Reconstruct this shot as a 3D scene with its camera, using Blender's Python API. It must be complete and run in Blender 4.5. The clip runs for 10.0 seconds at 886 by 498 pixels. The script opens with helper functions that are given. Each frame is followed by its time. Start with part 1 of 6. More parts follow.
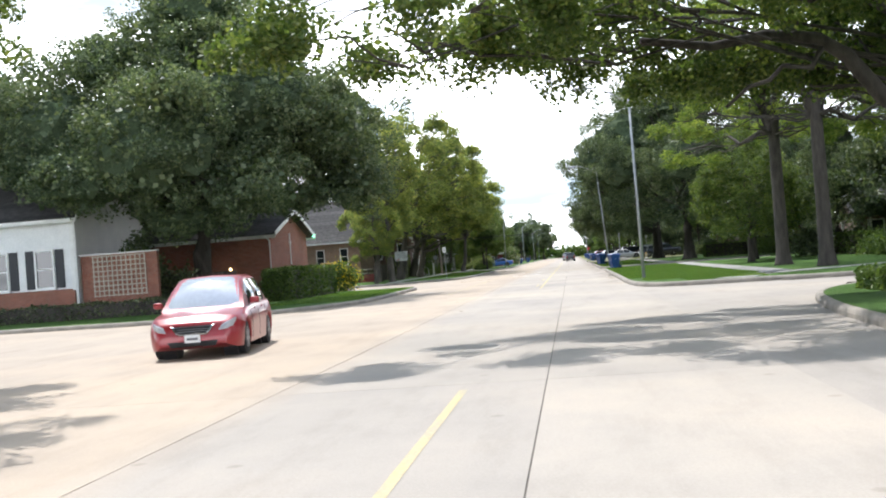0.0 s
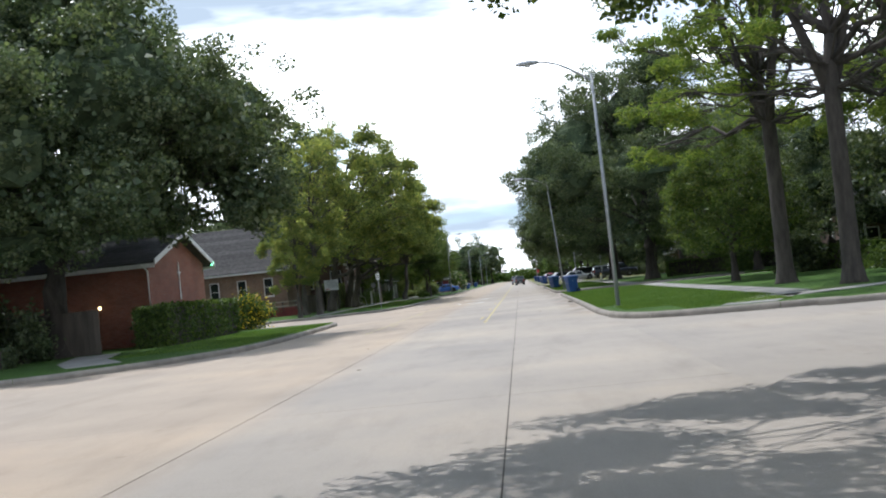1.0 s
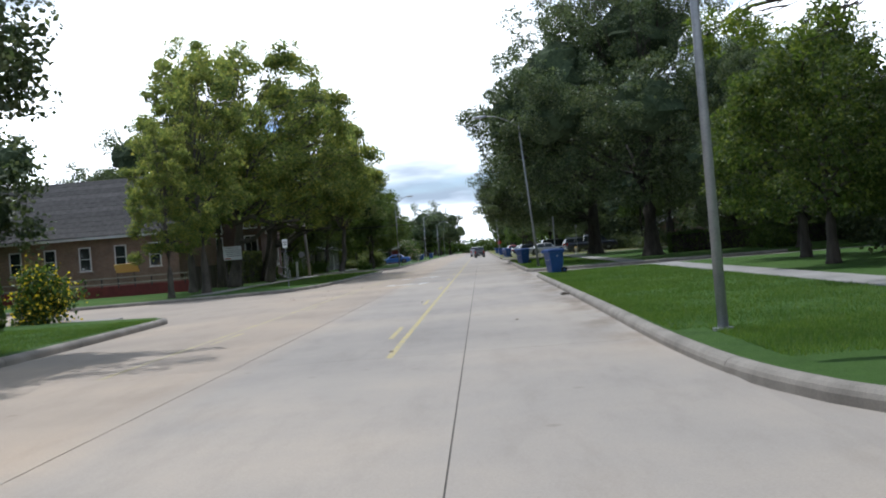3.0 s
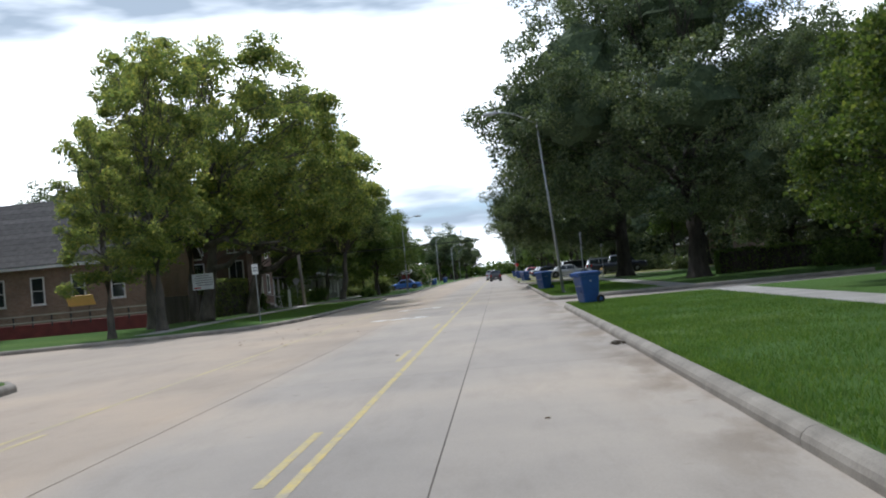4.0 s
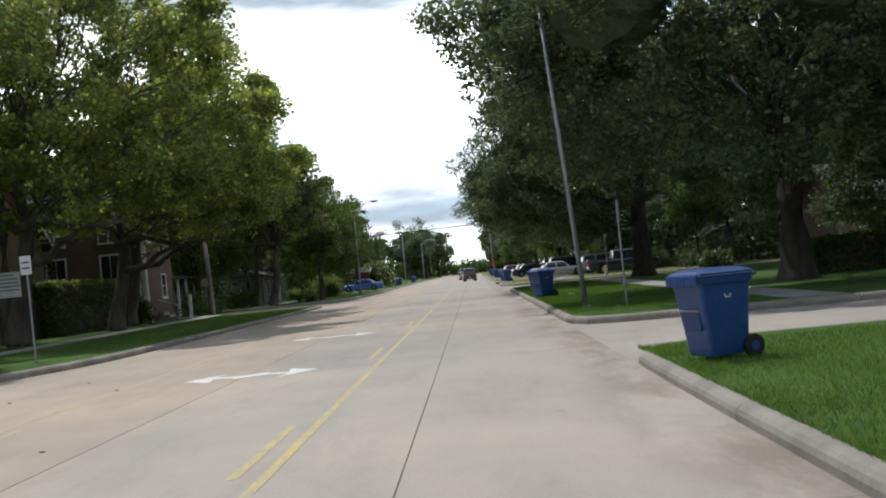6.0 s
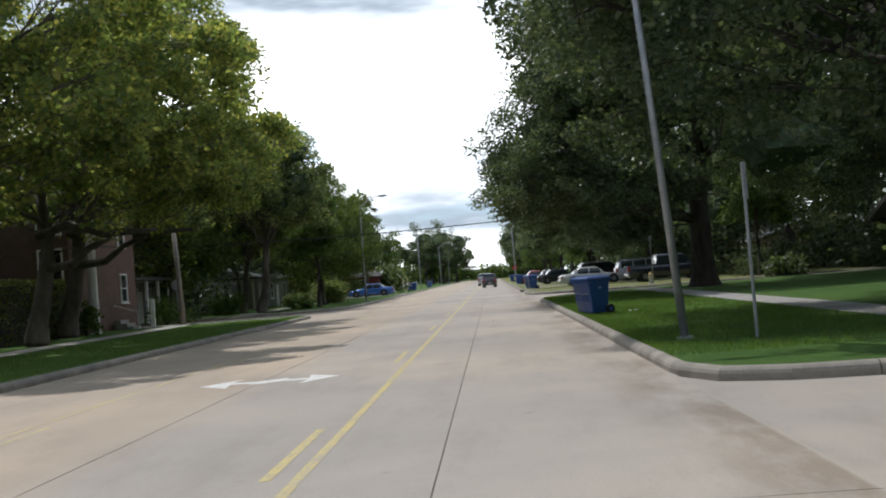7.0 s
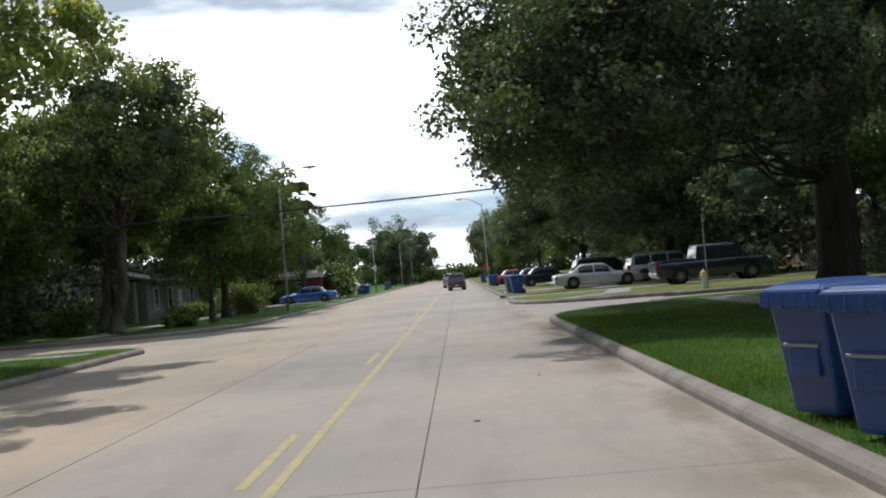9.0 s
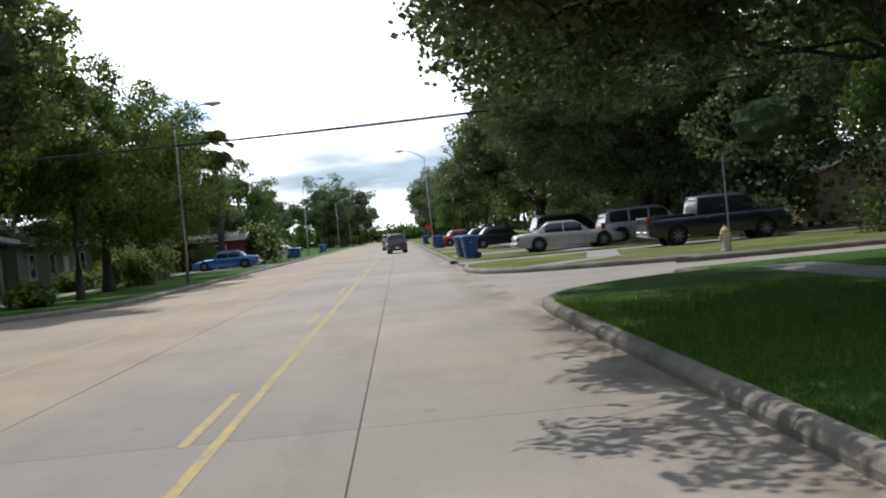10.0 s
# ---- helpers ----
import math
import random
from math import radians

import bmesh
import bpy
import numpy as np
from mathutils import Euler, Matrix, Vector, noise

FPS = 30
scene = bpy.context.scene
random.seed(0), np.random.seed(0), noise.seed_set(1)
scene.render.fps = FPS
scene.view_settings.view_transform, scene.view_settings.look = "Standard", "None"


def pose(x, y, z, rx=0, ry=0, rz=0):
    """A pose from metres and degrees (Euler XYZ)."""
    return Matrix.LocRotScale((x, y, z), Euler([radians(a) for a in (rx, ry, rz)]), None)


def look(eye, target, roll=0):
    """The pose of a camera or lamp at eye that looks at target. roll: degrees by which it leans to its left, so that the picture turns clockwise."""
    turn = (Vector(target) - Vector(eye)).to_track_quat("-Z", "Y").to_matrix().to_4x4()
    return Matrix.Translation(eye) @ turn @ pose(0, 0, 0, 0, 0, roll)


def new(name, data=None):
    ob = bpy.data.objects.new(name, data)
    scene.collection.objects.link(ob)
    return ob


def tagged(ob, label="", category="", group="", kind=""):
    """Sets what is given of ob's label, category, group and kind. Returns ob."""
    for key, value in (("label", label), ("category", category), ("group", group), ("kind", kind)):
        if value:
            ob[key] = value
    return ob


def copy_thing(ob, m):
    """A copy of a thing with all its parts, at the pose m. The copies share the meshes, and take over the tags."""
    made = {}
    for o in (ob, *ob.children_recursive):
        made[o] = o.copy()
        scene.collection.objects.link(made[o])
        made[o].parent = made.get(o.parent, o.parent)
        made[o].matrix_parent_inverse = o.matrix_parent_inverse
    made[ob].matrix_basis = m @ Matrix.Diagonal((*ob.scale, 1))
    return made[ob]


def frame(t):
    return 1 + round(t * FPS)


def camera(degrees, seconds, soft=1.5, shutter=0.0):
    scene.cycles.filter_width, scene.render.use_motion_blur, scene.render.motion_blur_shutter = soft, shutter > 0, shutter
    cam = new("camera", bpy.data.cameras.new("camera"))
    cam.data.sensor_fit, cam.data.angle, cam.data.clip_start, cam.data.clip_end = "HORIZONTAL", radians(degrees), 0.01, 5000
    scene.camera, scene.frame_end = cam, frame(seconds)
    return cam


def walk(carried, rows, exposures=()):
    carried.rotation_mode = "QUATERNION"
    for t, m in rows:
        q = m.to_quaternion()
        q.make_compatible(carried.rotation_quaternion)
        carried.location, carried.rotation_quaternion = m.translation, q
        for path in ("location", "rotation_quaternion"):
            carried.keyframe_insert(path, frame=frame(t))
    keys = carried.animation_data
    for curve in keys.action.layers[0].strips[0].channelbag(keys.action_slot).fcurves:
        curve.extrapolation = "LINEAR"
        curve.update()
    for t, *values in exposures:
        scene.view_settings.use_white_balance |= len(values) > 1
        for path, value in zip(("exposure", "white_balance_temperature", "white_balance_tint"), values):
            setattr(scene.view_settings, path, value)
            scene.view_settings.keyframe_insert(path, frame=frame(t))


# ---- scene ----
# ---------- camera ----------
cam = camera(46.0, 10.0, soft=2.0)
# seconds, x, y, z, yaw to the left, pitch up, lean to the right
ROWS = [
    (0.0, -0.895, -0.013, 1.549, 6.96, 0.77, 4.33),
    (0.5, -0.968, 5.725, 1.548, 6.00, 3.09, 6.64),
    (1.0, -1.019, 11.384, 1.546, 4.02, 1.95, 5.95),
    (1.5, -1.065, 17.022, 1.548, 4.24, 2.26, 6.67),
    (2.0, -1.087, 22.702, 1.554, 2.76, 0.97, 4.94),
    (2.5, -1.046, 28.324, 1.546, 2.01, -0.34, 3.75),
    (3.0, -0.962, 33.883, 1.555, 2.01, 0.11, 4.58),
    (3.2, -0.922, 36.109, 1.552, 2.26, 0.49, 4.52),
    (4.3, -0.592, 48.299, 1.552, 2.80, 1.57, 5.71),
    (4.5, -0.562, 50.561, 1.550, 2.04, 1.37, 6.18),
    (5.0, -0.548, 56.281, 1.535, 2.22, 1.67, 6.66),
    (5.5, -0.557, 62.094, 1.533, 1.66, 0.25, 4.96),
    (5.7, -0.572, 64.414, 1.534, 1.45, 0.64, 5.65),
    (6.8, -0.758, 77.188, 1.542, 1.92, 1.73, 3.88),
    (7.0, -0.765, 79.544, 1.542, 2.53, 1.61, 4.44),
    (7.5, -0.774, 85.675, 1.572, 2.47, 1.39, 4.03),
    (8.0, -0.835, 91.578, 1.557, 1.90, 1.37, 4.07),
    (8.5, -0.862, 97.300, 1.550, 0.95, 1.64, 5.86),
    (9.0, -0.885, 102.934, 1.560, 0.69, 1.47, 4.73),
    (9.5, -0.880, 108.549, 1.550, -0.71, 0.58, 4.05),
    (10.0, -0.852, 114.365, 1.547, -2.37, -0.94, 5.17),
]
# seconds, stops, kelvin, tint
EXPOSURES = [(0.0, 0.95, 6400, 10), (0.5, 0.72, 6350, 10), (0.8, 0.55, 6250, 10), (1.0, 0.35, 6200, 10), (1.3, 0.1, 6100, 10), (1.6, 0.0, 6030, 10), (3.2, 0.0, 6000, 10), (4.5, 0.0, 6240, 10), (7.0, 0.0, 6450, 10), (10.0, 0.0, 6400, 10)]
walk(cam, [(t, pose(x, y, z, 90 + p, 0, yaw) @ pose(0, 0, 0, 0, 0, -lean)) for t, x, y, z, yaw, p, lean in ROWS], EXPOSURES)

# ---------- sky and sun ----------
SUN_EL, SUN_AZ = radians(61), radians(-33)      # azimuth from +y towards +x
SUN_DIR = Vector((math.sin(SUN_AZ) * math.cos(SUN_EL), math.cos(SUN_AZ) * math.cos(SUN_EL), math.sin(SUN_EL)))
world = bpy.data.worlds.new("world")
scene.world = world
world.use_nodes = True
wn, wl = world.node_tree.nodes, world.node_tree.links
wn.clear()


def wnode(kind, **inputs):
    n = wn.new(kind)
    for k, v in inputs.items():
        n.inputs[k].default_value = v
    return n


sky = wnode("ShaderNodeTexSky")
sky.sky_type, sky.sun_disc = "NISHITA", False
sky.sun_elevation, sky.sun_rotation = SUN_EL, SUN_AZ
coord = wnode("ShaderNodeTexCoord")
sep = wnode("ShaderNodeSeparateXYZ")
wl.new(coord.outputs["Generated"], sep.inputs[0])
lift = wnode("ShaderNodeMath")
lift.operation = "ADD"
lift.inputs[1].default_value = 0.16
wl.new(sep.outputs["Z"], lift.inputs[0])
lift2 = wnode("ShaderNodeMath")
lift2.operation = "MAXIMUM"
lift2.inputs[1].default_value = 0.05
wl.new(lift.outputs[0], lift2.inputs[0])
flat = wnode("ShaderNodeVectorMath")
flat.operation = "DIVIDE"
comb = wnode("ShaderNodeCombineXYZ")
for i in range(3):
    wl.new(lift2.outputs[0], comb.inputs[i])
wl.new(coord.outputs["Generated"], flat.inputs[0])
wl.new(comb.outputs[0], flat.inputs[1])


def cloud_noise(scale, detail, lo, hi, offset):
    mp = wnode("ShaderNodeMapping")
    mp.inputs["Location"].default_value = offset
    mp.inputs["Scale"].default_value = (1.0, 0.75, 0.0)
    wl.new(flat.outputs[0], mp.inputs[0])
    nz = wnode("ShaderNodeTexNoise", Scale=scale, Detail=detail, Roughness=0.55)
    wl.new(mp.outputs[0], nz.inputs["Vector"])
    mr = wnode("ShaderNodeMapRange")
    mr.inputs["From Min"].default_value, mr.inputs["From Max"].default_value = lo, hi
    wl.new(nz.outputs["Fac"], mr.inputs["Value"])
    return mr.outputs["Result"]


def streak_noise(scale, stretch, lo, hi, offset):
    """Cloud banks drawn out along the horizon."""
    mp = wnode("ShaderNodeMapping")
    mp.inputs["Location"].default_value = offset
    mp.inputs["Scale"].default_value = (1.0, 1.0, stretch)
    wl.new(coord.outputs["Generated"], mp.inputs[0])
    nz = wnode("ShaderNodeTexNoise", Scale=scale, Detail=6, Roughness=0.5)
    wl.new(mp.outputs[0], nz.inputs["Vector"])
    mr = wnode("ShaderNodeMapRange")
    mr.inputs["From Min"].default_value, mr.inputs["From Max"].default_value = lo, hi
    wl.new(nz.outputs["Fac"], mr.inputs["Value"])
    return mr.outputs["Result"]


cover = cloud_noise(1.3, 7, 0.33, 0.47, (3.1, 1.7, 0))
banks = streak_noise(1.5, 4.6, 0.47, 0.60, (1.3, 0.4, 0.65))
# a grey cloud base higher up, thin blue-grey banks low down
high = wnode("ShaderNodeMapRange")
high.inputs["From Min"].default_value, high.inputs["From Max"].default_value = 0.205, 0.275
high.inputs["To Max"].default_value = 1.0
wl.new(sep.outputs["Z"], high.inputs["Value"])
roof_noise = streak_noise(1.1, 1.6, 0.32, 0.46, (0.2, 2.1, 0.3))
base = wnode("ShaderNodeMath")
base.operation = "MULTIPLY"
wl.new(high.outputs[0], base.inputs[0])
wl.new(roof_noise, base.inputs[1])
both = wnode("ShaderNodeMath")
both.operation, both.use_clamp = "MAXIMUM", True
wl.new(banks, both.inputs[0])
wl.new(base.outputs[0], both.inputs[1])
shade = both.outputs[0]
tone = wnode("ShaderNodeMix")
tone.data_type = "RGBA"
tone.inputs[6].default_value = (2.09, 2.14, 2.23, 1)
tone.inputs[7].default_value = (0.37, 0.445, 0.535, 1)
wl.new(shade, tone.inputs[0])
bg_sky = wnode("ShaderNodeBackground", Strength=0.12)
bg_cloud = wnode("ShaderNodeBackground", Strength=1.3)
cool = wnode("ShaderNodeMix")
cool.data_type, cool.blend_type = "RGBA", "MULTIPLY"
cool.inputs[0].default_value = 1.0
cool.inputs[7].default_value = (0.82, 0.96, 1.22, 1)
wl.new(sky.outputs[0], cool.inputs[6])
wl.new(cool.outputs[2], bg_sky.inputs["Color"])
wl.new(tone.outputs[2], bg_cloud.inputs["Color"])
mixw = wnode("ShaderNodeMixShader")
wl.new(cover, mixw.inputs[0])
wl.new(bg_sky.outputs[0], mixw.inputs[1])
wl.new(bg_cloud.outputs[0], mixw.inputs[2])
wout = wnode("ShaderNodeOutputWorld")
wl.new(mixw.outputs[0], wout.inputs["Surface"])

sun = new("sun", bpy.data.lights.new("sun", "SUN"))
sun.data.energy, sun.data.angle, sun.data.color = 3.2, radians(0.6), (1.0, 0.975, 0.95)
sun.matrix_basis = look(SUN_DIR * 200, (0, 0, 0))


# ---------- materials ----------
def material(name, build):
    m = bpy.data.materials.new(name)
    m.use_nodes = True
    nt = m.node_tree
    p = nt.nodes["Principled BSDF"]
    build(nt, p)
    return m


def noise_node(nt, scale, detail=4, rough=0.6, stretch=None):
    tc = nt.nodes.new("ShaderNodeTexCoord")
    src = tc.outputs["Object"]
    if stretch:
        mp = nt.nodes.new("ShaderNodeMapping")
        mp.inputs["Scale"].default_value = stretch
        nt.links.new(src, mp.inputs[0])
        src = mp.outputs[0]
    n = nt.nodes.new("ShaderNodeTexNoise")
    n.inputs["Scale"].default_value, n.inputs["Detail"].default_value, n.inputs["Roughness"].default_value = scale, detail, rough
    nt.links.new(src, n.inputs["Vector"])
    return n.outputs["Fac"]


def ramp(nt, fac, stops):
    r = nt.nodes.new("ShaderNodeValToRGB")
    e = r.color_ramp.elements
    while len(e) < len(stops):
        e.new(0.5)
    for el, (pos, col) in zip(e, stops):
        el.position, el.color = pos, (*col, 1)
    nt.links.new(fac, r.inputs[0])
    return r.outputs[0]


def mix(nt, a, b, fac, mode="MIX"):
    n = nt.nodes.new("ShaderNodeMix")
    n.data_type, n.blend_type = "RGBA", mode
    for sock, v in ((n.inputs[0], fac), (n.inputs[6], a), (n.inputs[7], b)):
        if isinstance(v, (int, float)):
            sock.default_value = v
        elif isinstance(v, tuple):
            sock.default_value = (*v, 1)
        else:
            nt.links.new(v, sock)
    return n.outputs[2]


def bump(nt, p, height, strength=0.3, distance=0.02):
    b = nt.nodes.new("ShaderNodeBump")
    b.inputs["Strength"].default_value, b.inputs["Distance"].default_value = strength, distance
    nt.links.new(height, b.inputs["Height"])
    nt.links.new(b.outputs[0], p.inputs["Normal"])


def mottled(name, c1, c2, scale=3.0, rough=0.8, metal=0.0, grain=60.0, strength=0.2, vary=0.0, spec=0.5, stretch=None, coat=0.0):
    """A surface with stains at one scale and grain at another."""
    def build(nt, p):
        a = noise_node(nt, scale, 5, 0.6, stretch)
        col = ramp(nt, a, [(0.32, c1), (0.68, c2)])
        g = noise_node(nt, grain, 3)
        col = mix(nt, col, ramp(nt, g, [(0.3, (0.72, 0.72, 0.72)), (0.7, (1.12, 1.12, 1.12))]), 0.5, "MULTIPLY")
        if vary:
            oi = nt.nodes.new("ShaderNodeObjectInfo")
            col = mix(nt, col, ramp(nt, oi.outputs["Random"], [(0, (1 - vary,) * 3), (1, (1 + vary,) * 3)]), 1.0, "MULTIPLY")
        nt.links.new(col, p.inputs["Base Color"])
        p.inputs["Roughness"].default_value, p.inputs["Metallic"].default_value = rough, metal
        p.inputs["Specular IOR Level"].default_value = spec
        p.inputs["Coat Weight"].default_value = coat
        p.inputs["Coat Roughness"].default_value = 0.06
        if strength:
            bump(nt, p, g, strength)
    return material(name, build)


def plain(name, col, rough=0.5, metal=0.0, coat=0.0, emit=None):
    def build(nt, p):
        g = noise_node(nt, 9.0, 4)
        c = mix(nt, col, ramp(nt, g, [(0.3, (0.85, 0.85, 0.85)), (0.7, (1.1, 1.1, 1.1))]), 0.6, "MULTIPLY")
        nt.links.new(c, p.inputs["Base Color"])
        p.inputs["Roughness"].default_value, p.inputs["Metallic"].default_value = rough, metal
        p.inputs["Coat Weight"].default_value, p.inputs["Coat Roughness"].default_value = coat, 0.05
        if emit:
            p.inputs["Emission Color"].default_value = (*emit[0], 1)
            p.inputs["Emission Strength"].default_value = emit[1]
    return material(name, build)


def concrete_build(nt, p):
    big = noise_node(nt, 0.16, 5, 0.6)
    col = ramp(nt, big, [(0.3, (0.245, 0.230, 0.215)), (0.5, (0.300, 0.278, 0.254)), (0.72, (0.372, 0.328, 0.281))])
    mid = noise_node(nt, 1.1, 6, 0.7, (1.0, 0.22, 1.0))
    col = mix(nt, col, ramp(nt, mid, [(0.28, (0.80, 0.79, 0.78)), (0.5, (1, 1, 1)), (0.75, (1.07, 1.06, 1.04))]), 0.8, "MULTIPLY")
    fine = noise_node(nt, 45, 3)
    col = mix(nt, col, ramp(nt, fine, [(0.3, (0.86, 0.86, 0.86)), (0.7, (1.06, 1.06, 1.06))]), 0.7, "MULTIPLY")
    oi = nt.nodes.new("ShaderNodeObjectInfo")
    col = mix(nt, col, ramp(nt, oi.outputs["Random"], [(0, (0.94, 0.94, 0.95)), (1, (1.04, 1.03, 1.02))]), 1.0, "MULTIPLY")
    # wheel lanes: a little darker, rubbed bands along the street
    tc = nt.nodes.new("ShaderNodeTexCoord")
    spots = nt.nodes.new("ShaderNodeTexVoronoi")
    spots.inputs["Scale"].default_value = 0.9
    nt.links.new(tc.outputs["Object"], spots.inputs["Vector"])
    col = mix(nt, col, ramp(nt, spots.outputs["Distance"], [(0.0, (0.55, 0.53, 0.5)), (0.055, (0.75, 0.73, 0.7)), (0.075, (1, 1, 1))]), 0.55, "MULTIPLY")
    # warmer far lanes, and dirt washed into the gutter
    sx = nt.nodes.new("ShaderNodeSeparateXYZ")
    nt.links.new(tc.outputs["Object"], sx.inputs[0])
    lane = nt.nodes.new("ShaderNodeMapRange")
    lane.inputs["From Min"].default_value, lane.inputs["From Max"].default_value = -10.25, 1.6
    nt.links.new(sx.outputs["X"], lane.inputs["Value"])
    col = mix(nt, col, ramp(nt, lane.outputs[0], [(0.0, (1.15, 1.02, 0.87)), (0.42, (1.18, 1.02, 0.84)), (0.5, (1.05, 1.0, 0.93)), (0.90, (1.05, 1.0, 0.93))]), 1.0, "MULTIPLY")
    gutter = ramp(nt, lane.outputs[0], [(0.90, (0, 0, 0)), (0.975, (1, 1, 1)), (0.996, (1, 1, 1)), (1.0, (0, 0, 0))])
    along = nt.nodes.new("ShaderNodeMapRange")
    along.inputs["From Min"].default_value, along.inputs["From Max"].default_value = 46.0, 52.0
    nt.links.new(sx.outputs["Y"], along.inputs["Value"])
    gutter = mix(nt, gutter, ramp(nt, along.outputs[0], [(0.0, (0, 0, 0)), (1.0, (1, 1, 1))]), 1.0, "MULTIPLY")
    silt = ramp(nt, noise_node(nt, 0.9, 5, 0.65, (1.0, 0.35, 1.0)), [(0.42, (1, 1, 1)), (0.58, (0.64, 0.59, 0.53))])
    col = mix(nt, col, mix(nt, (1.0, 1.0, 1.0), silt, gutter), 1.0, "MULTIPLY")
    nt.links.new(col, p.inputs["Base Color"])
    p.inputs["Roughness"].default_value = 0.82
    bump(nt, p, fine, 0.15, 0.01)


CONCRETE = material("street_concrete", concrete_build)
KERB = mottled("kerb_concrete", (0.17, 0.150, 0.125), (0.30, 0.268, 0.226), 1.2, 0.9, grain=40, vary=0.06)
WALKWAY = mottled("walkway_concrete", (0.22, 0.21, 0.195), (0.34, 0.325, 0.30), 0.8, 0.9, grain=30, vary=0.05)
JOINT = mottled("joint_filler", (0.07, 0.06, 0.05), (0.13, 0.11, 0.09), 2.0, 0.95)


def grass_build(nt, p):
    big = noise_node(nt, 0.12, 4)
    col = ramp(nt, big, [(0.3, (0.052, 0.106, 0.025)), (0.55, (0.070, 0.138, 0.032)), (0.75, (0.115, 0.165, 0.048))])
    mid = noise_node(nt, 1.7, 5, 0.7)
    col = mix(nt, col, ramp(nt, mid, [(0.3, (0.72, 0.74, 0.7)), (0.5, (1, 1, 1)), (0.74, (1.22, 1.15, 1.05))]), 0.8, "MULTIPLY")
    fine = noise_node(nt, 26, 4, 0.8)
    col = mix(nt, col, ramp(nt, fine, [(0.25, (0.45, 0.5, 0.4)), (0.75, (1.4, 1.35, 1.2))]), 0.8, "MULTIPLY")
    nt.links.new(col, p.inputs["Base Color"])
    p.inputs["Roughness"].default_value = 0.95
    p.inputs["Specular IOR Level"].default_value = 0.15
    bump(nt, p, fine, 0.8, 0.06)


GRASS = material("lawn_grass", grass_build)


def dry_grass_build(nt, p):
    big = noise_node(nt, 0.35, 5, 0.6)
    col = ramp(nt, big, [(0.35, (0.085, 0.135, 0.032)), (0.52, (0.17, 0.18, 0.06)), (0.68, (0.25, 0.21, 0.11))])
    fine = noise_node(nt, 24, 4, 0.8)
    col = mix(nt, col, ramp(nt, fine, [(0.25, (0.55, 0.55, 0.5)), (0.75, (1.3, 1.3, 1.2))]), 0.8, "MULTIPLY")
    nt.links.new(col, p.inputs["Base Color"])
    p.inputs["Roughness"].default_value = 0.95
    p.inputs["Specular IOR Level"].default_value = 0.15
    bump(nt, p, fine, 0.8, 0.06)


DRY_GRASS = material("dry_lawn_grass", dry_grass_build)


def leaf_material(name, dark, mid, light, glow=0.3, rough=0.5):
    m = bpy.data.materials.new(name)
    m.use_nodes = True
    nt = m.node_tree
    p = nt.nodes["Principled BSDF"]
    geo = nt.nodes.new("ShaderNodeNewGeometry")
    col = ramp(nt, geo.outputs["Random Per Island"], [(0.0, dark), (0.55, mid), (1.0, light)])
    big = noise_node(nt, 0.35, 3)
    col = mix(nt, col, ramp(nt, big, [(0.3, (0.75, 0.8, 0.8)), (0.7, (1.25, 1.15, 1.0))]), 0.8, "MULTIPLY")
    nt.links.new(col, p.inputs["Base Color"])
    p.inputs["Roughness"].default_value = rough
    p.inputs["Specular IOR Level"].default_value = 0.18
    tr = nt.nodes.new("ShaderNodeBsdfTranslucent")
    tcol = mix(nt, col, (1.8, 1.85, 0.85), 1.0, "MULTIPLY")
    nt.links.new(tcol, tr.inputs["Color"])
    ms = nt.nodes.new("ShaderNodeMixShader")
    ms.inputs[0].default_value = glow
    nt.links.new(p.outputs[0], ms.inputs[1])
    nt.links.new(tr.outputs[0], ms.inputs[2])
    nt.links.new(ms.outputs[0], nt.nodes["Material Output"].inputs["Surface"])
    return m


OAK_LEAF = leaf_material("live_oak_leaf", (0.044, 0.064, 0.040), (0.082, 0.115, 0.068), (0.17, 0.20, 0.13), 0.3, 0.42)
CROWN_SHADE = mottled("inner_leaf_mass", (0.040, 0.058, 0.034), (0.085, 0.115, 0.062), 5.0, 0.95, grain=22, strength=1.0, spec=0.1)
NEAR_OAK_LEAF = leaf_material("sunlit_oak_leaf", (0.040, 0.068, 0.022), (0.070, 0.106, 0.034), (0.14, 0.165, 0.06), 0.42, 0.5)
SYCAMORE_LEAF = leaf_material("sycamore_leaf", (0.088, 0.122, 0.062), (0.142, 0.182, 0.088), (0.31, 0.295, 0.12), 0.66, 0.5)
PINE_LEAF = leaf_material("pine_needles", (0.065, 0.110, 0.030), (0.12, 0.17, 0.045), (0.20, 0.235, 0.075), 0.5, 0.55)
# left-hand foliage, its colour lightened to carry the windscreen haze
HAZED_LEAF = leaf_material("hazed_leaf", (0.070, 0.096, 0.052), (0.118, 0.152, 0.080), (0.22, 0.24, 0.13), 0.5, 0.5)
SHRUB_LEAF = leaf_material("shrub_leaf", (0.042, 0.076, 0.026), (0.075, 0.120, 0.036), (0.13, 0.18, 0.055), 0.3, 0.5)
PALM_LEAF = leaf_material("palm_leaf", (0.04, 0.06, 0.02), (0.065, 0.085, 0.03), (0.10, 0.11, 0.05), 0.2, 0.5)
YELLOW_FLOWER = leaf_material("yellow_blossom", (0.55, 0.40, 0.02), (0.65, 0.50, 0.03), (0.7, 0.58, 0.08), 0.3, 0.6)
PALE_FLOWER = leaf_material("pale_blossom", (0.45, 0.40, 0.38), (0.55, 0.48, 0.46), (0.62, 0.58, 0.55), 0.3, 0.6)
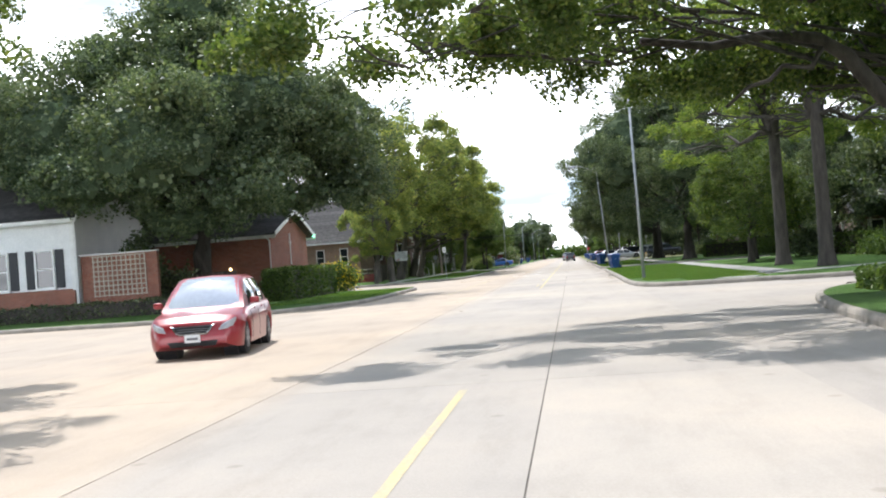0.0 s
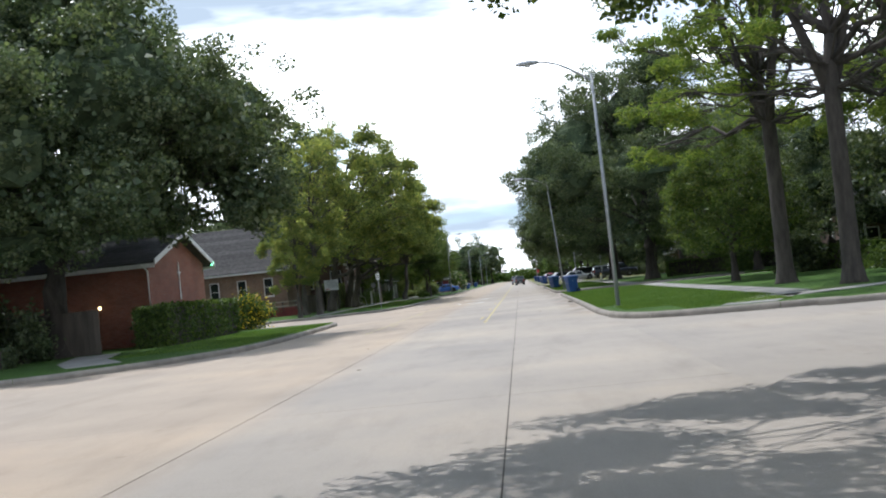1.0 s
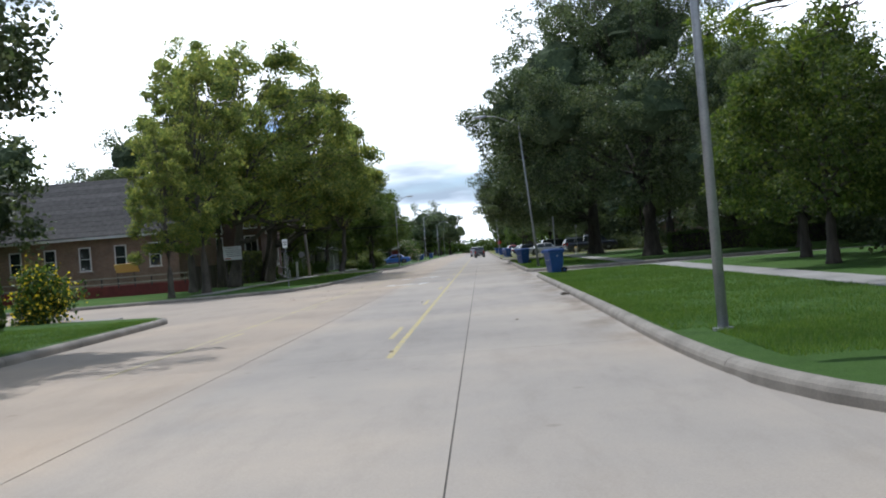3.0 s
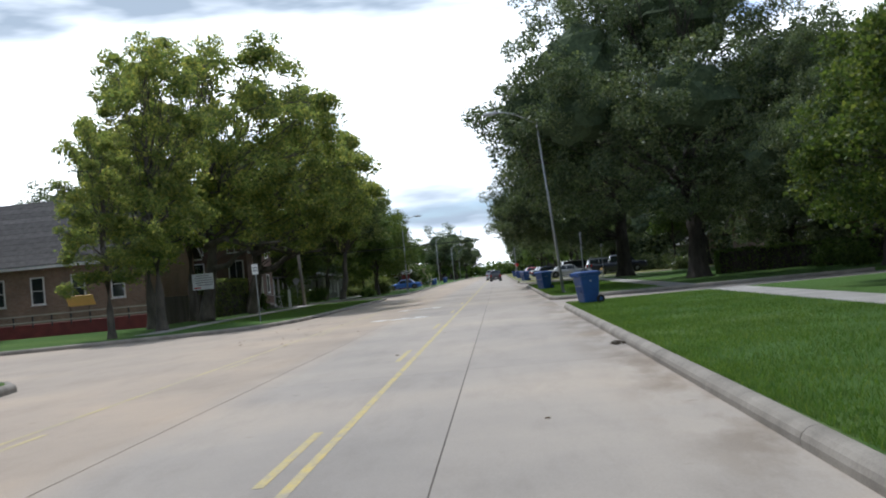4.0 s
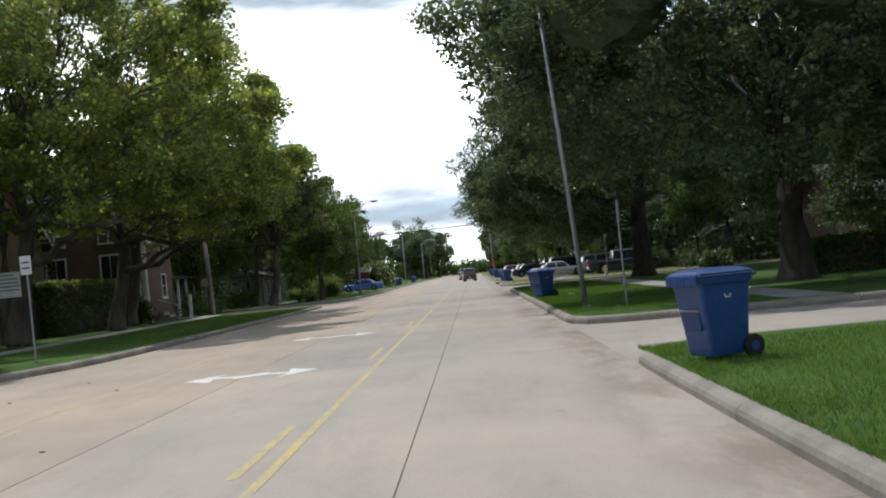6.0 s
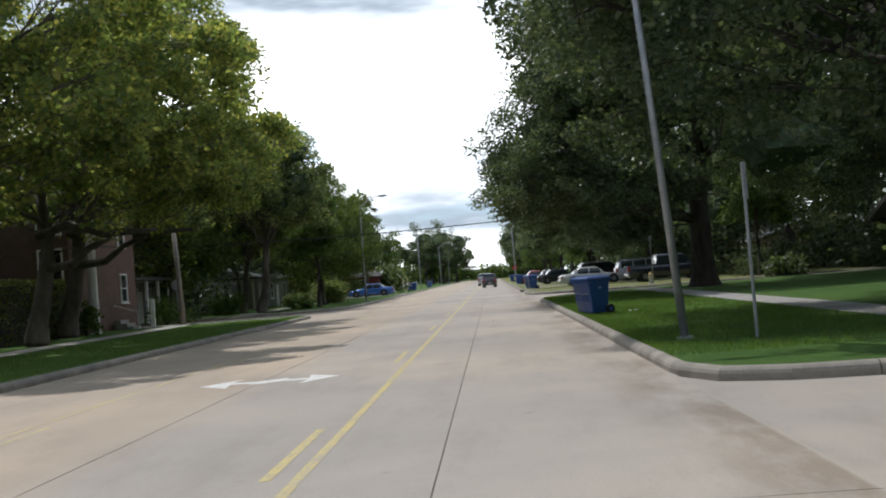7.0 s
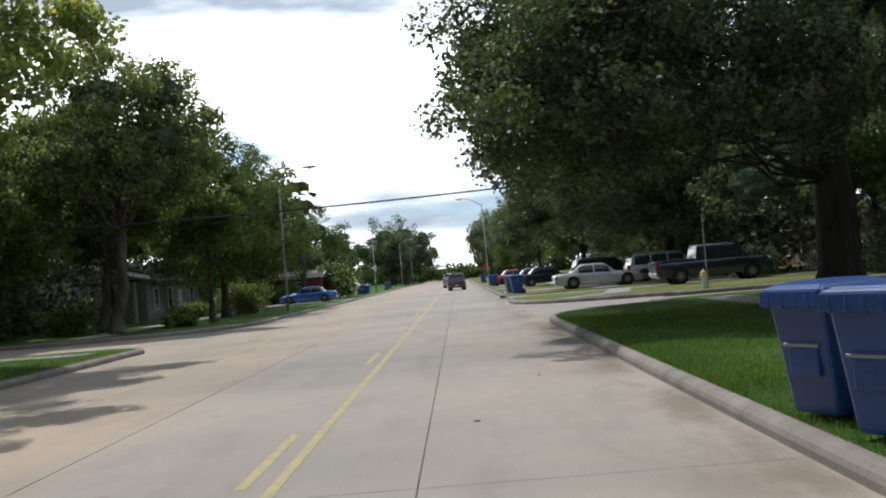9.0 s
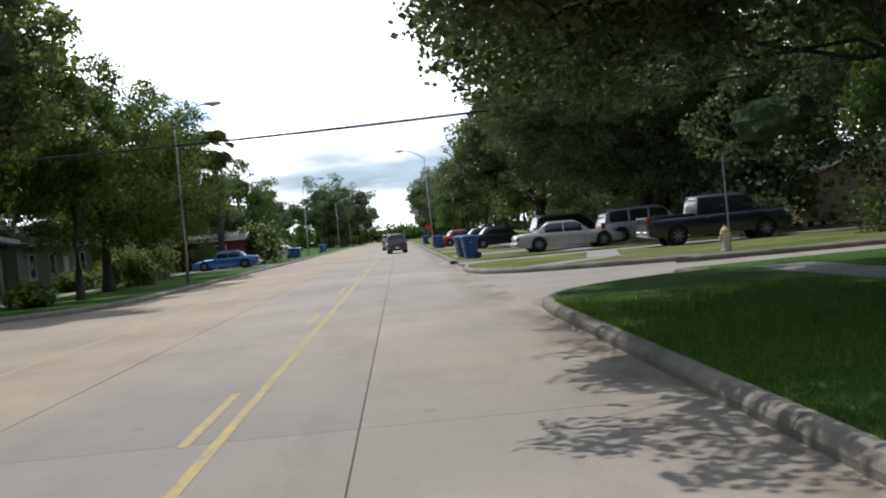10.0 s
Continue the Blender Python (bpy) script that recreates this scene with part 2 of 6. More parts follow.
GRASS_BLADE = leaf_material("grass_blade", (0.052, 0.108, 0.024), (0.085, 0.158, 0.035), (0.15, 0.20, 0.065), 0.35, 0.7)
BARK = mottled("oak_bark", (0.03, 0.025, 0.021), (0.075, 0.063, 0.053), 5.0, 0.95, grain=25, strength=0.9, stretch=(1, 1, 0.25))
PALE_BARK = mottled("sycamore_bark", (0.045, 0.038, 0.031), (0.12, 0.105, 0.085), 3.0, 0.9, grain=20, strength=0.6, stretch=(1, 1, 0.4))
GALVANISED = mottled("galvanised_steel", (0.27, 0.28, 0.30), (0.38, 0.39, 0.41), 2.0, 0.5, 0.6, grain=30, strength=0.05)
WOOD_POLE = mottled("weathered_pole_wood", (0.17, 0.15, 0.13), (0.30, 0.27, 0.24), 3.0, 0.9, grain=30, strength=0.5, stretch=(1, 1, 0.1))
BIN_BLUE = mottled("blue_bin_plastic", (0.014, 0.05, 0.175), (0.02, 0.07, 0.24), 1.5, 0.36, grain=20, strength=0.05, vary=0.15)
RUBBER = plain("black_rubber", (0.015, 0.015, 0.016), 0.85)
DARK_TRIM = plain("black_trim", (0.02, 0.02, 0.022), 0.5)
CHROME = plain("chrome", (0.6, 0.6, 0.62), 0.2, 1.0)
RIM = plain("alloy_rim", (0.26, 0.26, 0.28), 0.4, 0.7)
TAIL_RED = plain("tail_lamp_red", (0.35, 0.012, 0.01), 0.25, coat=0.6)
HEAD_CLEAR = plain("headlamp_clear", (0.6, 0.62, 0.65), 0.12, 0.3, coat=1.0)
PLATE = plain("plate_white", (0.6, 0.6, 0.6), 0.5)
BAR_GREY = plain("bar_grey", (0.12, 0.12, 0.13), 0.6)
YELLOW_PAINT = mottled("worn_yellow_paint", (0.34, 0.30, 0.225), (0.52, 0.40, 0.13), 4.0, 0.85, grain=25, stretch=(2, 0.6, 1))
FAINT_YELLOW = mottled("faint_yellow_paint", (0.34, 0.295, 0.22), (0.47, 0.375, 0.18), 2.0, 0.85, grain=25, stretch=(2, 0.5, 1))
WHITE_PAINT = mottled("worn_white_paint", (0.50, 0.49, 0.46), (0.74, 0.73, 0.70), 5.0, 0.85, grain=25)


def brickwork(name, c1, c2, joint):
    """Courses of bricks at true size, on faces that look along x or y."""
    def build(nt, p):
        tc = nt.nodes.new("ShaderNodeTexCoord")
        sp = nt.nodes.new("ShaderNodeSeparateXYZ")
        nt.links.new(tc.outputs["Object"], sp.inputs[0])
        add = nt.nodes.new("ShaderNodeMath")
        nt.links.new(sp.outputs["X"], add.inputs[0])
        nt.links.new(sp.outputs["Y"], add.inputs[1])
        cb = nt.nodes.new("ShaderNodeCombineXYZ")
        nt.links.new(add.outputs[0], cb.inputs[0])
        nt.links.new(sp.outputs["Z"], cb.inputs[1])
        br = nt.nodes.new("ShaderNodeTexBrick")
        br.inputs["Color1"].default_value, br.inputs["Color2"].default_value, br.inputs["Mortar"].default_value = (*c1, 1), (*c2, 1), (*joint, 1)
        br.inputs["Scale"].default_value, br.inputs["Mortar Size"].default_value = 1.0, 0.006
        br.inputs["Brick Width"].default_value, br.inputs["Row Height"].default_value = 0.21, 0.075
        nt.links.new(cb.outputs[0], br.inputs["Vector"])
        st = noise_node(nt, 0.8, 5)
        col = mix(nt, br.outputs["Color"], ramp(nt, st, [(0.3, (0.7, 0.7, 0.7)), (0.7, (1.15, 1.12, 1.1))]), 0.8, "MULTIPLY")
        nt.links.new(col, p.inputs["Base Color"])
        p.inputs["Roughness"].default_value = 0.9
        bump(nt, p, br.outputs["Fac"], -0.4, 0.01)
    return material(name, build)


BRICK = brickwork("red_brick", (0.21, 0.072, 0.045), (0.28, 0.105, 0.066), (0.26, 0.21, 0.18))
TAN_BRICK = brickwork("tan_brick", (0.22, 0.14, 0.10), (0.29, 0.20, 0.145), (0.28, 0.24, 0.2))
# dark brick, also used where tree shade is put into a wall's colour
DARK_SHADED_BRICK = brickwork("dark_shaded_brick", (0.10, 0.058, 0.045), (0.15, 0.085, 0.062), (0.15, 0.13, 0.115))
SHINGLE = mottled("dark_shingles", (0.035, 0.033, 0.033), (0.075, 0.07, 0.068), 3.0, 0.95, grain=25, strength=0.5, vary=0.25)
GREY_SHINGLE = mottled("grey_shingles", (0.11, 0.105, 0.10), (0.20, 0.19, 0.18), 3.0, 0.95, grain=25, strength=0.5, vary=0.15)
SIDING = mottled("white_siding", (0.70, 0.71, 0.72), (0.80, 0.80, 0.80), 1.0, 0.6, grain=20, strength=0.05)
WHITE_TRIM = mottled("white_trim_paint", (0.66, 0.66, 0.65), (0.80, 0.80, 0.79), 2.0, 0.55, grain=20, strength=0.05)
CREAM_WALL = mottled("cream_wall", (0.40, 0.37, 0.31), (0.52, 0.48, 0.40), 1.0, 0.85, grain=20)
GREY_WALL = mottled("grey_wall", (0.22, 0.21, 0.20), (0.32, 0.31, 0.29), 1.0, 0.85, grain=20)
MAROON = mottled("maroon_paint", (0.13, 0.022, 0.022), (0.2, 0.035, 0.03), 2.0, 0.7, grain=20)
ORANGE_BOARD = plain("orange_board", (0.82, 0.50, 0.17), 0.6)
SHUTTER = plain("dark_shutter", (0.02, 0.022, 0.028), 0.55)
DARK_WOOD = mottled("dark_fence_wood", (0.05, 0.04, 0.033), (0.1, 0.085, 0.07), 3.0, 0.9, stretch=(1, 1, 0.15), vary=0.15)


def glass_build(nt, p):
    p.inputs["Base Color"].default_value = (0.02, 0.025, 0.03, 1)
    p.inputs["Roughness"].default_value = 0.04
    p.inputs["Specular IOR Level"].default_value = 0.8


GLASS = material("dark_window_glass", glass_build)
# pale half-metal colour puts the sky's glare into the windscreens
GLARE_GLASS = plain("windscreen_sky_glare", (0.42, 0.44, 0.46), 0.06, 0.5, 0.8)


def car_paint(name, col, rough=0.35):
    return plain(name, col, rough, 0.25, 1.0)


# ---------- mesh helpers ----------
def mesh_object(name, bm, mat, parent=None, label="", smooth=False):
    me = bpy.data.meshes.new(name)
    bm.to_mesh(me)
    bm.free()
    me.materials.append(mat)
    if smooth:
        me.polygons.foreach_set("use_smooth", [True] * len(me.polygons))
        if smooth != True:
            me.set_sharp_from_angle(angle=radians(smooth))
    ob = new(name, me)
    if parent is not None:
        ob.parent = parent
    if label:
        ob["label"] = label
    return ob


def part(name, bm, mat, parent, label="", smooth=False):
    return mesh_object(name, bm, mat, parent, label, smooth)


def thing(name, label, category, at=None, group="", kind=""):
    ob = new(name)
    if at is not None:
        ob.matrix_basis = at
    return tagged(ob, label, category, group, kind)


def box(bm, c, s, m=None, bevel=0.0):
    r = bmesh.ops.create_cube(bm, size=1.0, matrix=Matrix.Translation(c) @ Matrix.Diagonal((*s, 1)))
    vs = r["verts"]
    if bevel:
        es = list({e for v in vs for e in v.link_edges})
        r = bmesh.ops.bevel(bm, geom=es, offset=bevel, segments=2, affect="EDGES", profile=0.5)
        vs = list({v for f in r["faces"] for v in f.verts} | {v for v in vs if v.is_valid})
    if m is not None:
        bmesh.ops.transform(bm, matrix=m, verts=vs)
    return bm


def a_box(c, s, bevel=0.0, m=None):
    return box(bmesh.new(), c, s, m, bevel)


def tube(bm, pts, radii, sides=10, cap=True):
    """A tapered round bar along points."""
    pts = [Vector(p) for p in pts]
    rings = []
    for i, p in enumerate(pts):
        d = (pts[min(i + 1, len(pts) - 1)] - pts[max(i - 1, 0)]).normalized()
        u = d.cross(Vector((0, 0, 1)))
        if u.length < 1e-3:
            u = Vector((1, 0, 0))
        u.normalize()
        v = d.cross(u)
        r = radii[i] if isinstance(radii, (list, tuple)) else radii
        rings.append([bm.verts.new(p + (u * math.cos(a) + v * math.sin(a)) * r) for a in [2 * math.pi * k / sides for k in range(sides)]])
    for a, b in zip(rings, rings[1:]):
        for k in range(sides):
            bm.faces.new((a[k], a[(k + 1) % sides], b[(k + 1) % sides], b[k]))
    if cap:
        bm.faces.new(list(reversed(rings[0])))
        bm.faces.new(rings[-1])
    bmesh.ops.recalc_face_normals(bm, faces=bm.faces)
    return bm


def a_tube(pts, radii, sides=10):
    return tube(bmesh.new(), pts, radii, sides)


def loft(bm, rings, cap=True):
    """Skin rings of equal length, closed round."""
    vs = [[bm.verts.new(p) for p in ring] for ring in rings]
    n = len(vs[0])
    for a, b in zip(vs, vs[1:]):
        for k in range(n):
            bm.faces.new((a[k], a[(k + 1) % n], b[(k + 1) % n], b[k]))
    if cap:
        bm.faces.new(list(reversed(vs[0])))
        bm.faces.new(vs[-1])
    bmesh.ops.recalc_face_normals(bm, faces=bm.faces)
    return bm


def prism(bm, outline, lo, hi):
    """Upright slab over a flat outline of (x, y)."""
    return loft(bm, [[(x, y, lo) for x, y in outline], [(x, y, hi) for x, y in outline]])


def curve_points(pts, step=0.8):
    """A smooth line through (x, y) points."""
    pts = [Vector((*p, 0)) for p in pts]
    out = []
    for i in range(len(pts) - 1):
        p0, p1, p2, p3 = pts[max(i - 1, 0)], pts[i], pts[i + 1], pts[min(i + 2, len(pts) - 1)]
        n = max(1, min(14, int((p2 - p1).length / step)))
        for k in range(n):
            t = k / n
            q = 0.5 * (2 * p1 + (p2 - p0) * t + (2 * p0 - 5 * p1 + 4 * p2 - p3) * t * t + (3 * p1 - p0 - 3 * p2 + p3) * t ** 3)
            out.append((q.x, q.y))
    out.append((pts[-1].x, pts[-1].y))
    return out


# ---------- ground, street, lawns ----------
LAWN = 0.15
bm = bmesh.new()
bmesh.ops.create_grid(bm, x_segments=40, y_segments=40, size=3000, matrix=Matrix.Translation((0, 1000, -0.06)))
tagged(mesh_object("ground", bm, GRASS), "flat grassy ground reaching to the horizon", "ground", kind="structure")

XL, XR = -10.25, 1.55
road = tagged(mesh_object("road", a_box((0, 180, -0.045), (119.4, 520, 0.05)), CONCRETE), "pale concrete street with worn side streets and driveways", "road", kind="structure")
# joint filler that shows in the gaps between slabs
bm = bmesh.new()
box(bm, ((XL + XR) / 2 + 0.0, 210, -0.012), (XR - XL - 0.1, 420, 0.02))
tagged(mesh_object("joint_bed", bm, JOINT), "dark joint filler between concrete street slabs", "road", kind="structure")


def lawn(name, front, back, label, grass=GRASS):
    """A raised lawn: front is the kerb line, back closes it."""
    line = curve_points(front)
    inner = []
    for i, p in enumerate(line):
        d = (Vector(line[min(i + 1, len(line) - 1)]) - Vector(line[max(i - 1, 0)])).normalized()
        inner.append((p[0] + d.y * 0.16, p[1] - d.x * 0.16))
    bm = bmesh.new()
    prism(bm, inner + back, -0.04, LAWN)
    me = [f for f in bm.faces if abs(f.normal.z) > 0.9]
    bmesh.ops.triangulate(bm, faces=me)
    tagged(mesh_object(name, bm, grass), label, "lawn", kind="structure")
    return line


KERB_PROFILE = [(-0.02, -0.04), (-0.02, 0.07), (0.0, 0.115), (0.04, 0.147), (0.085, 0.162), (0.13, 0.163), (0.17, 0.156), (0.195, 0.138), (0.195, -0.04)]


def kerb(name, line, side, label="weathered rounded concrete kerb with joints"):
    """Rounded kerb in cast lengths along a line; side +1: the lawn lies to the right of its way."""
    root = thing(name, label, "kerb", kind="structure")
    pts = [Vector((*p, 0)) for p in line]
    run, seg, total = [], [pts[0]], 0.0
    for a, b in zip(pts, pts[1:]):
        total += (b - a).length
        seg.append(b)
        if total > 3.6:
            run.append(seg)
            seg, total = [b], 0.0
    if len(seg) > 1:
        run.append(seg)
    normals = {}
    for i, p in enumerate(pts):
        d = (pts[min(i + 1, len(pts) - 1)] - pts[max(i - 1, 0)]).normalized()
        normals[tuple(p)] = Vector((d.y, -d.x, 0)) * side
    for seg in run:
        bm = bmesh.new()
        rings = []
        for i, p in enumerate(seg):
            d = (seg[min(i + 1, len(seg) - 1)] - seg[max(i - 1, 0)]).normalized()
            q = p + (d * 0.008 if i == 0 else -d * 0.008 if i == len(seg) - 1 else Vector())
            n = normals[tuple(p)]
            rings.append([q + n * u + Vector((0, 0, w)) for u, w in KERB_PROFILE])
        loft(bm, rings)
        part("kerb_section", bm, KERB, root, smooth=False)


right_near = lawn("lawn_right_near", [(3.4, -60), (3.7, 5), (4.0, 17.5), (4.4, 23), (5.3, 27.6), (7.2, 30.2), (12, 30.6), (60, 29)], [(60, -60)], "shaded green lawn at a street corner")
kerb("kerb_right_near", right_near, 1)
right_mid = lawn("lawn_right_middle", [(60, 34), (12, 38.6), (7, 39.8), (4.2, 40.6), (2.6, 41.6), (1.75, 44), (1.5, 48), (1.53, 56), (1.58, 70), (1.6, 82.6), (1.9, 83.8), (2.7, 84.3), (6, 84.5), (16, 84.6)], [(60, 84.6)], "mown green lawn beside the street")
kerb("kerb_right_middle", right_mid, 1)
right_mid2 = lawn("lawn_right_second", [(16, 92.2), (6, 92.3), (2.8, 92.5), (2.0, 92.9), (1.65, 93.8), (1.6, 96), (1.6, 110), (1.6, 128), (1.62, 132.5), (2.0, 134.8), (3.2, 136.6), (6, 138.2), (11, 140), (60, 142)], [(60, 92.2)], "mown green lawn with shaded patches")
kerb("kerb_right_second", right_mid2, 1)
right_far = lawn("lawn_right_far", [(60, 147.5), (12, 145.2), (8.3, 146.2), (4.2, 147.6), (2.3, 149.2), (1.5, 152), (1.75, 156.5), (2.6, 157.6)], [(60, 157.6)], "dry yellowing lawn by a side street", DRY_GRASS)
kerb("kerb_right_far", right_far, 1)
right_end = lawn("lawn_right_end", [(2.8, 161.4), (2.0, 161.8), (1.65, 163.5), (1.6, 170), (1.6, 240), (1.6, 440)], [(60, 440), (60, 161.4)], "long dry lawn in front of houses", DRY_GRASS)
kerb("kerb_right_end", right_end, 1)
left_near = lawn("lawn_left_near", [(-60, 27), (-21, 25.4), (-17.2, 23.2), (-15.6, 19.5), (-15.1, 13), (-14.9, -60)], [(-60, -60)], "shaded lawn at the near street corner")
kerb("kerb_left_near", left_near, 1)
left_island = lawn("lawn_left_island", [(-14.5, 68.6), (-12.2, 67.7), (-10.95, 66.4), (-10.6, 62), (-10.4, 54), (-10.5, 47.5), (-11.4, 44.4), (-13.0, 41.6), (-15.4, 39.7), (-18.5, 39.2), (-25, 40.4), (-60, 43)], [(-60, 72.5), (-16.5, 69.6)], "green corner lawn in front of a brick chapel")
kerb("kerb_left_island", left_island, 1)
left_mid = lawn("lawn_left_middle", [(-11.8, 135.2), (-10.5, 134.2), (-10.25, 131), (-10.25, 115), (-10.4, 99), (-11.0, 93), (-12.6, 89.8), (-17, 88), (-28, 86.5), (-60, 86)], [(-60, 136)], "green verge under a row of sycamores")
kerb("kerb_left_middle", left_mid, 1)
left_far = lawn("lawn_left_far", [(-10.3, 440), (-10.3, 300), (-10.3, 240), (-10.3, 200), (-10.3, 175), (-10.32, 162), (-10.4, 155), (-10.75, 150.5), (-12.4, 147.2), (-16, 145.6), (-28, 145.2), (-60, 145)], [(-60, 440)], "long green verge in front of houses")
kerb("kerb_left_far", left_far, 1)


def pad(name, outline, label, top=LAWN + 0.02, mat=WALKWAY):
    bm = bmesh.new()
    prism(bm, outline, top - 0.1, top)
    return tagged(mesh_object(name, bm, mat), label, "walkway", kind="structure")


def walkway(name, line, width, label, step=1.5):
    """A pavement of cast slabs along a line."""
    root = thing(name, label, "walkway", kind="structure")
    pts = [Vector((*p, 0)) for p in line]
    for a, b in zip(pts, pts[1:]):
        n = max(1, round((b - a).length / step))
        d = (b - a) / n
        side = Vector((d.y, -d.x, 0)).normalized() * width / 2
        for k in range(n):
            p, q = a + d * (k + 0.008), a + d * (k + 0.992)
            bm = bmesh.new()
            prism(bm, [tuple((p + side)[:2]), tuple((q + side)[:2]), tuple((q - side)[:2]), tuple((p - side)[:2])], LAWN - 0.08, LAWN + 0.018)
            part("walkway_slab", bm, WALKWAY, root)


walkway("pavement_right_first", [(7.7, 46), (7.7, 84.2)], 1.3, "pale concrete pavement across the lawn")
walkway("pavement_right_second", [(7.5, 92.8), (7.5, 137)], 1.3, "pale concrete pavement across the shaded lawn")
walkway("pavement_ramp", [(5.2, 41.0), (7.4, 45.6)], 1.5, "pale concrete ramp from the pavement to the street corner")
walkway("pavement_branch", [(6.6, 43.6), (13, 46.5), (40, 50)], 1.2, "pale concrete path leading off across the lawn")
walkway("pavement_left", [(-16.9, 92), (-16.9, 134.5)], 1.3, "narrow concrete pavement under trees")
walkway("pavement_left_far", [(-16.9, 147), (-16.9, 260)], 1.3, "narrow concrete pavement in front of houses")
walkway("pavement_right_far", [(3.6, 148.2), (6.2, 150.4), (7.4, 157)], 1.2, "pale concrete path over the corner lawn")
walkway("pavement_right_end", [(7.6, 162), (7.6, 300)], 1.3, "concrete pavement in front of houses")
pad("driveway_right", [(1.7, 158.0), (1.7, 161.3), (30, 161.3), (30, 158.0)], "concrete driveway with parked cars", 0.1)
for k, y in enumerate((168.5, 184, 199, 220)):
    pad("driveway_right_house", [(2.0, y), (2.0, y + 4), (24, y + 4), (24, y)], "concrete driveway in front of a house")
pad("driveway_left_house", [(-10.6, 193), (-10.6, 199), (-24, 199), (-24, 193)], "concrete driveway under a parked blue car")
pad("church_apron", [(-13.8, 69.3), (-13.8, 70.6), (-45, 74.0), (-45, 72.6)], "narrow concrete strip behind the corner lawn", 0.1)

# cast street slabs with open joints
COLUMNS = [(XL + 0.02, -4.86), (-4.845, -1.32), (-1.305, XR + 0.06)]
SLAB = 12.2
for r in range(-4, 32):
    y0 = 37.5 + r * SLAB
    for lo, hi in COLUMNS:
        part("street_slab", a_box(((lo + hi) / 2, y0 + SLAB / 2, -0.01), (hi - lo, SLAB - 0.012, 0.03)), CONCRETE, road)


def strip(bm, x0, x1, y0, y1, z=0.0062):
    n = max(1, int((y1 - y0) / 4))
    for k in range(n):
        a, b = y0 + (y1 - y0) * k / n, y0 + (y1 - y0) * (k + 1) / n
        v = [bm.verts.new(p) for p in ((x0, a, z), (x1, a, z), (x1, b, z), (x0, b, z))]
        bm.faces.new(v)


def marking(name, x0, x1, y0, y1, mat, label):
    bm = bmesh.new()
    strip(bm, x0, x1, y0, y1, 0.0085)
    tagged(mesh_object(name, bm, mat), label, "road marking", kind="structure")


marking("yellow_line", -2.51, -2.41, 49.6, 440, YELLOW_PAINT, "worn solid yellow line painted on the street")
marking("yellow_line_far_side", -6.97, -6.87, 49.6, 440, FAINT_YELLOW, "worn solid yellow line painted on the street")
marking("yellow_line_entry", -2.35, -2.25, -8, 12.5, FAINT_YELLOW, "faint yellow line before the crossing")
for k in range(24):
    y = 53.2 + 11.6 * k
    marking("yellow_dash", -2.79, -2.69, y, y + 2.9, YELLOW_PAINT, "worn yellow dash beside the solid line")
    marking("yellow_dash_far_side", -6.69, -6.59, y + 2, y + 4.9, FAINT_YELLOW, "worn yellow dash beside the solid line")


def arrow(x, y, name="turn_arrow"):
    """Two worn turn arrows that meet tail to tail across the middle lane."""
    half = [(-1.18, -0.12), (-0.62, 0.62), (-0.70, 0.16), (-0.25, 0.08), (0.22, 0.34), (0.30, 0.20), (-0.12, -0.14), (-0.66, -0.10), (-0.58, -0.62)]
    bm = bmesh.new()
    for s, lift in ((1, 0.0085), (-1, 0.0087)):
        bm.faces.new([bm.verts.new((x + s * px, y + s * py * 1.25, lift)) for px, py in half])
    bmesh.ops.triangulate(bm, faces=bm.faces)
    for f in bm.faces:
        if f.normal.z < 0:
            f.normal_flip()
    tagged(mesh_object(name, bm, WHITE_PAINT), "worn white double turn arrow painted on the street", "road marking", kind="structure")


arrow(-4.75, 86.6)
arrow(-4.7, 97.4)

walkway("church_path", [(-14.6, 43.4), (-16.6, 47.2), (-18.2, 52.5)], 1.7, "grey concrete path leading in beside the garden wall")


# ---------- trees ----------
def leaf_mesh(name, P, size, seed, mat, slim=0.45, up=0.35, parent=None):
    """Many folded leaves at the places P."""
    rng = np.random.default_rng(seed)
    n = len(P)
    size = np.broadcast_to(np.asarray(size, float), (n,)) * rng.uniform(0.7, 1.35, n)
    a = rng.normal(size=(n, 3))
    a[:, 2] *= 0.6
    a /= np.linalg.norm(a, axis=1)[:, None]
    w = rng.normal(size=(n, 3)) + np.array([0, 0, up * 2])
    b = np.cross(a, w)
    b /= np.linalg.norm(b, axis=1)[:, None] + 1e-9
    nrm = np.cross(a, b)
    s = size[:, None]
    V = np.stack([P - a * s * 0.5, P + b * s * slim - nrm * s * 0.12, P + a * s * 0.5, P - b * s * slim - nrm * s * 0.12], axis=1).reshape(-1, 3)
    me = bpy.data.meshes.new(name)
    me.vertices.add(4 * n)
    me.vertices.foreach_set("co", V.astype(np.float32).ravel())
    me.loops.add(4 * n)
    me.loops.foreach_set("vertex_index", np.arange(4 * n, dtype=np.int32))
    me.polygons.add(n)
    me.polygons.foreach_set("loop_start", np.arange(0, 4 * n, 4, dtype=np.int32))
    me.update(calc_edges=True)
    me.validate()
    me.materials.append(mat)
    ob = new(name, me)
    if parent is not None:
        ob.parent = parent
    return ob


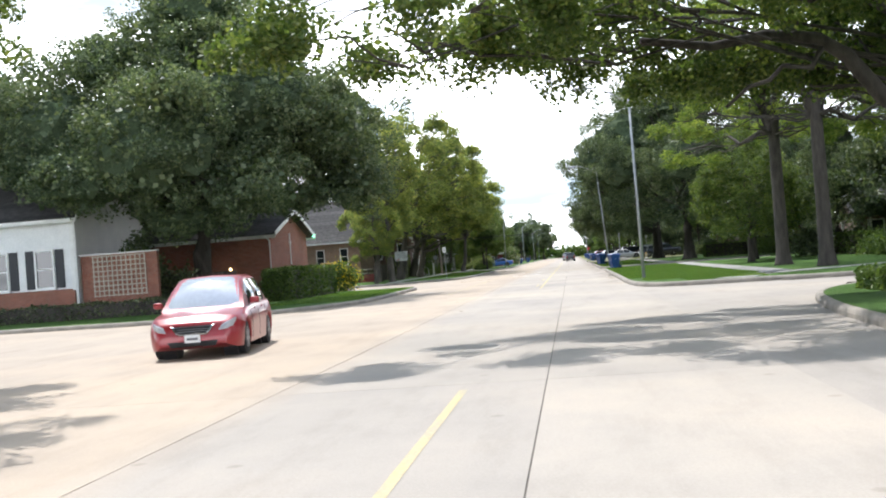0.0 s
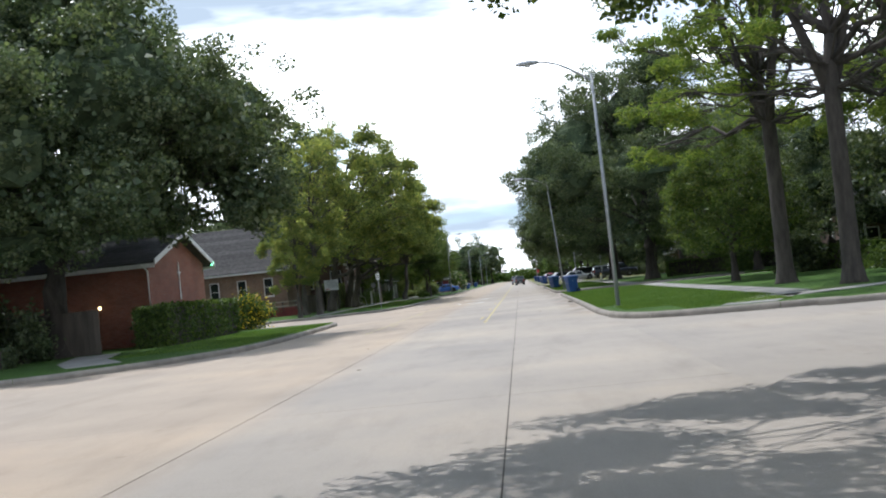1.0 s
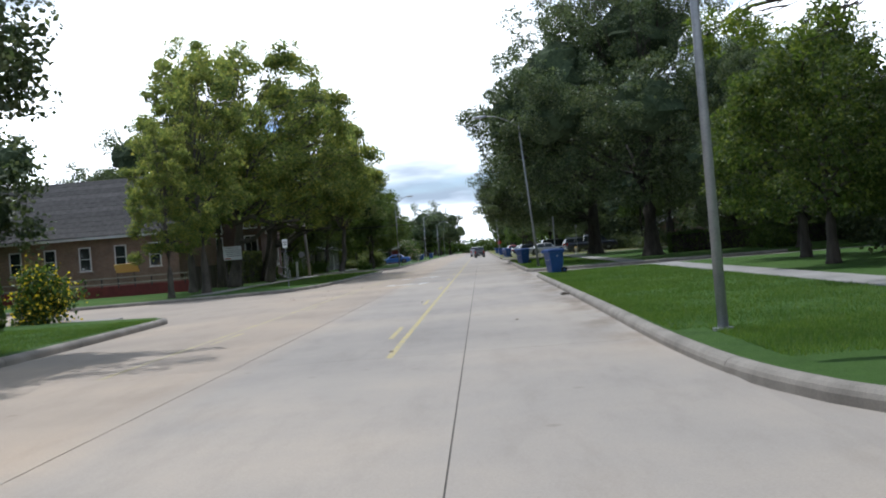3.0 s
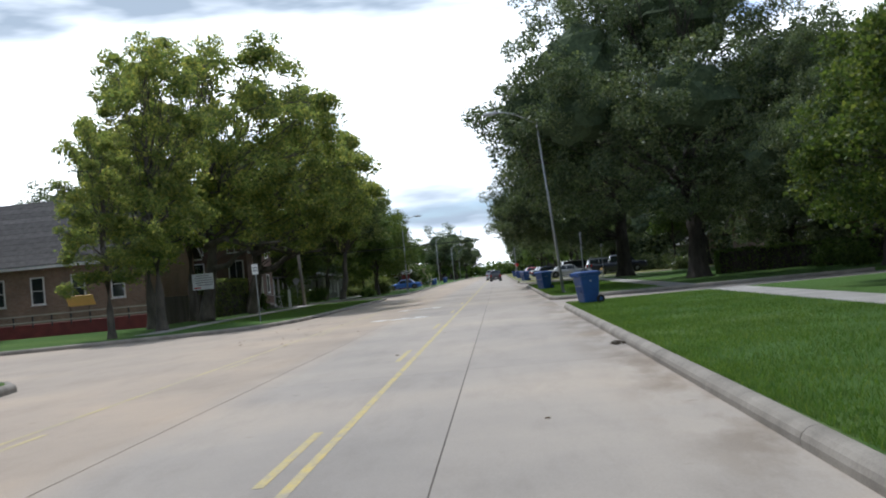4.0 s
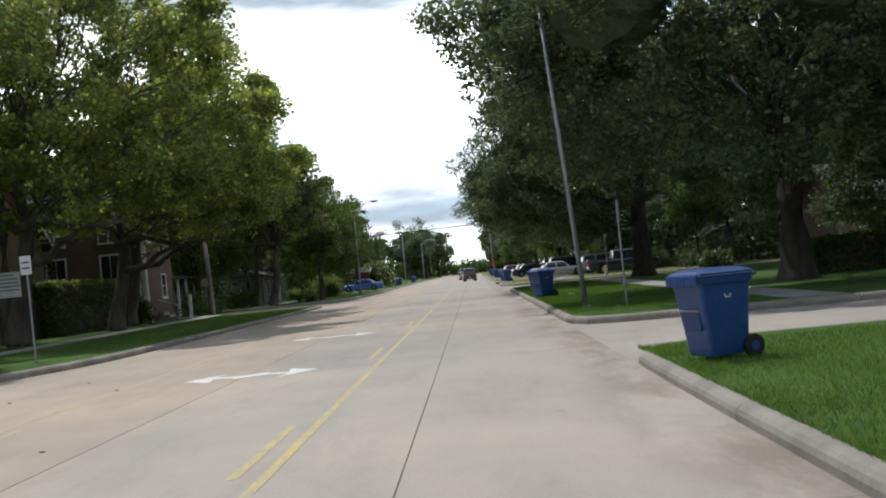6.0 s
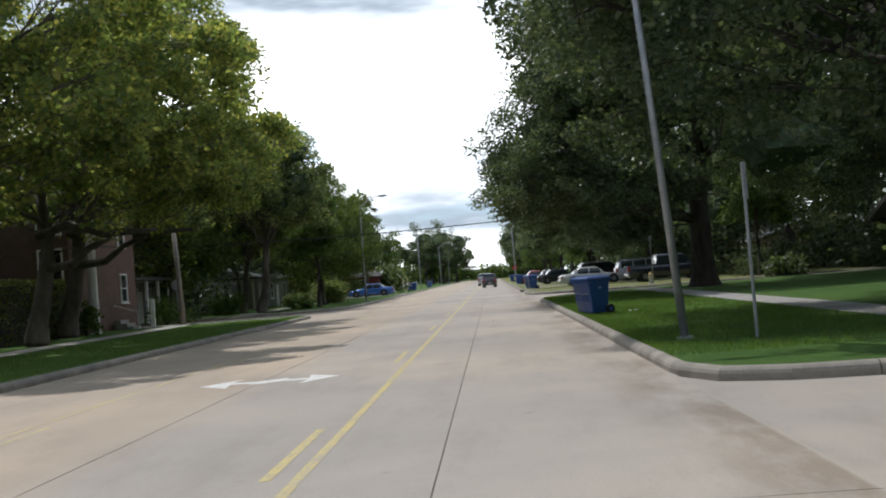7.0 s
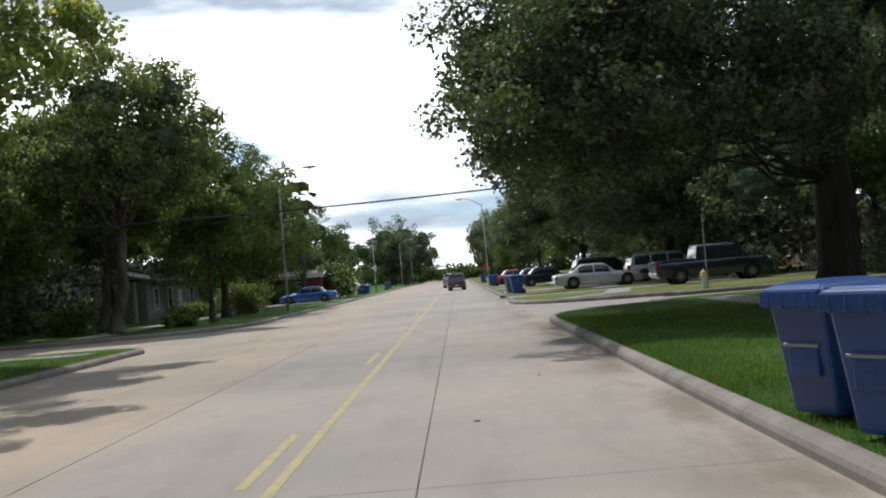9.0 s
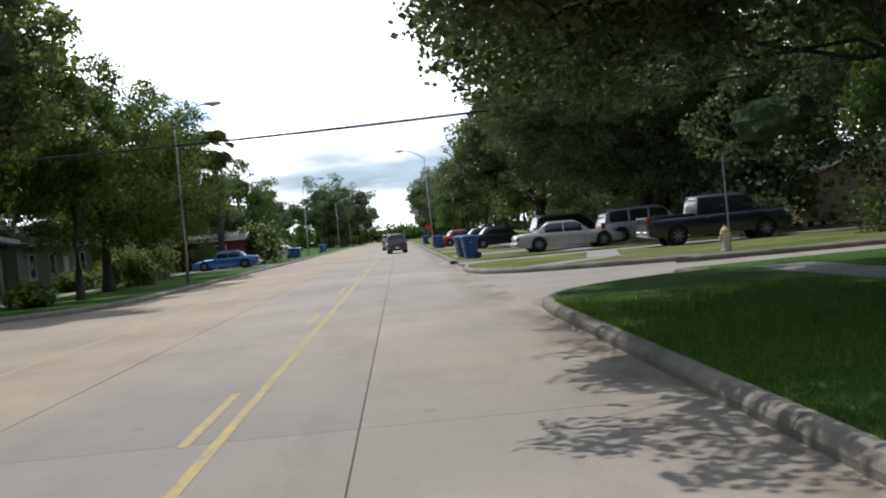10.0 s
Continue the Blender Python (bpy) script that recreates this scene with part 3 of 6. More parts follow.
def bent(a, b, seed, sag=0.0, n=5, wobble=0.08):
    rng = random.Random(seed)
    a, b = Vector(a), Vector(b)
    L = (b - a).length
    out = []
    for i in range(n + 1):
        t = i / n
        p = a.lerp(b, t) + Vector((0, 0, sag * L * 4 * t * (1 - t)))
        if 0 < i < n:
            p += Vector([rng.uniform(-1, 1) for _ in range(3)]) * wobble * L
        out.append(p)
    return out


def tree(name, label, lobes, fork, trunk_r, leaf, bark, seed, n_clumps, per_clump, leaf_size, clump_r=0.75, lean=(0, 0), fill=0.25, low=0.0, slim=0.45, core=1.7, lump=0.42, twig=6, inner=0.0):
    """Trunk that forks into limbs, one to each lobe; each lobe (x, y, z, rx, ry, rz) carries tufts of leaves."""
    rng = np.random.default_rng(seed)
    root = thing(name, label, "tree")
    bm, tw = bmesh.new(), bmesh.new()
    top = Vector((lean[0], lean[1], fork))
    vol = np.array([l[3] * l[4] * l[5] for l in lobes]) ** 0.72
    vol = vol / vol.sum()
    big = set(np.argsort(-vol)[:9].tolist())
    crown_top = max(l[2] for l in lobes)
    leader = bent(top, Vector((lean[0] * 1.3, lean[1] * 1.3, fork + (crown_top - fork) * 0.7)), seed * 5 + 1, 0.0, 6, 0.035)
    tube(bm, [(0, 0, -0.15), (0, 0, 0.12), (lean[0] * 0.15, lean[1] * 0.15, 0.7), (lean[0] * 0.5, lean[1] * 0.5, fork * 0.5), top, leader[1], leader[2]], [trunk_r * 1.9, trunk_r * 1.45, trunk_r * 1.1, trunk_r, trunk_r * 0.92, trunk_r * 0.82, trunk_r * 0.66], 12)
    part("leader", a_tube(leader, [trunk_r * (0.84 - 0.7 * k / 6) for k in range(7)], 9), bark, root, smooth=True)
    centres = []
    for i, (x, y, z, rx, ry, rz) in enumerate(lobes):
        c = Vector((x, y, z))
        up = min(1.0, max(0.0, (z - fork) * 0.42 / max(0.1, (crown_top - fork) * 0.7)))
        start = leader[int(round(up * 6))]
        limb = bent(start, c, seed * 31 + i, 0.05, 6, 0.06)
        r0 = trunk_r * (0.22 + 0.22 * vol[i] / vol.max())
        if i in big:
            part("limb", a_tube(limb, [r0 * (1 - 0.8 * k / 6) for k in range(7)], 8), bark, root, smooth=True)
        else:
            tube(tw, limb, [r0 * 0.45 * (1 - 0.8 * k / 6) for k in range(7)], 6, False)
        m = max(4, int(n_clumps * vol[i]))
        # lumps on the lobe, tufts on the lumps
        ns = max(3, m // 8)
        sd = rng.normal(size=(ns, 3))
        sd /= np.linalg.norm(sd, axis=1)[:, None]
        sd[:, 2] = np.where(sd[:, 2] < -0.6, -sd[:, 2] * 0.6 + low, sd[:, 2])
        R3 = np.array([rx, ry, rz])
        sc = np.array([x, y, z]) + sd * rng.uniform(0.55, 0.92, ns)[:, None] * R3
        sr = lump * rng.uniform(0.65, 1.25, ns)
        pick = rng.integers(0, ns, m)
        d = rng.normal(size=(m, 3)) + sd[pick] * 0.7 + np.array([0, 0, 0.35])
        d /= np.linalg.norm(d, axis=1)[:, None]
        rad = rng.uniform(0.3, 1.0, m) ** 0.5
        q = sc[pick] + d * (rad * sr[pick])[:, None] * R3
        if inner:
            # loose tufts over the rest of the lobe, its underside too
            k2 = m // 2
            e = rng.normal(size=(k2, 3))
            e /= np.linalg.norm(e, axis=1)[:, None]
            q[:k2] = np.array([x, y, z]) + e * rng.uniform(0.62, 0.98, k2)[:, None] * R3
        centres.append(q)
        for k in range(0, m, max(1, m // twig)):
            s = limb[rng.integers(3, 7)]
            tube(tw, bent(s, q[k], seed * 77 + i * 13 + k, 0.08, 4, 0.07), [r0 * 0.3, r0 * 0.24, r0 * 0.18, r0 * 0.12, r0 * 0.06], 4, False)
    part("trunk", bm, bark, root, smooth=True)
    tagged(part("twig_mass", tw, bark, root), kind="stuff")
    if inner:
        # shaded inner leaf mass, seen only through the gaps between the tufts
        im = bmesh.new()
        big_lobe = 0.55 * max(l[3] for l in lobes)
        for i, (x, y, z, rx, ry, rz) in enumerate(lobes):
            if rx < big_lobe:
                continue
            g = bmesh.ops.create_icosphere(im, subdivisions=3, radius=1.0)["verts"]
            off = Vector((seed * 3.1 + i * 7.7, i * 2.3, seed))
            for v in g:
                c = v.co.copy()
                f = inner * (0.86 + 0.34 * noise.noise(c * 2.1 + off) + 0.22 * noise.noise(c * 6.0 + off))
                v.co = Vector((x + c.x * rx * f, y + c.y * ry * f, z + c.z * rz * f))
        tagged(part("inner_crown", im, CROWN_SHADE, root), kind="stuff")
    centres = np.concatenate(centres)
    cr = clump_r * rng.uniform(0.5, 1.4, len(centres))
    cnt = np.maximum(6, (per_clump * (cr / clump_r) ** 2).astype(int))
    idx = np.repeat(np.arange(len(centres)), cnt)
    g = rng.normal(size=(len(idx), 3))
    g /= np.linalg.norm(g, axis=1)[:, None]
    g *= (rng.uniform(0.1, 1.0, len(idx)) ** 0.45)[:, None]
    P = centres[idx] + g * cr[idx][:, None] * np.array([1.0, 1.0, 0.72])
    size = np.full(len(P), leaf_size)
    if fill:
        nf = int(len(P) * fill / 3)
        pick = rng.choice(len(lobes), nf, p=vol)
        L = np.array(lobes)[pick]
        d = rng.normal(size=(nf, 3))
        d /= np.linalg.norm(d, axis=1)[:, None]
        P = np.concatenate([P, L[:, :3] + d * L[:, 3:] * (rng.uniform(0, 0.62, nf) ** 0.5)[:, None]])
        size = np.concatenate([size, np.full(nf, leaf_size * core)])
    tagged(leaf_mesh("crown", P, size, seed + 5, leaf, slim, parent=root), kind="stuff")
    return root


def oak_lobes(seed, R, H, n, z0, flat=0.62):
    """Lobes spread round a wide crown of radius R with its top at H."""
    rng = random.Random(seed)
    out = [(0, 0, H - R * 0.42, R * 0.55, R * 0.55, R * 0.45)]
    for k in range(n):
        a = 2 * math.pi * (k + rng.uniform(-0.3, 0.3)) / n
        d = R * rng.uniform(0.5, 0.75)
        r = R * rng.uniform(0.3, 0.42)
        z = z0 + (H - z0) * rng.uniform(0.15, 0.7)
        out.append((d * math.cos(a), d * math.sin(a), z, r, r, r * flat * rng.uniform(0.9, 1.2)))
    return out


def ragged(seed, n, R, z0, z1, r):
    """Small loose lobes that break up the outline of a crown."""
    rng = random.Random(seed)
    out = []
    for k in range(n):
        a, z = rng.uniform(0, 2 * math.pi), rng.uniform(z0, z1)
        d = R * math.sqrt(max(0.05, 1.1 - ((z - z0) / (z1 - z0)) ** 1.5)) * rng.uniform(0.75, 1.1)
        q = r * rng.uniform(0.6, 1.2)
        out.append((d * math.cos(a), d * math.sin(a), z, q, q, q * 1.15))
    return out


def spot(x, y, turn=0.0, s=1.0, z=LAWN):
    return pose(x, y, z, 0, 0, turn) @ Matrix.Diagonal((s, s, s, 1))



# big dark live oak behind the chapel corner
oak = tree("live_oak", "large dark live oak with a dense spreading crown", [(0, 0, 11.5, 5.5, 6, 3.8), (4.5, -4, 10, 4.4, 4.2, 3.4), (6, 3, 9.4, 4.5, 4.2, 3.4), (-5.5, -4.5, 9, 5, 4.2, 3.8), (-6, 3, 8.5, 4.5, 4.5, 3.4), (1, -8.0, 7.8, 4.4, 3.4, 3.2), (7.9, 1, 7.2, 2.6, 3.4, 2.4), (0, 7.5, 8, 4, 3.6, 3.2), (1, -1, 15.0, 4.2, 4.2, 2.6), (4, -3, 12.8, 3, 3, 2.0), (-4, 0, 13.4, 3.6, 3.6, 2.4), (-3, -7, 6.6, 4, 3, 2.0), (5, -7, 5.6, 3, 2.6, 1.8), (1, -5, 4.6, 3.2, 2.4, 1.3), (5, -1, 5.4, 2.4, 3, 1.2), (8.2, -3, 9.0, 2, 2.4, 2), (7.4, 3.5, 9.6, 2.2, 2.4, 1.8), (-9, -2, 11, 3, 3, 3), (-10, 4, 9.5, 4, 4, 3), (-9, -5.0, 9.6, 3.4, 3.0, 2.2), (-13, 0, 9.8, 4, 4, 2.8), (2.5, -9.5, 9.6, 2.6, 2, 1.6), (8.6, 1, 5.6, 1.8, 2.4, 1.4)],
           2.8, 0.55, OAK_LEAF, BARK, 11, 1900, 95, 0.14, 0.62, fill=0.6, core=2.2, inner=0.68)
oak.matrix_basis = spot(-20.5, 54.0)
# near oak whose limbs reach over the street
over = tree("live_oak", "live oak with long limbs reaching over the street", [(-13.2, -4.1, 5.8, 1.8, 1.4, 0.7), (-14.9, -7.4, 5.3, 1.5, 1.3, 0.7), (-12.0, -6.4, 6.0, 1.8, 1.4, 0.7), (-12.0, -1.6, 6.1, 1.8, 1.5, 0.8), (-10.0, -3.4, 6.0, 2.2, 1.8, 0.9), (-9.8, 0.2, 5.8, 1.8, 1.3, 0.9), (-7.2, 0.4, 5.6, 2.6, 1.5, 1.1), (-6.8, -4.6, 6.4, 2.8, 2.4, 1), (-4.0, 0.4, 5.8, 2.8, 2, 1.5), (-1.0, 1.4, 6.0, 2.6, 1.8, 1.4), (-3.1, -5.1, 6.8, 3.4, 3.2, 1.6), (-0.6, 0.4, 8.0, 4, 3.5, 2.4), (-3.6, -2.6, 9.2, 4.5, 3.6, 1.6), (3.4, -3.6, 8.3, 3.6, 3.5, 2.2), (3.4, 2.4, 8.2, 3.4, 3.2, 2.2), (-5.4, 1.4, 5.0, 1.6, 1, 0.7), (-2.6, 1.8, 4.8, 1.6, 1, 0.7), (-6.0, -9.0, 6.6, 2.6, 2.2, 1), (-2.1, -9.6, 7.0, 3, 2.6, 1.4), (-9.4, -7.4, 6.4, 2.4, 2, 0.9)],
            3.4, 0.5, NEAR_OAK_LEAF, BARK, 12, 2900, 86, 0.102, 0.46, lean=(-0.8, 0), fill=0.05, core=1.3)
over.matrix_basis = spot(9.6, 25.6)
copy_thing(over, spot(-15.6, 14.5, 20, 0.85))
for bow in ([(-0.6, -0.2, 2.6), (-3.4, -1.6, 4.3), (-4.1, -1.6, 5.3), (-4.7, -1.6, 5.75), (-5.8, -1.6, 5.95), (-7.0, -1.6, 5.8), (-8.6, -2.0, 6.0)], [(-4.6, -1.6, 5.6), (-4.9, -1.7, 5.1), (-5.5, -1.6, 5.22), (-5.8, -1.6, 4.92), (-6.3, -1.7, 4.8), (-6.8, -1.6, 4.4)]):
    thick = 0.21 if len(bow) == 7 else 0.075
    part("limb", a_tube([Vector(p) for p in bow], [thick * (1 - 0.1 * k) for k in range(len(bow))], 9), BARK, over, smooth=True)

# pines by the corner path
def pine(seed, H, name="pine"):
    rng = random.Random(seed)
    lobes = []
    for k in range(17):
        u = k / 16
        z = H * (0.34 + 0.62 * u)
        a = k * 2.4 + 0.4 + rng.uniform(-0.4, 0.4)
        d = 1.4 + 5.8 * math.sin(math.pi * min(1.0, 0.3 + 0.7 * u)) * rng.uniform(0.8, 1.1)
        # three or four tufted ends to a branch, the branch between them bare
        for f, w, side in ((1.0, 0.8, 0.0), (0.86, 0.6, 0.22), (0.8, 0.6, -0.25), (0.55, 0.5, 0.1)):
            lobes.append((d * f * math.cos(a + side), d * f * math.sin(a + side), z + 0.9 * f * rng.uniform(0.3, 1.0), w, w, w * 0.6))
    root = tree(name, "tall pine with open bright green tufts", lobes, H * 0.42, 0.31, PINE_LEAF, BARK, seed, 760, 46, 0.2, 0.42, fill=0.0, slim=0.13, twig=2)
    for s in (-1, 1):
        part("limb", a_tube([(0, 0, H * 0.4), (0.55 * s, 0.3, H * 0.52), (1.5 * s, 0.6, H * 0.72), (2.0 * s, 0.5, H * 0.9)], [0.22, 0.19, 0.13, 0.05], 9), BARK, root, smooth=True)
    return root


pine_a = pine(21, 16)
pine_a.matrix_basis = spot(10.4, 48.3)
copy_thing(pine_a, spot(9.9, 55.4, 130, 1.0))
copy_thing(pine_a, spot(18, 62, 220, 1.1))
# medium bright tree on the lawn
mid = tree("shade_tree", "bushy bright green young tree on the lawn", ragged(31, 18, 3.3, 2.0, 7.6, 0.75) + [(0, 0, 5.4, 2.7, 2.7, 2.0), (0, -1, 2.4, 2.2, 2.0, 1.2), (1, 1.2, 2.4, 2.0, 2.0, 1.2), (1.8, 1, 4.2, 2.0, 2.0, 1.5), (-1.9, -0.6, 4.0, 2.0, 2.0, 1.5), (0.2, -2, 3.6, 2.0, 1.6, 1.4), (0.4, 2, 4.2, 1.8, 1.8, 1.5)], 1.5, 0.17, NEAR_OAK_LEAF, BARK, 31, 520, 66, 0.105, 0.45, fill=0.3)
mid.matrix_basis = spot(10.4, 68)
copy_thing(mid, spot(12.0, 76, 80, 1.0))

# big dark oaks along the right side
oak_r = tree("live_oak", "huge dark live oak shading the lawn", [(0, 0, 14.5, 6, 6, 4), (-5.5, -2, 12.5, 4.5, 4.5, 3.6), (-8.6, 0, 10.0, 3.4, 3.8, 2.6), (-9.2, -2, 7.4, 2.6, 3.0, 1.9), (-6.5, -6, 9, 3.6, 3.4, 3), (-6.5, 5, 9, 3.8, 3.6, 3), (-1, -8, 9, 4.4, 3.4, 3.4), (0, 7.5, 9, 4.4, 3.4, 3.4), (6, -4, 10, 4.4, 4.2, 3.8), (6.5, 4, 10, 4.2, 4.2, 3.6), (2, -3, 18, 4, 4, 2.6), (-4, 1, 16.8, 3, 3, 2.2), (-5, -4, 5.4, 3, 2.8, 1.8), (-1, -7, 5, 3.2, 2.4, 1.8), (5, -6, 5.4, 3.2, 2.6, 2), (-5.5, 4, 5.4, 2.8, 2.8, 1.7), (8.5, 0, 6.4, 2.8, 3.2, 2.4), (3, 6.5, 5.6, 3, 2.6, 2)] + ragged(41, 26, 8.6, 6.5, 20.5, 1.05), 3.0, 0.5, OAK_LEAF, BARK, 41, 1800, 95, 0.14, 0.64, fill=0.1, core=1.5, inner=0.58)
oak_r.matrix_basis = spot(10.6, 104.4, 0, 1.0)
oak_r2 = tree("live_oak", "huge spreading live oak with low hanging limbs", [(0, 0, 13, 5.4, 5.4, 3.8), (-5, -2, 10.6, 4.2, 4, 3.2), (-7.0, 0.5, 8.0, 3.0, 3.4, 2.8), (-4, 5, 9.4, 4.4, 4, 3.2), (4.5, 3, 10, 4.4, 4.2, 3.2), (3, -5, 10, 4.4, 4, 3.4), (-2, -6.5, 9, 4.2, 3.4, 3.0), (-7, 6, 7, 3, 3, 2.4), (-7.2, -5, 7.6, 3.2, 3, 2.6), (-2, -2, 16.6, 4, 4, 2.4), (5, -1, 14.5, 4, 4, 2.6), (-9.1, -3, 5.9, 1.8, 2.4, 1.4), (-5, -8, 5.6, 2.8, 2, 1.6), (2, -8.5, 6, 3.4, 2.2, 2), (-7.4, -4, 9.2, 2.0, 3, 2.2), (-6.2, 0, 13, 2.8, 3.6, 2.6), (-6.5, -5, 12.4, 2.8, 3, 2.6), (-8.4, -1, 5.4, 2.0, 2.6, 1.9), (-6.5, 3, 5.0, 2.6, 2.6, 2.0), (-6.8, -4.5, 5.2, 2.4, 2.4, 2.0), (-3.5, -6.5, 5.2, 2.6, 2.2, 1.9), (-9.2, -5.0, 5.9, 1.7, 2.2, 1.3), (-7.4, -7.6, 7.0, 2.2, 2.0, 1.6), (-8.8, -7.2, 4.7, 1.8, 2.4, 1.0), (-7.0, -8.6, 4.9, 2.4, 2.0, 1.2), (-4.6, -9.0, 4.9, 2.6, 2.0, 1.3), (-8.9, -4.6, 4.5, 1.6, 2.2, 1.0), (-8.0, -1.0, 4.2, 1.8, 2.6, 1.2), (-6.0, -5.4, 4.3, 2.4, 2.4, 1.1), (-9.5, -7.0, 5.1, 1.4, 2.4, 1.3), (-9.4, -4.5, 5.8, 1.4, 2.4, 1.5), (-9.9, -8.4, 4.4, 1.4, 1.8, 0.8), (-7.6, -8.8, 6.4, 2.0, 1.6, 1.3), (-6.5, -7, 10, 3, 2.6, 2.8), (-5, -4, 15.4, 3.4, 3.4, 2.2)], 3.2, 0.56, OAK_LEAF, BARK, 42, 2000, 120, 0.108, 0.58, fill=0.1, core=1.5, inner=0.58)
oak_r2.matrix_basis = spot(9.9, 132.6)
back_oak = tree("live_oak", "dark live oak in the back gardens", oak_lobes(45, 8.4, 17.5, 13, 4.0, 0.9) + [(0, 0, 9, 6, 6, 4), (-5, -3, 5, 3.4, 3, 2), (4, 4, 5, 3.4, 3, 2), (4, -5, 5, 3, 3, 2), (-4, 5, 5, 3, 3, 2)], 2.8, 0.5, OAK_LEAF, BARK, 45, 560, 60, 0.20, 0.85, fill=0.1, core=1.4, twig=2, inner=0.6)
back_oak.matrix_basis = spot(30, 40, 60)
copy_thing(oak_r, spot(17.5, 94.2, 40, 0.62))
copy_thing(oak_r, spot(22.5, 109.5, 210, 0.68))
copy_thing(oak_r2, spot(25, 139.5, 40, 1.05))
copy_thing(oak_r, spot(13.6, 174.2, 10, 0.85))
copy_thing(back_oak, spot(34, 125, 80, 0.8))
copy_thing(back_oak, spot(24, 66, 250, 1.0))
copy_thing(back_oak, spot(26, 54, 10, 1.0))
copy_thing(back_oak, spot(17.2, 73.6, 140, 0.56))
copy_thing(back_oak, spot(21.8, 70.0, 300, 0.6))
copy_thing(back_oak, spot(18.4, 113.2, 100, 0.5))
copy_thing(back_oak, spot(15.0, 176, 20, 0.9))
copy_thing(back_oak, spot(22, 160, 330, 1.0))
copy_thing(back_oak, spot(17.5, 190, 60, 0.75))
copy_thing(back_oak, spot(17, 204, 160, 0.72))
copy_thing(back_oak, spot(18.5, 170, 200, 0.72))

# sycamores along the left verge
syc = tree("sycamore", "tall sycamore with yellowing green leaves", [(0, 0, 9.5, 2.4, 2.4, 2.2), (0.4, 0, 12.6, 1.8, 1.8, 1.8), (1.8, 0.6, 7.6, 1.9, 1.9, 1.6), (-1.8, 0.8, 7.4, 2.0, 1.9, 1.6), (0.3, -2, 6.6, 2.0, 1.7, 1.5), (0.2, 2, 6.2, 2.0, 1.8, 1.6), (2.4, -0.8, 5.4, 1.6, 1.6, 1.2), (-2.2, -1, 5, 1.7, 1.6, 1.2), (0.2, 0.2, 14.4, 1.1, 1.1, 1.2), (1.9, 0.4, 10.6, 1.0, 1.0, 1.0), (-1.6, 0.2, 11.0, 1.1, 1.1, 1.0), (0.6, -1.8, 3.9, 1.6, 1.4, 1.0), (-1.0, 1.2, 3.8, 1.6, 1.6, 1.0)] + ragged(51, 30, 3.5, 5.5, 15.2, 0.62), 4.0, 0.24, SYCAMORE_LEAF, PALE_BARK, 51, 600, 64, 0.13, 0.42, fill=0.08)
syc.matrix_basis = spot(-17.6, 96.4, 0, 0.95)
def leaning(lobes, dx):
    """Lobes drawn over towards the light of the street."""
    return [(x + dx * min(1.0, z / 7.0), y, z, rx, ry, rz) for x, y, z, rx, ry, rz in lobes]


syc_b = tree("sycamore", "broad sycamore leaning out over the verge", leaning([(0, 0, 8.6, 3.0, 3.0, 2.4), (2.4, 1, 7.4, 2.3, 2.3, 1.8), (-2.4, 1.2, 7.0, 2.4, 2.3, 1.8), (0.3, -2.6, 6.8, 2.4, 2.0, 1.7), (0.8, 2.6, 6.8, 2.3, 2.1, 1.8), (3.4, -0.6, 5.6, 1.8, 2.0, 1.4), (-3, -1.2, 5.2, 2.0, 1.9, 1.4), (0.6, 0, 11.2, 2.0, 2.0, 1.6), (2.6, 0.6, 10, 1.5, 1.5, 1.3), (1.2, -2.2, 4.4, 2.2, 1.8, 1.2), (-1, 2, 4.4, 2.2, 1.8, 1.2), (2.6, 2, 4.6, 1.8, 1.6, 1.1), (-2.5, -2, 4.2, 1.8, 1.6, 1.1), (4.2, 1.2, 5.0, 1.5, 1.7, 1.3), (3.5, 0.8, 3.9, 1.5, 1.5, 1.0), (3.9, 2.4, 6.3, 1.5, 1.6, 1.4), (2.6, -0.8, 5.2, 1.7, 1.6, 1.4)] + ragged(52, 18, 3.8, 6, 12.4, 0.8), 2.7), 2.6, 0.28, SYCAMORE_LEAF, PALE_BARK, 52, 800, 72, 0.122, 0.45, lean=(0.5, 0), fill=0.04)
syc_b.matrix_basis = spot(-18.2, 118.6, 0, 1.2)
for bow in ([(0.25, 0, 3.5), (1.5, -0.5, 3.75), (2.8, -1.0, 3.3), (4.6, -1.6, 3.3)], [(0.3, 0, 2.4), (1.5, -0.4, 2.5), (2.2, -0.8, 2.95), (3.0, -1.2, 3.15)]):
    part("limb", a_tube(bow, [0.15, 0.13, 0.10, 0.06], 9), PALE_BARK, syc_b, smooth=True)
copy_thing(syc, spot(-18.1, 90.9, 100, 0.68))
copy_thing(syc_b, spot(-20.2, 126.4, 8, 1.12))
copy_thing(syc_b, spot(-18.9, 109.0, -10, 1.1))
copy_thing(syc, spot(-20.5, 112, 60, 1.3))
copy_thing(syc, spot(-19.9, 101.8, 150, 1.05))
copy_thing(back_oak, spot(-31, 126.3, 30, 0.85))
copy_thing(back_oak, spot(-46, 93, 160, 0.9))
copy_thing(back_oak, spot(-37, 60, 90, 0.9))

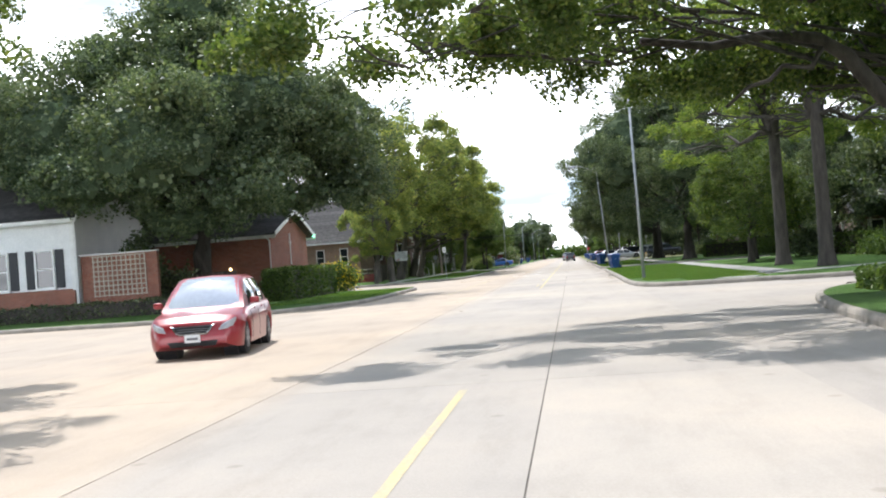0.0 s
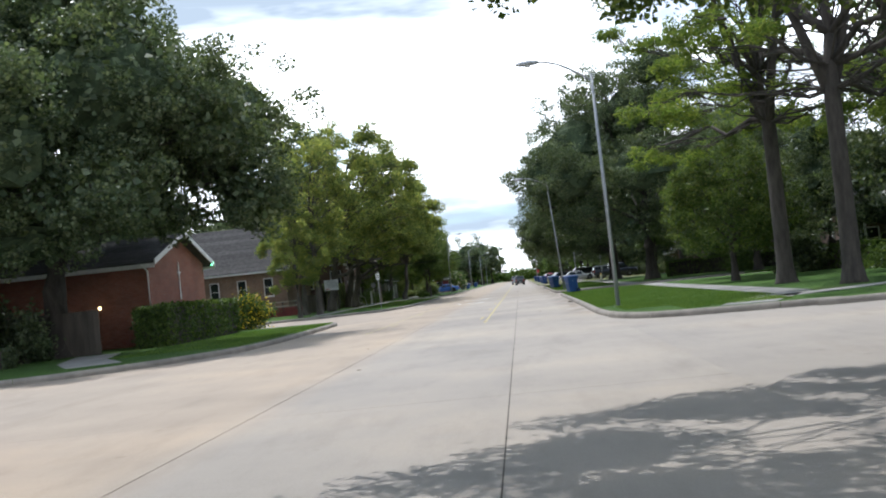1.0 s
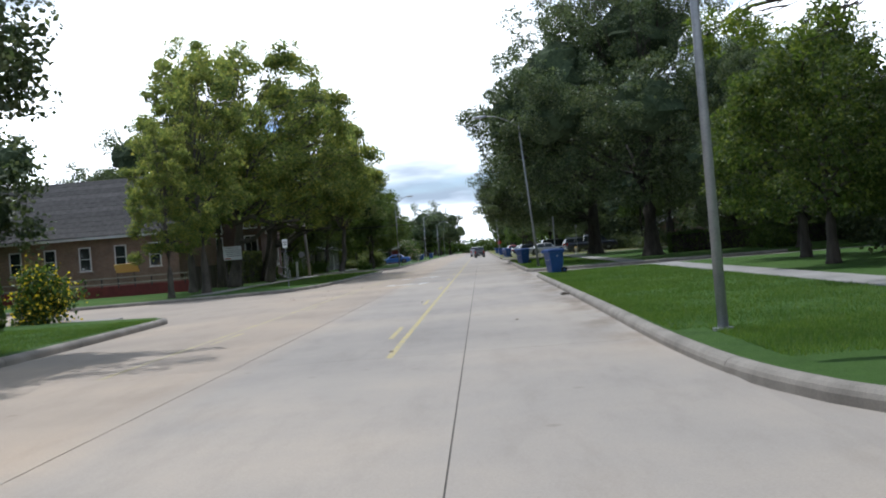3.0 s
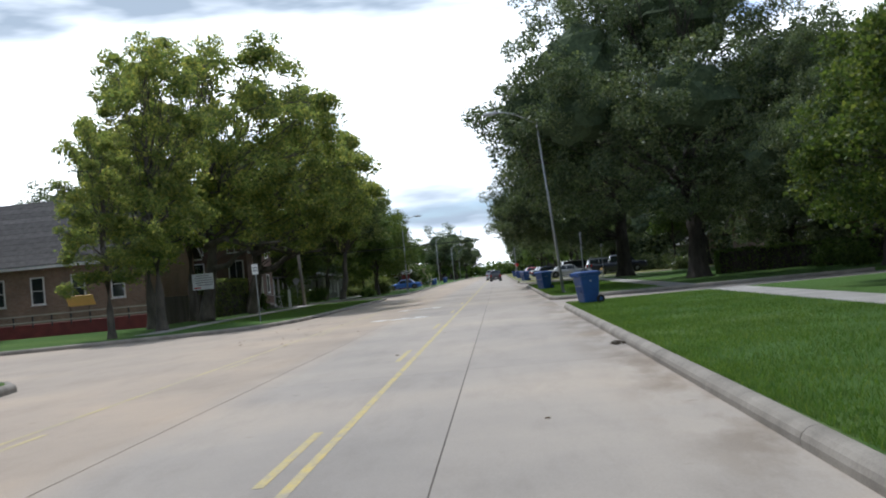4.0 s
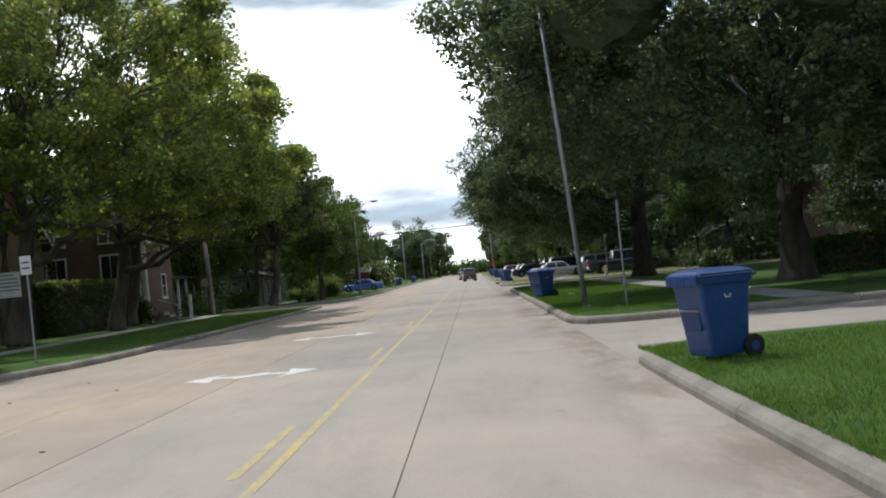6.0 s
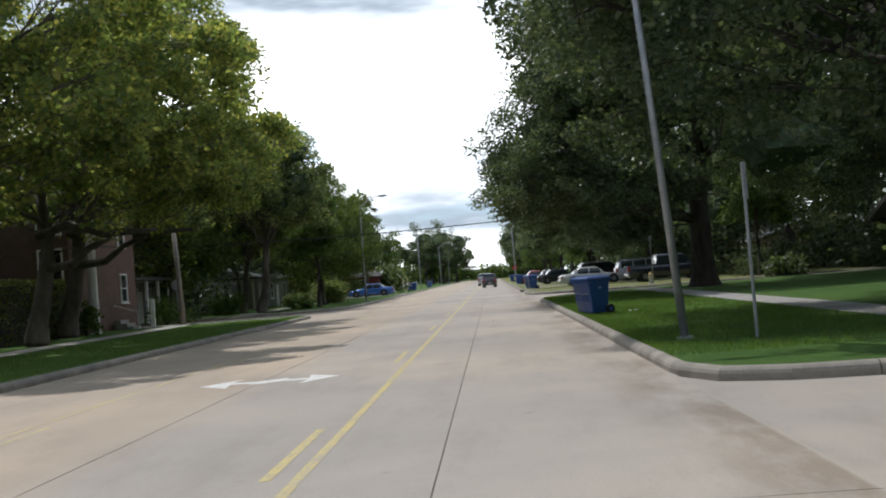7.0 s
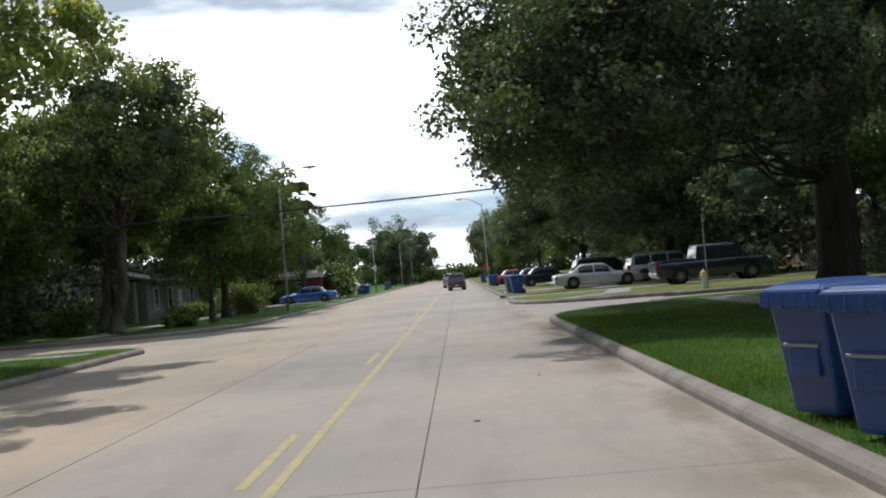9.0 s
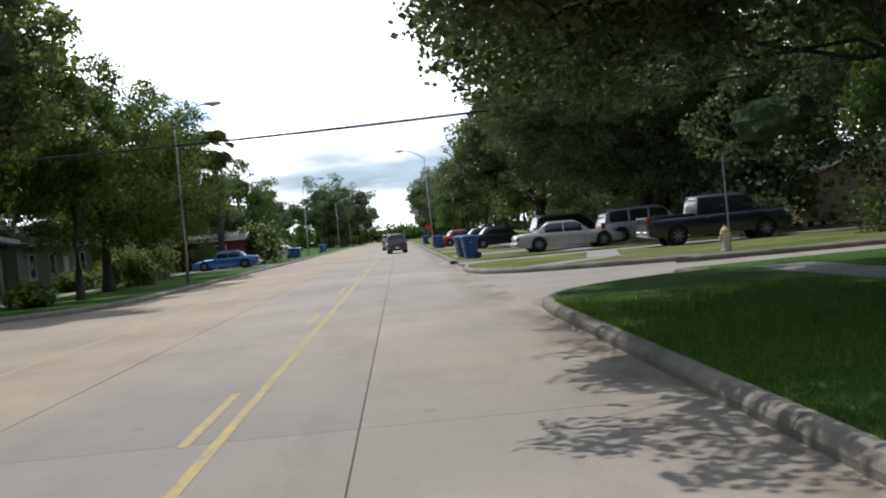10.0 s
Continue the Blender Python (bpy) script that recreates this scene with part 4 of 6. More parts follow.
# trees past the left driveway
fork_tree = tree("shade_tree", "dark leaning tree with a forked bare trunk", oak_lobes(61, 4.7, 13.0, 10, 4.2, 0.95) + ragged(61, 10, 4.2, 7, 13.2, 0.8) + [(3.5, -0.5, 8.8, 2.2, 2.2, 1.8), (3.0, 0.5, 11.2, 1.9, 1.9, 1.5)], 2.2, 0.3, HAZED_LEAF, PALE_BARK, 61, 700, 48, 0.18, 0.6, lean=(0.5, 0), fill=0.08, core=1.4, inner=0.55)
fork_tree.matrix_basis = spot(-16.5, 150, 0, 0.96)
small_tree = tree("shade_tree", "small green tree on the verge", [(0, 0, 5.8, 2.0, 2.0, 1.6), (1, 0.5, 4.4, 1.6, 1.6, 1.2), (-1.2, -0.5, 4.4, 1.6, 1.6, 1.2), (0, 0.4, 7.6, 1.6, 1.6, 1.4), (0.4, -1, 9.0, 1.2, 1.2, 1.0)], 2.2, 0.14, SHRUB_LEAF, BARK, 62, 300, 50, 0.14, 0.42)
small_tree.matrix_basis = spot(-13.5, 156.0)
copy_thing(small_tree, spot(17.0, 149.5, 140, 1.0))
copy_thing(fork_tree, spot(-23, 143, 120, 0.9))
copy_thing(fork_tree, spot(-21.5, 166, 200, 0.66))
copy_thing(fork_tree, spot(-27, 156, 310, 0.9))
copy_thing(back_oak, spot(-31, 150, 0, 0.7))
copy_thing(back_oak, spot(-26.5, 163, 70, 0.72))
copy_thing(back_oak, spot(-25.5, 177, 200, 0.7))
copy_thing(fork_tree, spot(-19.2, 156, 40, 0.8))

copy_thing(mid, spot(-14.6, 164, 30, 1.3))
copy_thing(mid, spot(-15.6, 176, 120, 1.4))
copy_thing(mid, spot(-17.4, 187.6, 250, 1.2))
copy_thing(fork_tree, spot(-24, 188, 20, 0.75))
copy_thing(mid, spot(-21.5, 146.5, 80, 1.2))

copy_thing(fork_tree, spot(-19.6, 190, 75, 0.72))

# far rows of trees
far_tree = tree("street_tree", "green street tree far along the road", oak_lobes(71, 5.2, 11.5, 10, 2.6, 0.85) + ragged(71, 8, 4.5, 4, 12, 1.0), 2.6, 0.32, SHRUB_LEAF, BARK, 71, 270, 48, 0.25, 0.85, fill=0.1, core=1.4, twig=1, inner=0.6)
far_tree.matrix_basis = spot(-16.2, 217, 0, 0.8)
far_oak = tree("street_tree", "dark oak far along the road", oak_lobes(72, 6.2, 12.5, 10, 2.6, 0.85) + ragged(72, 8, 5.2, 4, 13.5, 1.1), 2.8, 0.4, OAK_LEAF, BARK, 72, 290, 48, 0.26, 0.9, fill=0.1, core=1.4, twig=1, inner=0.6)
far_oak.matrix_basis = spot(9.5, 188, 0, 1.0)
copy_thing(far_oak, spot(-18.9, 203.4, 30, 0.74))
frng = random.Random(5)
for k in range(12):
    y = 232 + 19 * k
    side, grown = (-22.5, 0.62) if y < 335 else (-16.0, 1.1)
    copy_thing(far_tree if k % 3 else far_oak, spot(side + frng.uniform(-2, 2), y, frng.uniform(0, 360), grown * frng.uniform(0.9, 1.1)))
    copy_thing(far_oak if k % 3 else far_tree, spot(9.6 + frng.uniform(-1.5, 2.5), y - 24, frng.uniform(0, 360), frng.uniform(0.95, 1.15) + 0.02 * k))
for k in range(9):
    copy_thing(far_oak, spot(-34 + frng.uniform(-5, 5), 60 + 44 * k, frng.uniform(0, 360), frng.uniform(0.95, 1.25)))
    copy_thing(far_oak, spot(27 + frng.uniform(-3, 6), 150 + 34 * k, frng.uniform(0, 360), frng.uniform(0.95, 1.2)))
for k in range(4):
    copy_thing(far_tree, spot(-26 - 7 * k, 455 + 9 * (k % 3), 50 * k, 0.8))
    copy_thing(far_oak, spot(14 + 7 * k, 455 + 9 * (k % 3), 70 * k, 0.8))
for k in range(6):
    copy_thing(far_oak, spot(-62 + frng.uniform(-4, 4), 20 + 22 * k, frng.uniform(0, 360), 1.2))
    copy_thing(far_oak, spot(50 + frng.uniform(-4, 4), 20 + 22 * k, frng.uniform(0, 360), 1.2))


for x, y, turn, size in ((-13.4, 358, 40, 1.2), (-17.5, 366, 130, 1.02), (-10.6, 376, 250, 0.92)):
    copy_thing(far_oak, spot(x, y, turn, size))


# woods that close the view behind the gardens
def woods(name, label, x0, x1, y0, y1, h, n, size, seed, leaf):
    rng = np.random.default_rng(seed)
    m = n // 40
    c = np.stack([rng.uniform(x0, x1, m), rng.uniform(y0, y1, m), h * rng.uniform(0, 1, m) ** 1.3 + 0.4], axis=1)
    P = c[rng.integers(0, m, n)] + rng.normal(size=(n, 3)) * np.array([1.1, 1.1, 0.8])
    P[:, 2] = np.maximum(P[:, 2], 0.05)
    tagged(leaf_mesh(name, P, size, seed, leaf), label, "woods", kind="stuff")


woods("woods_end", "dark trees closing the far end of the street", -60, 60, 452, 462, 4.0, 16000, 0.9, 201, SHRUB_LEAF)
woods("woods_left", "dark undergrowth behind the gardens", -56, -44, 36, 440, 6, 26000, 0.8, 202, OAK_LEAF)
woods("woods_right", "dark undergrowth behind the houses", 42, 50, -20, 440, 6, 26000, 0.8, 203, OAK_LEAF)
woods("undergrowth_left_far", "dense shaded undergrowth before the houses", -23.5, -20.5, 187.5, 203, 4.0, 8000, 0.3, 206, HAZED_LEAF)
woods("undergrowth_left", "dark undergrowth below the garden trees", -33, -23.8, 152, 168, 4.2, 9000, 0.3, 208, OAK_LEAF)
woods("undergrowth_right_far", "dark undergrowth below the oaks", 16.6, 19.0, 163, 235, 3.4, 14000, 0.32, 207, OAK_LEAF)
woods("undergrowth_right", "shaded undergrowth between the houses", 25, 26.2, 52, 172, 3.6, 20000, 0.4, 205, OAK_LEAF)


def grass_blades(name, label, n, seed, x0, x1, y0, y1, lean_in):
    """Loose blades of grass standing on a lawn, thicker near the kerb."""
    rng = np.random.default_rng(seed)
    u = rng.uniform(0, 1, n) ** lean_in
    P = np.stack([x0 + (x1 - x0) * u, rng.uniform(y0, y1, n), np.full(n, LAWN - 0.005)], axis=1)
    keep = np.sin(P[:, 0] * 1.7 + 1.3 * np.sin(P[:, 1] * 0.9)) * np.sin(P[:, 1] * 1.3) + rng.uniform(-1, 1, n) > -0.5
    P = P[keep]
    n = len(P)
    a = rng.uniform(0, 2 * math.pi, n)
    h = rng.uniform(0.035, 0.085, n)
    w = rng.uniform(0.004, 0.009, n)
    d = np.stack([np.cos(a), np.sin(a), 0 * a], axis=1)
    tip = rng.normal(size=(n, 3)) * 0.45
    tip[:, 2] = 1.0
    V = np.stack([P - d * w[:, None], P + d * w[:, None], P + tip * h[:, None]], axis=1).reshape(-1, 3)
    me = bpy.data.meshes.new(name)
    me.vertices.add(3 * n)
    me.vertices.foreach_set("co", V.astype(np.float32).ravel())
    me.loops.add(3 * n)
    me.loops.foreach_set("vertex_index", np.arange(3 * n, dtype=np.int32))
    me.polygons.add(n)
    me.polygons.foreach_set("loop_start", np.arange(0, 3 * n, 3, dtype=np.int32))
    me.update(calc_edges=True)
    me.validate()
    me.materials.append(GRASS_BLADE)
    tagged(new(name, me), label, "grass", kind="stuff")


grass_blades("grass_right_first", "short mown grass beside the kerb", 110000, 301, 1.72, 7.0, 49, 83.5, 1.5)
grass_blades("grass_right_second", "short mown grass beside the kerb", 110000, 302, 1.77, 6.8, 95, 132.5, 1.5)
grass_blades("grass_left_island", "short mown grass on the corner lawn", 40000, 303, -10.9, -15.8, 47, 65.5, 1.2)
grass_blades("grass_left_middle", "rough grass on the verge", 40000, 304, -10.65, -16.0, 98, 133, 1.3)
grass_blades("grass_corner", "short mown grass by the corner path", 30000, 305, 2.2, 7.0, 45.0, 49, 1.2)
grass_blades("grass_nose", "short mown grass behind the rounded kerb", 16000, 306, 3.6, 6.6, 41.6, 45, 1.0)


# ---------- street furniture ----------
def street_lamp(x, y, lean, height, reach, turn, label, arm_rise=0.9):
    """Galvanised pole with a curved arm; turn: heading of the arm in degrees from +x."""
    root = thing("street_lamp", label, "street lamp", pose(x, y, LAWN, 0, lean, 0), "street lamps")
    part("pole", a_tube([(0, 0, -0.1), (0, 0, height * 0.5), (0, 0, height)], [0.078, 0.064, 0.045], 12), GALVANISED, root, smooth=True)
    part("base_plate", a_tube([(0, 0, -0.05), (0, 0, 0.04)], 0.15, 12), GALVANISED, root)
    c, s = math.cos(radians(turn)), math.sin(radians(turn))
    arm = [(c * reach * u, s * reach * u, height - 0.25 + arm_rise * math.sin(u * math.pi / 2)) for u in (0, 0.2, 0.4, 0.6, 0.8, 1.0)]
    part("arm", a_tube(arm, [0.045, 0.042, 0.04, 0.036, 0.033, 0.03], 8), GALVANISED, root, smooth=True)
    bm = bmesh.new()
    m = Matrix.Translation(arm[-1]) @ Matrix.Rotation(radians(turn), 4, "Z")
    rings = []
    for u, w, h in ((-0.1, 0.05, 0.05), (0.05, 0.12, 0.08), (0.3, 0.15, 0.1), (0.55, 0.13, 0.09), (0.72, 0.05, 0.04)):
        rings.append([m @ Vector((u, w * math.cos(a), h * math.sin(a))) for a in [2 * math.pi * k / 10 for k in range(10)]])
    loft(bm, rings)
    head = part("lamp_head", bm, GALVANISED, root, "grey cobra-head luminaire", True)
    part("lens", a_tube([m @ Vector((0.3, 0, -0.06)), m @ Vector((0.3, 0, -0.13))], [0.13, 0.09], 10), HEAD_CLEAR, head)
    return root


street_lamp(2.32, 48.5, -0.5, 8.3, 1.9, 178, "tall galvanised street lamp with a curved arm on the lawn")
street_lamp(2.56, 98.2, -3.6, 8.95, 1.95, 178, "tall galvanised street lamp leaning towards the street")
street_lamp(-11.2, 165.5, 0.2, 8.0, 1.6, 8, "tall galvanised street lamp on the grass verge")
street_lamp(2.4, 214, -1.0, 8.8, 2.0, 178, "tall galvanised street lamp far along the street")
street_lamp(-11.4, 236, 0, 8.2, 1.9, 5, "tall galvanised street lamp far along the street")
street_lamp(-11.4, 300, 0, 8.2, 1.9, 5, "tall galvanised street lamp far along the street")
street_lamp(-11.4, 345, 0, 8.2, 1.9, 5, "tall galvanised street lamp far along the street")


def wheelie_bin(name="recycling_bin"):
    root = thing(name, "blue plastic wheeled recycling bin on the lawn", "recycling bin", group="blue bins at the kerb")
    bm = bmesh.new()
    rings = []
    for z, w, d, off in ((0.06, 0.50, 0.54, 0.03), (0.10, 0.52, 0.56, 0.03), (0.5, 0.57, 0.64, 0.015), (0.94, 0.63, 0.73, 0.0), (0.95, 0.68, 0.79, 0.0), (1.02, 0.69, 0.80, 0.0)):
        ring = []
        for sx, sy in ((-1, -1), (1, -1), (1, 1), (-1, 1)):
            r = 0.05
            for k in range(3):
                a = math.atan2(sy, sx) + (k - 1) * 0.6
                ring.append((sx * (w / 2 - r) + r * math.cos(a), sy * (d / 2 - r) + r * math.sin(a) + off, z))
        rings.append(ring)
    loft(bm, rings)
    part("body", bm, BIN_BLUE, root)
    bm = bmesh.new()
    rings = []
    for z, w, d, off in ((1.02, 0.72, 0.84, 0.0), (1.06, 0.72, 0.84, 0.0), (1.10, 0.62, 0.72, 0.0), (1.13, 0.40, 0.5, 0.02)):
        rings.append([(sx * w / 2, sy * d / 2 + off, z) for sx, sy in ((-1, -1), (1, -1), (1, 1), (-1, 1))])
    loft(bm, rings)
    bmesh.ops.bevel(bm, geom=bm.edges[:], offset=0.02, segments=2, affect="EDGES")
    lid = part("lid", bm, BIN_BLUE, root, "domed blue lid")
    for k in range(4):
        part("lid_rib", a_box((-0.225 + 0.15 * k, -0.43, 0.985), (0.03, 0.03, 0.12), 0.008), BIN_BLUE, lid)
    part("front_lip", a_box((0, -0.42, 1.0), (0.66, 0.04, 0.13), 0.012), BIN_BLUE, root)
    part("lift_bar", a_tube([(-0.2, -0.335, 0.62), (0.2, -0.335, 0.62)], 0.016, 8), GALVANISED, root, "steel lift bar")
    part("front_recess", a_box((0, -0.305, 0.52), (0.34, 0.05, 0.3), 0.02), BIN_BLUE, root)
    part("handle", a_tube([(-0.24, 0.4, 0.98), (-0.24, 0.5, 1.02), (0.24, 0.5, 1.02), (0.24, 0.4, 0.98)], 0.018, 8), BIN_BLUE, root)
    part("axle", a_tube([(-0.3, 0.33, 0.14), (0.3, 0.33, 0.14)], 0.014, 8), GALVANISED, root)
    for x in (-0.31, 0.31):
        w = part("wheel", a_tube([(x - 0.03, 0.33, 0.14), (x + 0.03, 0.33, 0.14)], 0.14, 18), RUBBER, root, "black rubber wheel")
        part("hub", a_tube([(x - 0.036, 0.33, 0.14), (x + 0.036, 0.33, 0.14)], 0.06, 12), BIN_BLUE, w)
    # recycling sign on both flanks, as plain white strokes
    for x in (-0.302, 0.302):
        bm = bmesh.new()
        for k in range(3):
            a = 2 * math.pi * k / 3 - math.pi / 2
            box(bm, (0, 0, 0), (0.006, 0.078, 0.018), Matrix.Translation((x, 0.02 + 0.032 * math.cos(a), 0.80 + 0.032 * math.sin(a))) @ Matrix.Rotation(a + math.pi / 2, 4, "X"))
        part("recycling_mark", bm, WHITE_PAINT, root, "white recycling mark")
    return root


bin_a = wheelie_bin()
bin_a.matrix_basis = pose(2.32, 81.0, LAWN, 0, 0, -68)
for x, y, r in ((2.18, 110.3, -62), (2.12, 111.5, -66), (2.5, 164.4, -80), (2.3, 166.2, -75), (2.6, 171.5, -80), (2.4, 203, -85), (2.6, 205, -85), (2.5, 246, -85), (-12.2, 224.5, 95), (-11.7, 226.5, 80), (-11.7, 262, 90), (-11.8, 264, 90), (-11.8, 267, 95)):
    copy_thing(bin_a, pose(x, y, LAWN, 0, 0, r))


# ---------- buildings ----------
def window(wall, origin, along, out, w, h, z, frame=WHITE_TRIM, panes=(1, 2), name="window", shutters=False, depth=0.07):
    """A sash window on a wall: origin (x, y) of its middle, along and out are flat unit ways."""
    a, o = Vector((*along, 0)), Vector((*out, 0))
    c = Vector((*origin, z + h / 2))
    m = Matrix((( a.x, o.x, 0, c.x), (a.y, o.y, 0, c.y), (0, 0, 1, c.z), (0, 0, 0, 1)))
    bm = bmesh.new()
    for dx, sx, dz, sz in ((-w / 2, 0.09, 0, h + 0.09), (w / 2, 0.09, 0, h + 0.09), (0, w - 0.1, h / 2, 0.09), (0, w - 0.1, -h / 2, 0.09)):
        box(bm, (dx, depth / 2, dz), (sx, depth, sz), m)
    for k in range(1, panes[1]):
        box(bm, (0, depth * 0.45, -h / 2 + h * k / panes[1]), (w - 0.1, depth * 0.6, 0.05), m)
    for k in range(1, panes[0]):
        box(bm, (-w / 2 + w * k / panes[0], depth * 0.45, 0), (0.03, depth * 0.55, h - 0.1), m)
    win = part(name, bm, frame, wall)
    for i in range(panes[0]):
        for j in range(panes[1]):
            part("pane", a_box((-w / 2 + w * (i + 0.5) / panes[0], 0.012, -h / 2 + h * (j + 0.5) / panes[1]), (w / panes[0] - 0.02, 0.02, h / panes[1] - 0.02), m=m), GLASS, win)
    part("sill", a_box((0, depth * 0.8, -h / 2 - 0.07), (w + 0.2, depth * 1.8, 0.06), m=m), frame, win)
    if shutters:
        for s in (-1, 1):
            bm = bmesh.new()
            x = s * (w / 2 + 0.30)
            box(bm, (x, 0.02, 0), (0.44, 0.04, h + 0.05), m)
            for k in range(9):
                box(bm, (x, 0.045, -h / 2 + 0.12 + k * (h - 0.2) / 8), (0.34, 0.02, 0.07), m)
            part("shutter", bm, SHUTTER, win, "dark louvred shutter")
    return win


def gable_house(name, label, x0, x1, y0, y1, h, rise, axis, wall_mat, roof_mat=SHINGLE, over=0.45, z0=LAWN - 0.1, gable_mat=None, category="house", courses=False, trim=WHITE_TRIM):
    """A house with a gable roof; axis: the way of its ridge."""
    root = thing(name, label, category)
    wall = part("wall", a_box(((x0 + x1) / 2, (y0 + y1) / 2, z0 + h / 2), (x1 - x0, y1 - y0, h)), wall_mat, root)
    top = z0 + h
    cx, cy = (x0 + x1) / 2, (y0 + y1) / 2

    def pt(u, v, z):            # u along the ridge, v across it
        return (u, v, z) if axis == "x" else (v, u, z)
    u0, u1, v0, v1, vc = (x0, x1, y0, y1, cy) if axis == "x" else (y0, y1, x0, x1, cx)
    half = (v1 - v0) / 2
    drop = rise / half * over
    for s in (-1, 1):
        ve = vc + s * (half + over)
        lower = [pt(u0 - over, ve, top - drop), pt(u1 + over, ve, top - drop), pt(u1 + over, vc, top + rise), pt(u0 - over, vc, top + rise)]
        bm = bmesh.new()
        n = Vector((0, 0, 0.09))
        loft(bm, [[Vector(p) for p in lower], [Vector(p) + n for p in lower]])
        roof = part("roof", bm, roof_mat, root)
        rows = 12 if courses else 0
        for k in range(rows):
            t0, t1 = k / rows, (k + 1) / rows + 0.012
            vz = [(ve + (vc - ve) * t, top - drop + (rise + drop) * t + 0.092) for t in (t0, min(t1, 1))]
            q = [Vector(pt(u0 - over, vz[0][0], vz[0][1] + 0.02)), Vector(pt(u1 + over, vz[0][0], vz[0][1] + 0.02)), Vector(pt(u1 + over, vz[1][0], vz[1][1] + 0.004)), Vector(pt(u0 - over, vz[1][0], vz[1][1] + 0.004))]
            bm = bmesh.new()
            loft(bm, [q, [p + Vector((0, 0, 0.012)) for p in q]])
            part("shingle_course", bm, roof_mat, roof)
        bm = bmesh.new()
        a, b = Vector(pt(u0 - over, ve + s * 0.012, top - drop - 0.05)), Vector(pt(u1 + over, ve + s * 0.012, top - drop - 0.05))
        box(bm, (a + b) / 2, [max(abs(x), 0.025) for x in (b - a)[:2]] + [0.2])
        part("fascia", bm, trim, root)
        for u in (u0 - over - 0.012, u1 + over + 0.012):
            p, q = Vector(pt(u, ve, top - drop - 0.02)), Vector(pt(u, vc, top + rise - 0.02))
            d = Vector(pt(0.025, 0, 0))
            bm = bmesh.new()
            loft(bm, [[p - d, p + d, p + d + Vector((0, 0, 0.24)), p - d + Vector((0, 0, 0.24))], [q - d, q + d, q + d + Vector((0, 0, 0.24)), q - d + Vector((0, 0, 0.24))]])
            part("bargeboard", bm, trim, root)
    for u, s in ((u0, 1), (u1, -1)):
        tri = [Vector(pt(u, v0, top)), Vector(pt(u, v1, top)), Vector(pt(u, vc, top + rise))]
        d = Vector(pt(0.2 * s, 0, 0))
        bm = bmesh.new()
        loft(bm, [tri, [p + d for p in tri]])
        part("gable", bm, gable_mat or wall_mat, root)
    return root, wall


# brick chapel with a cross on its gable
chapel, chapel_wall = gable_house("chapel", "red brick chapel with a white cross on its gable", -33, -18.2, 59.0, 67.5, 4.0, 1.35, "x", BRICK, over=0.5, category="chapel", courses=True)
cross = thing("wall_cross", "slim white cross fixed to the brick gable", "cross", pose(-18.14, 63.2, 0, 0, 0, 0))
part("upright", a_box((0, 0, 3.15), (0.05, 0.09, 1.9), 0.01), WHITE_TRIM, cross)
part("crossbar", a_box((0.003, 0, 3.55), (0.05, 0.5, 0.09), 0.01), WHITE_TRIM, cross)
part("downpipe", a_tube([(-18.1, 58.6, 0.1), (-18.1, 58.6, 3.6), (-18.3, 58.3, 3.9)], 0.045, 8), WHITE_TRIM, chapel)
flood = thing("flood_lamp", "small wall lamp under the chapel eave", "wall lamp")
part("housing", a_box((-17.75, 67.75, 4.15), (0.16, 0.16, 0.12), 0.02), DARK_TRIM, flood)
part("bulb", a_tube([(-17.75, 67.75, 4.08), (-17.75, 67.75, 3.94)], [0.11, 0.07], 10), plain("lit_green_lamp", (0.3, 0.9, 0.5), 0.4, emit=((0.2, 1.0, 0.5), 6.0)), flood, "lit greenish bulb")
# low wing of the chapel and the white house
yard_fence = thing("board_fence", "dark weathered board gate between the garden wall and chapel", "fence")
for k in range(26):
    part("board", a_box((-24.9 + 0.25 * k, 53.6, 1.05), (0.235, 0.04, 1.9)), DARK_WOOD, yard_fence)
for z in (0.5, 1.6):
    part("rail", a_box((-21.8, 53.66, z), (6.4, 0.06, 0.1)), DARK_WOOD, yard_fence)
sconce = thing("porch_lamp", "small lit lamp on the brick wall", "wall lamp")
part("bracket", a_box((-20.6, 58.9, 2.1), (0.12, 0.08, 0.2), 0.02), DARK_TRIM, sconce)
part("bulb", a_box((-20.6, 58.82, 2.1), (0.12, 0.08, 0.14), 0.02), plain("lit_warm_lamp", (1, 0.8, 0.45), 0.4, emit=((1.0, 0.72, 0.35), 5.0)), sconce, "lit warm bulb")
white_house, wh_wall = gable_house("white_house", "white sided house on a brick base with dark shutters", -43, -25.0, 48.6, 57, 5.2, 2.2, "x", SIDING, over=0.35, courses=True)
bm = bmesh.new()
box(bm, (-34.0, 48.52, 0.86), (17.9, 0.12, 1.62))
part("brick_base", bm, BRICK, white_house)
for k in range(18):
    part("siding_board", a_box((-34.0, 48.585, 1.80 + 0.19 * k), (17.7, 0.035, 0.16)), SIDING, white_house)
for x in (-26.55, -28.95, -32.4, -36):
    window(wh_wall, (x, 48.56), (1, 0), (0, -1), 0.95, 1.85, 1.78, panes=(1, 2), shutters=True, depth=0.09)
part("corner_board", a_box((-25.05, 48.52, 3.4), (0.2, 0.14, 3.6)), WHITE_TRIM, white_house)
part("downpipe", a_tube([(-24.85, 48.4, 0.1), (-24.85, 48.4, 5.1)], 0.05, 8), WHITE_TRIM, white_house)
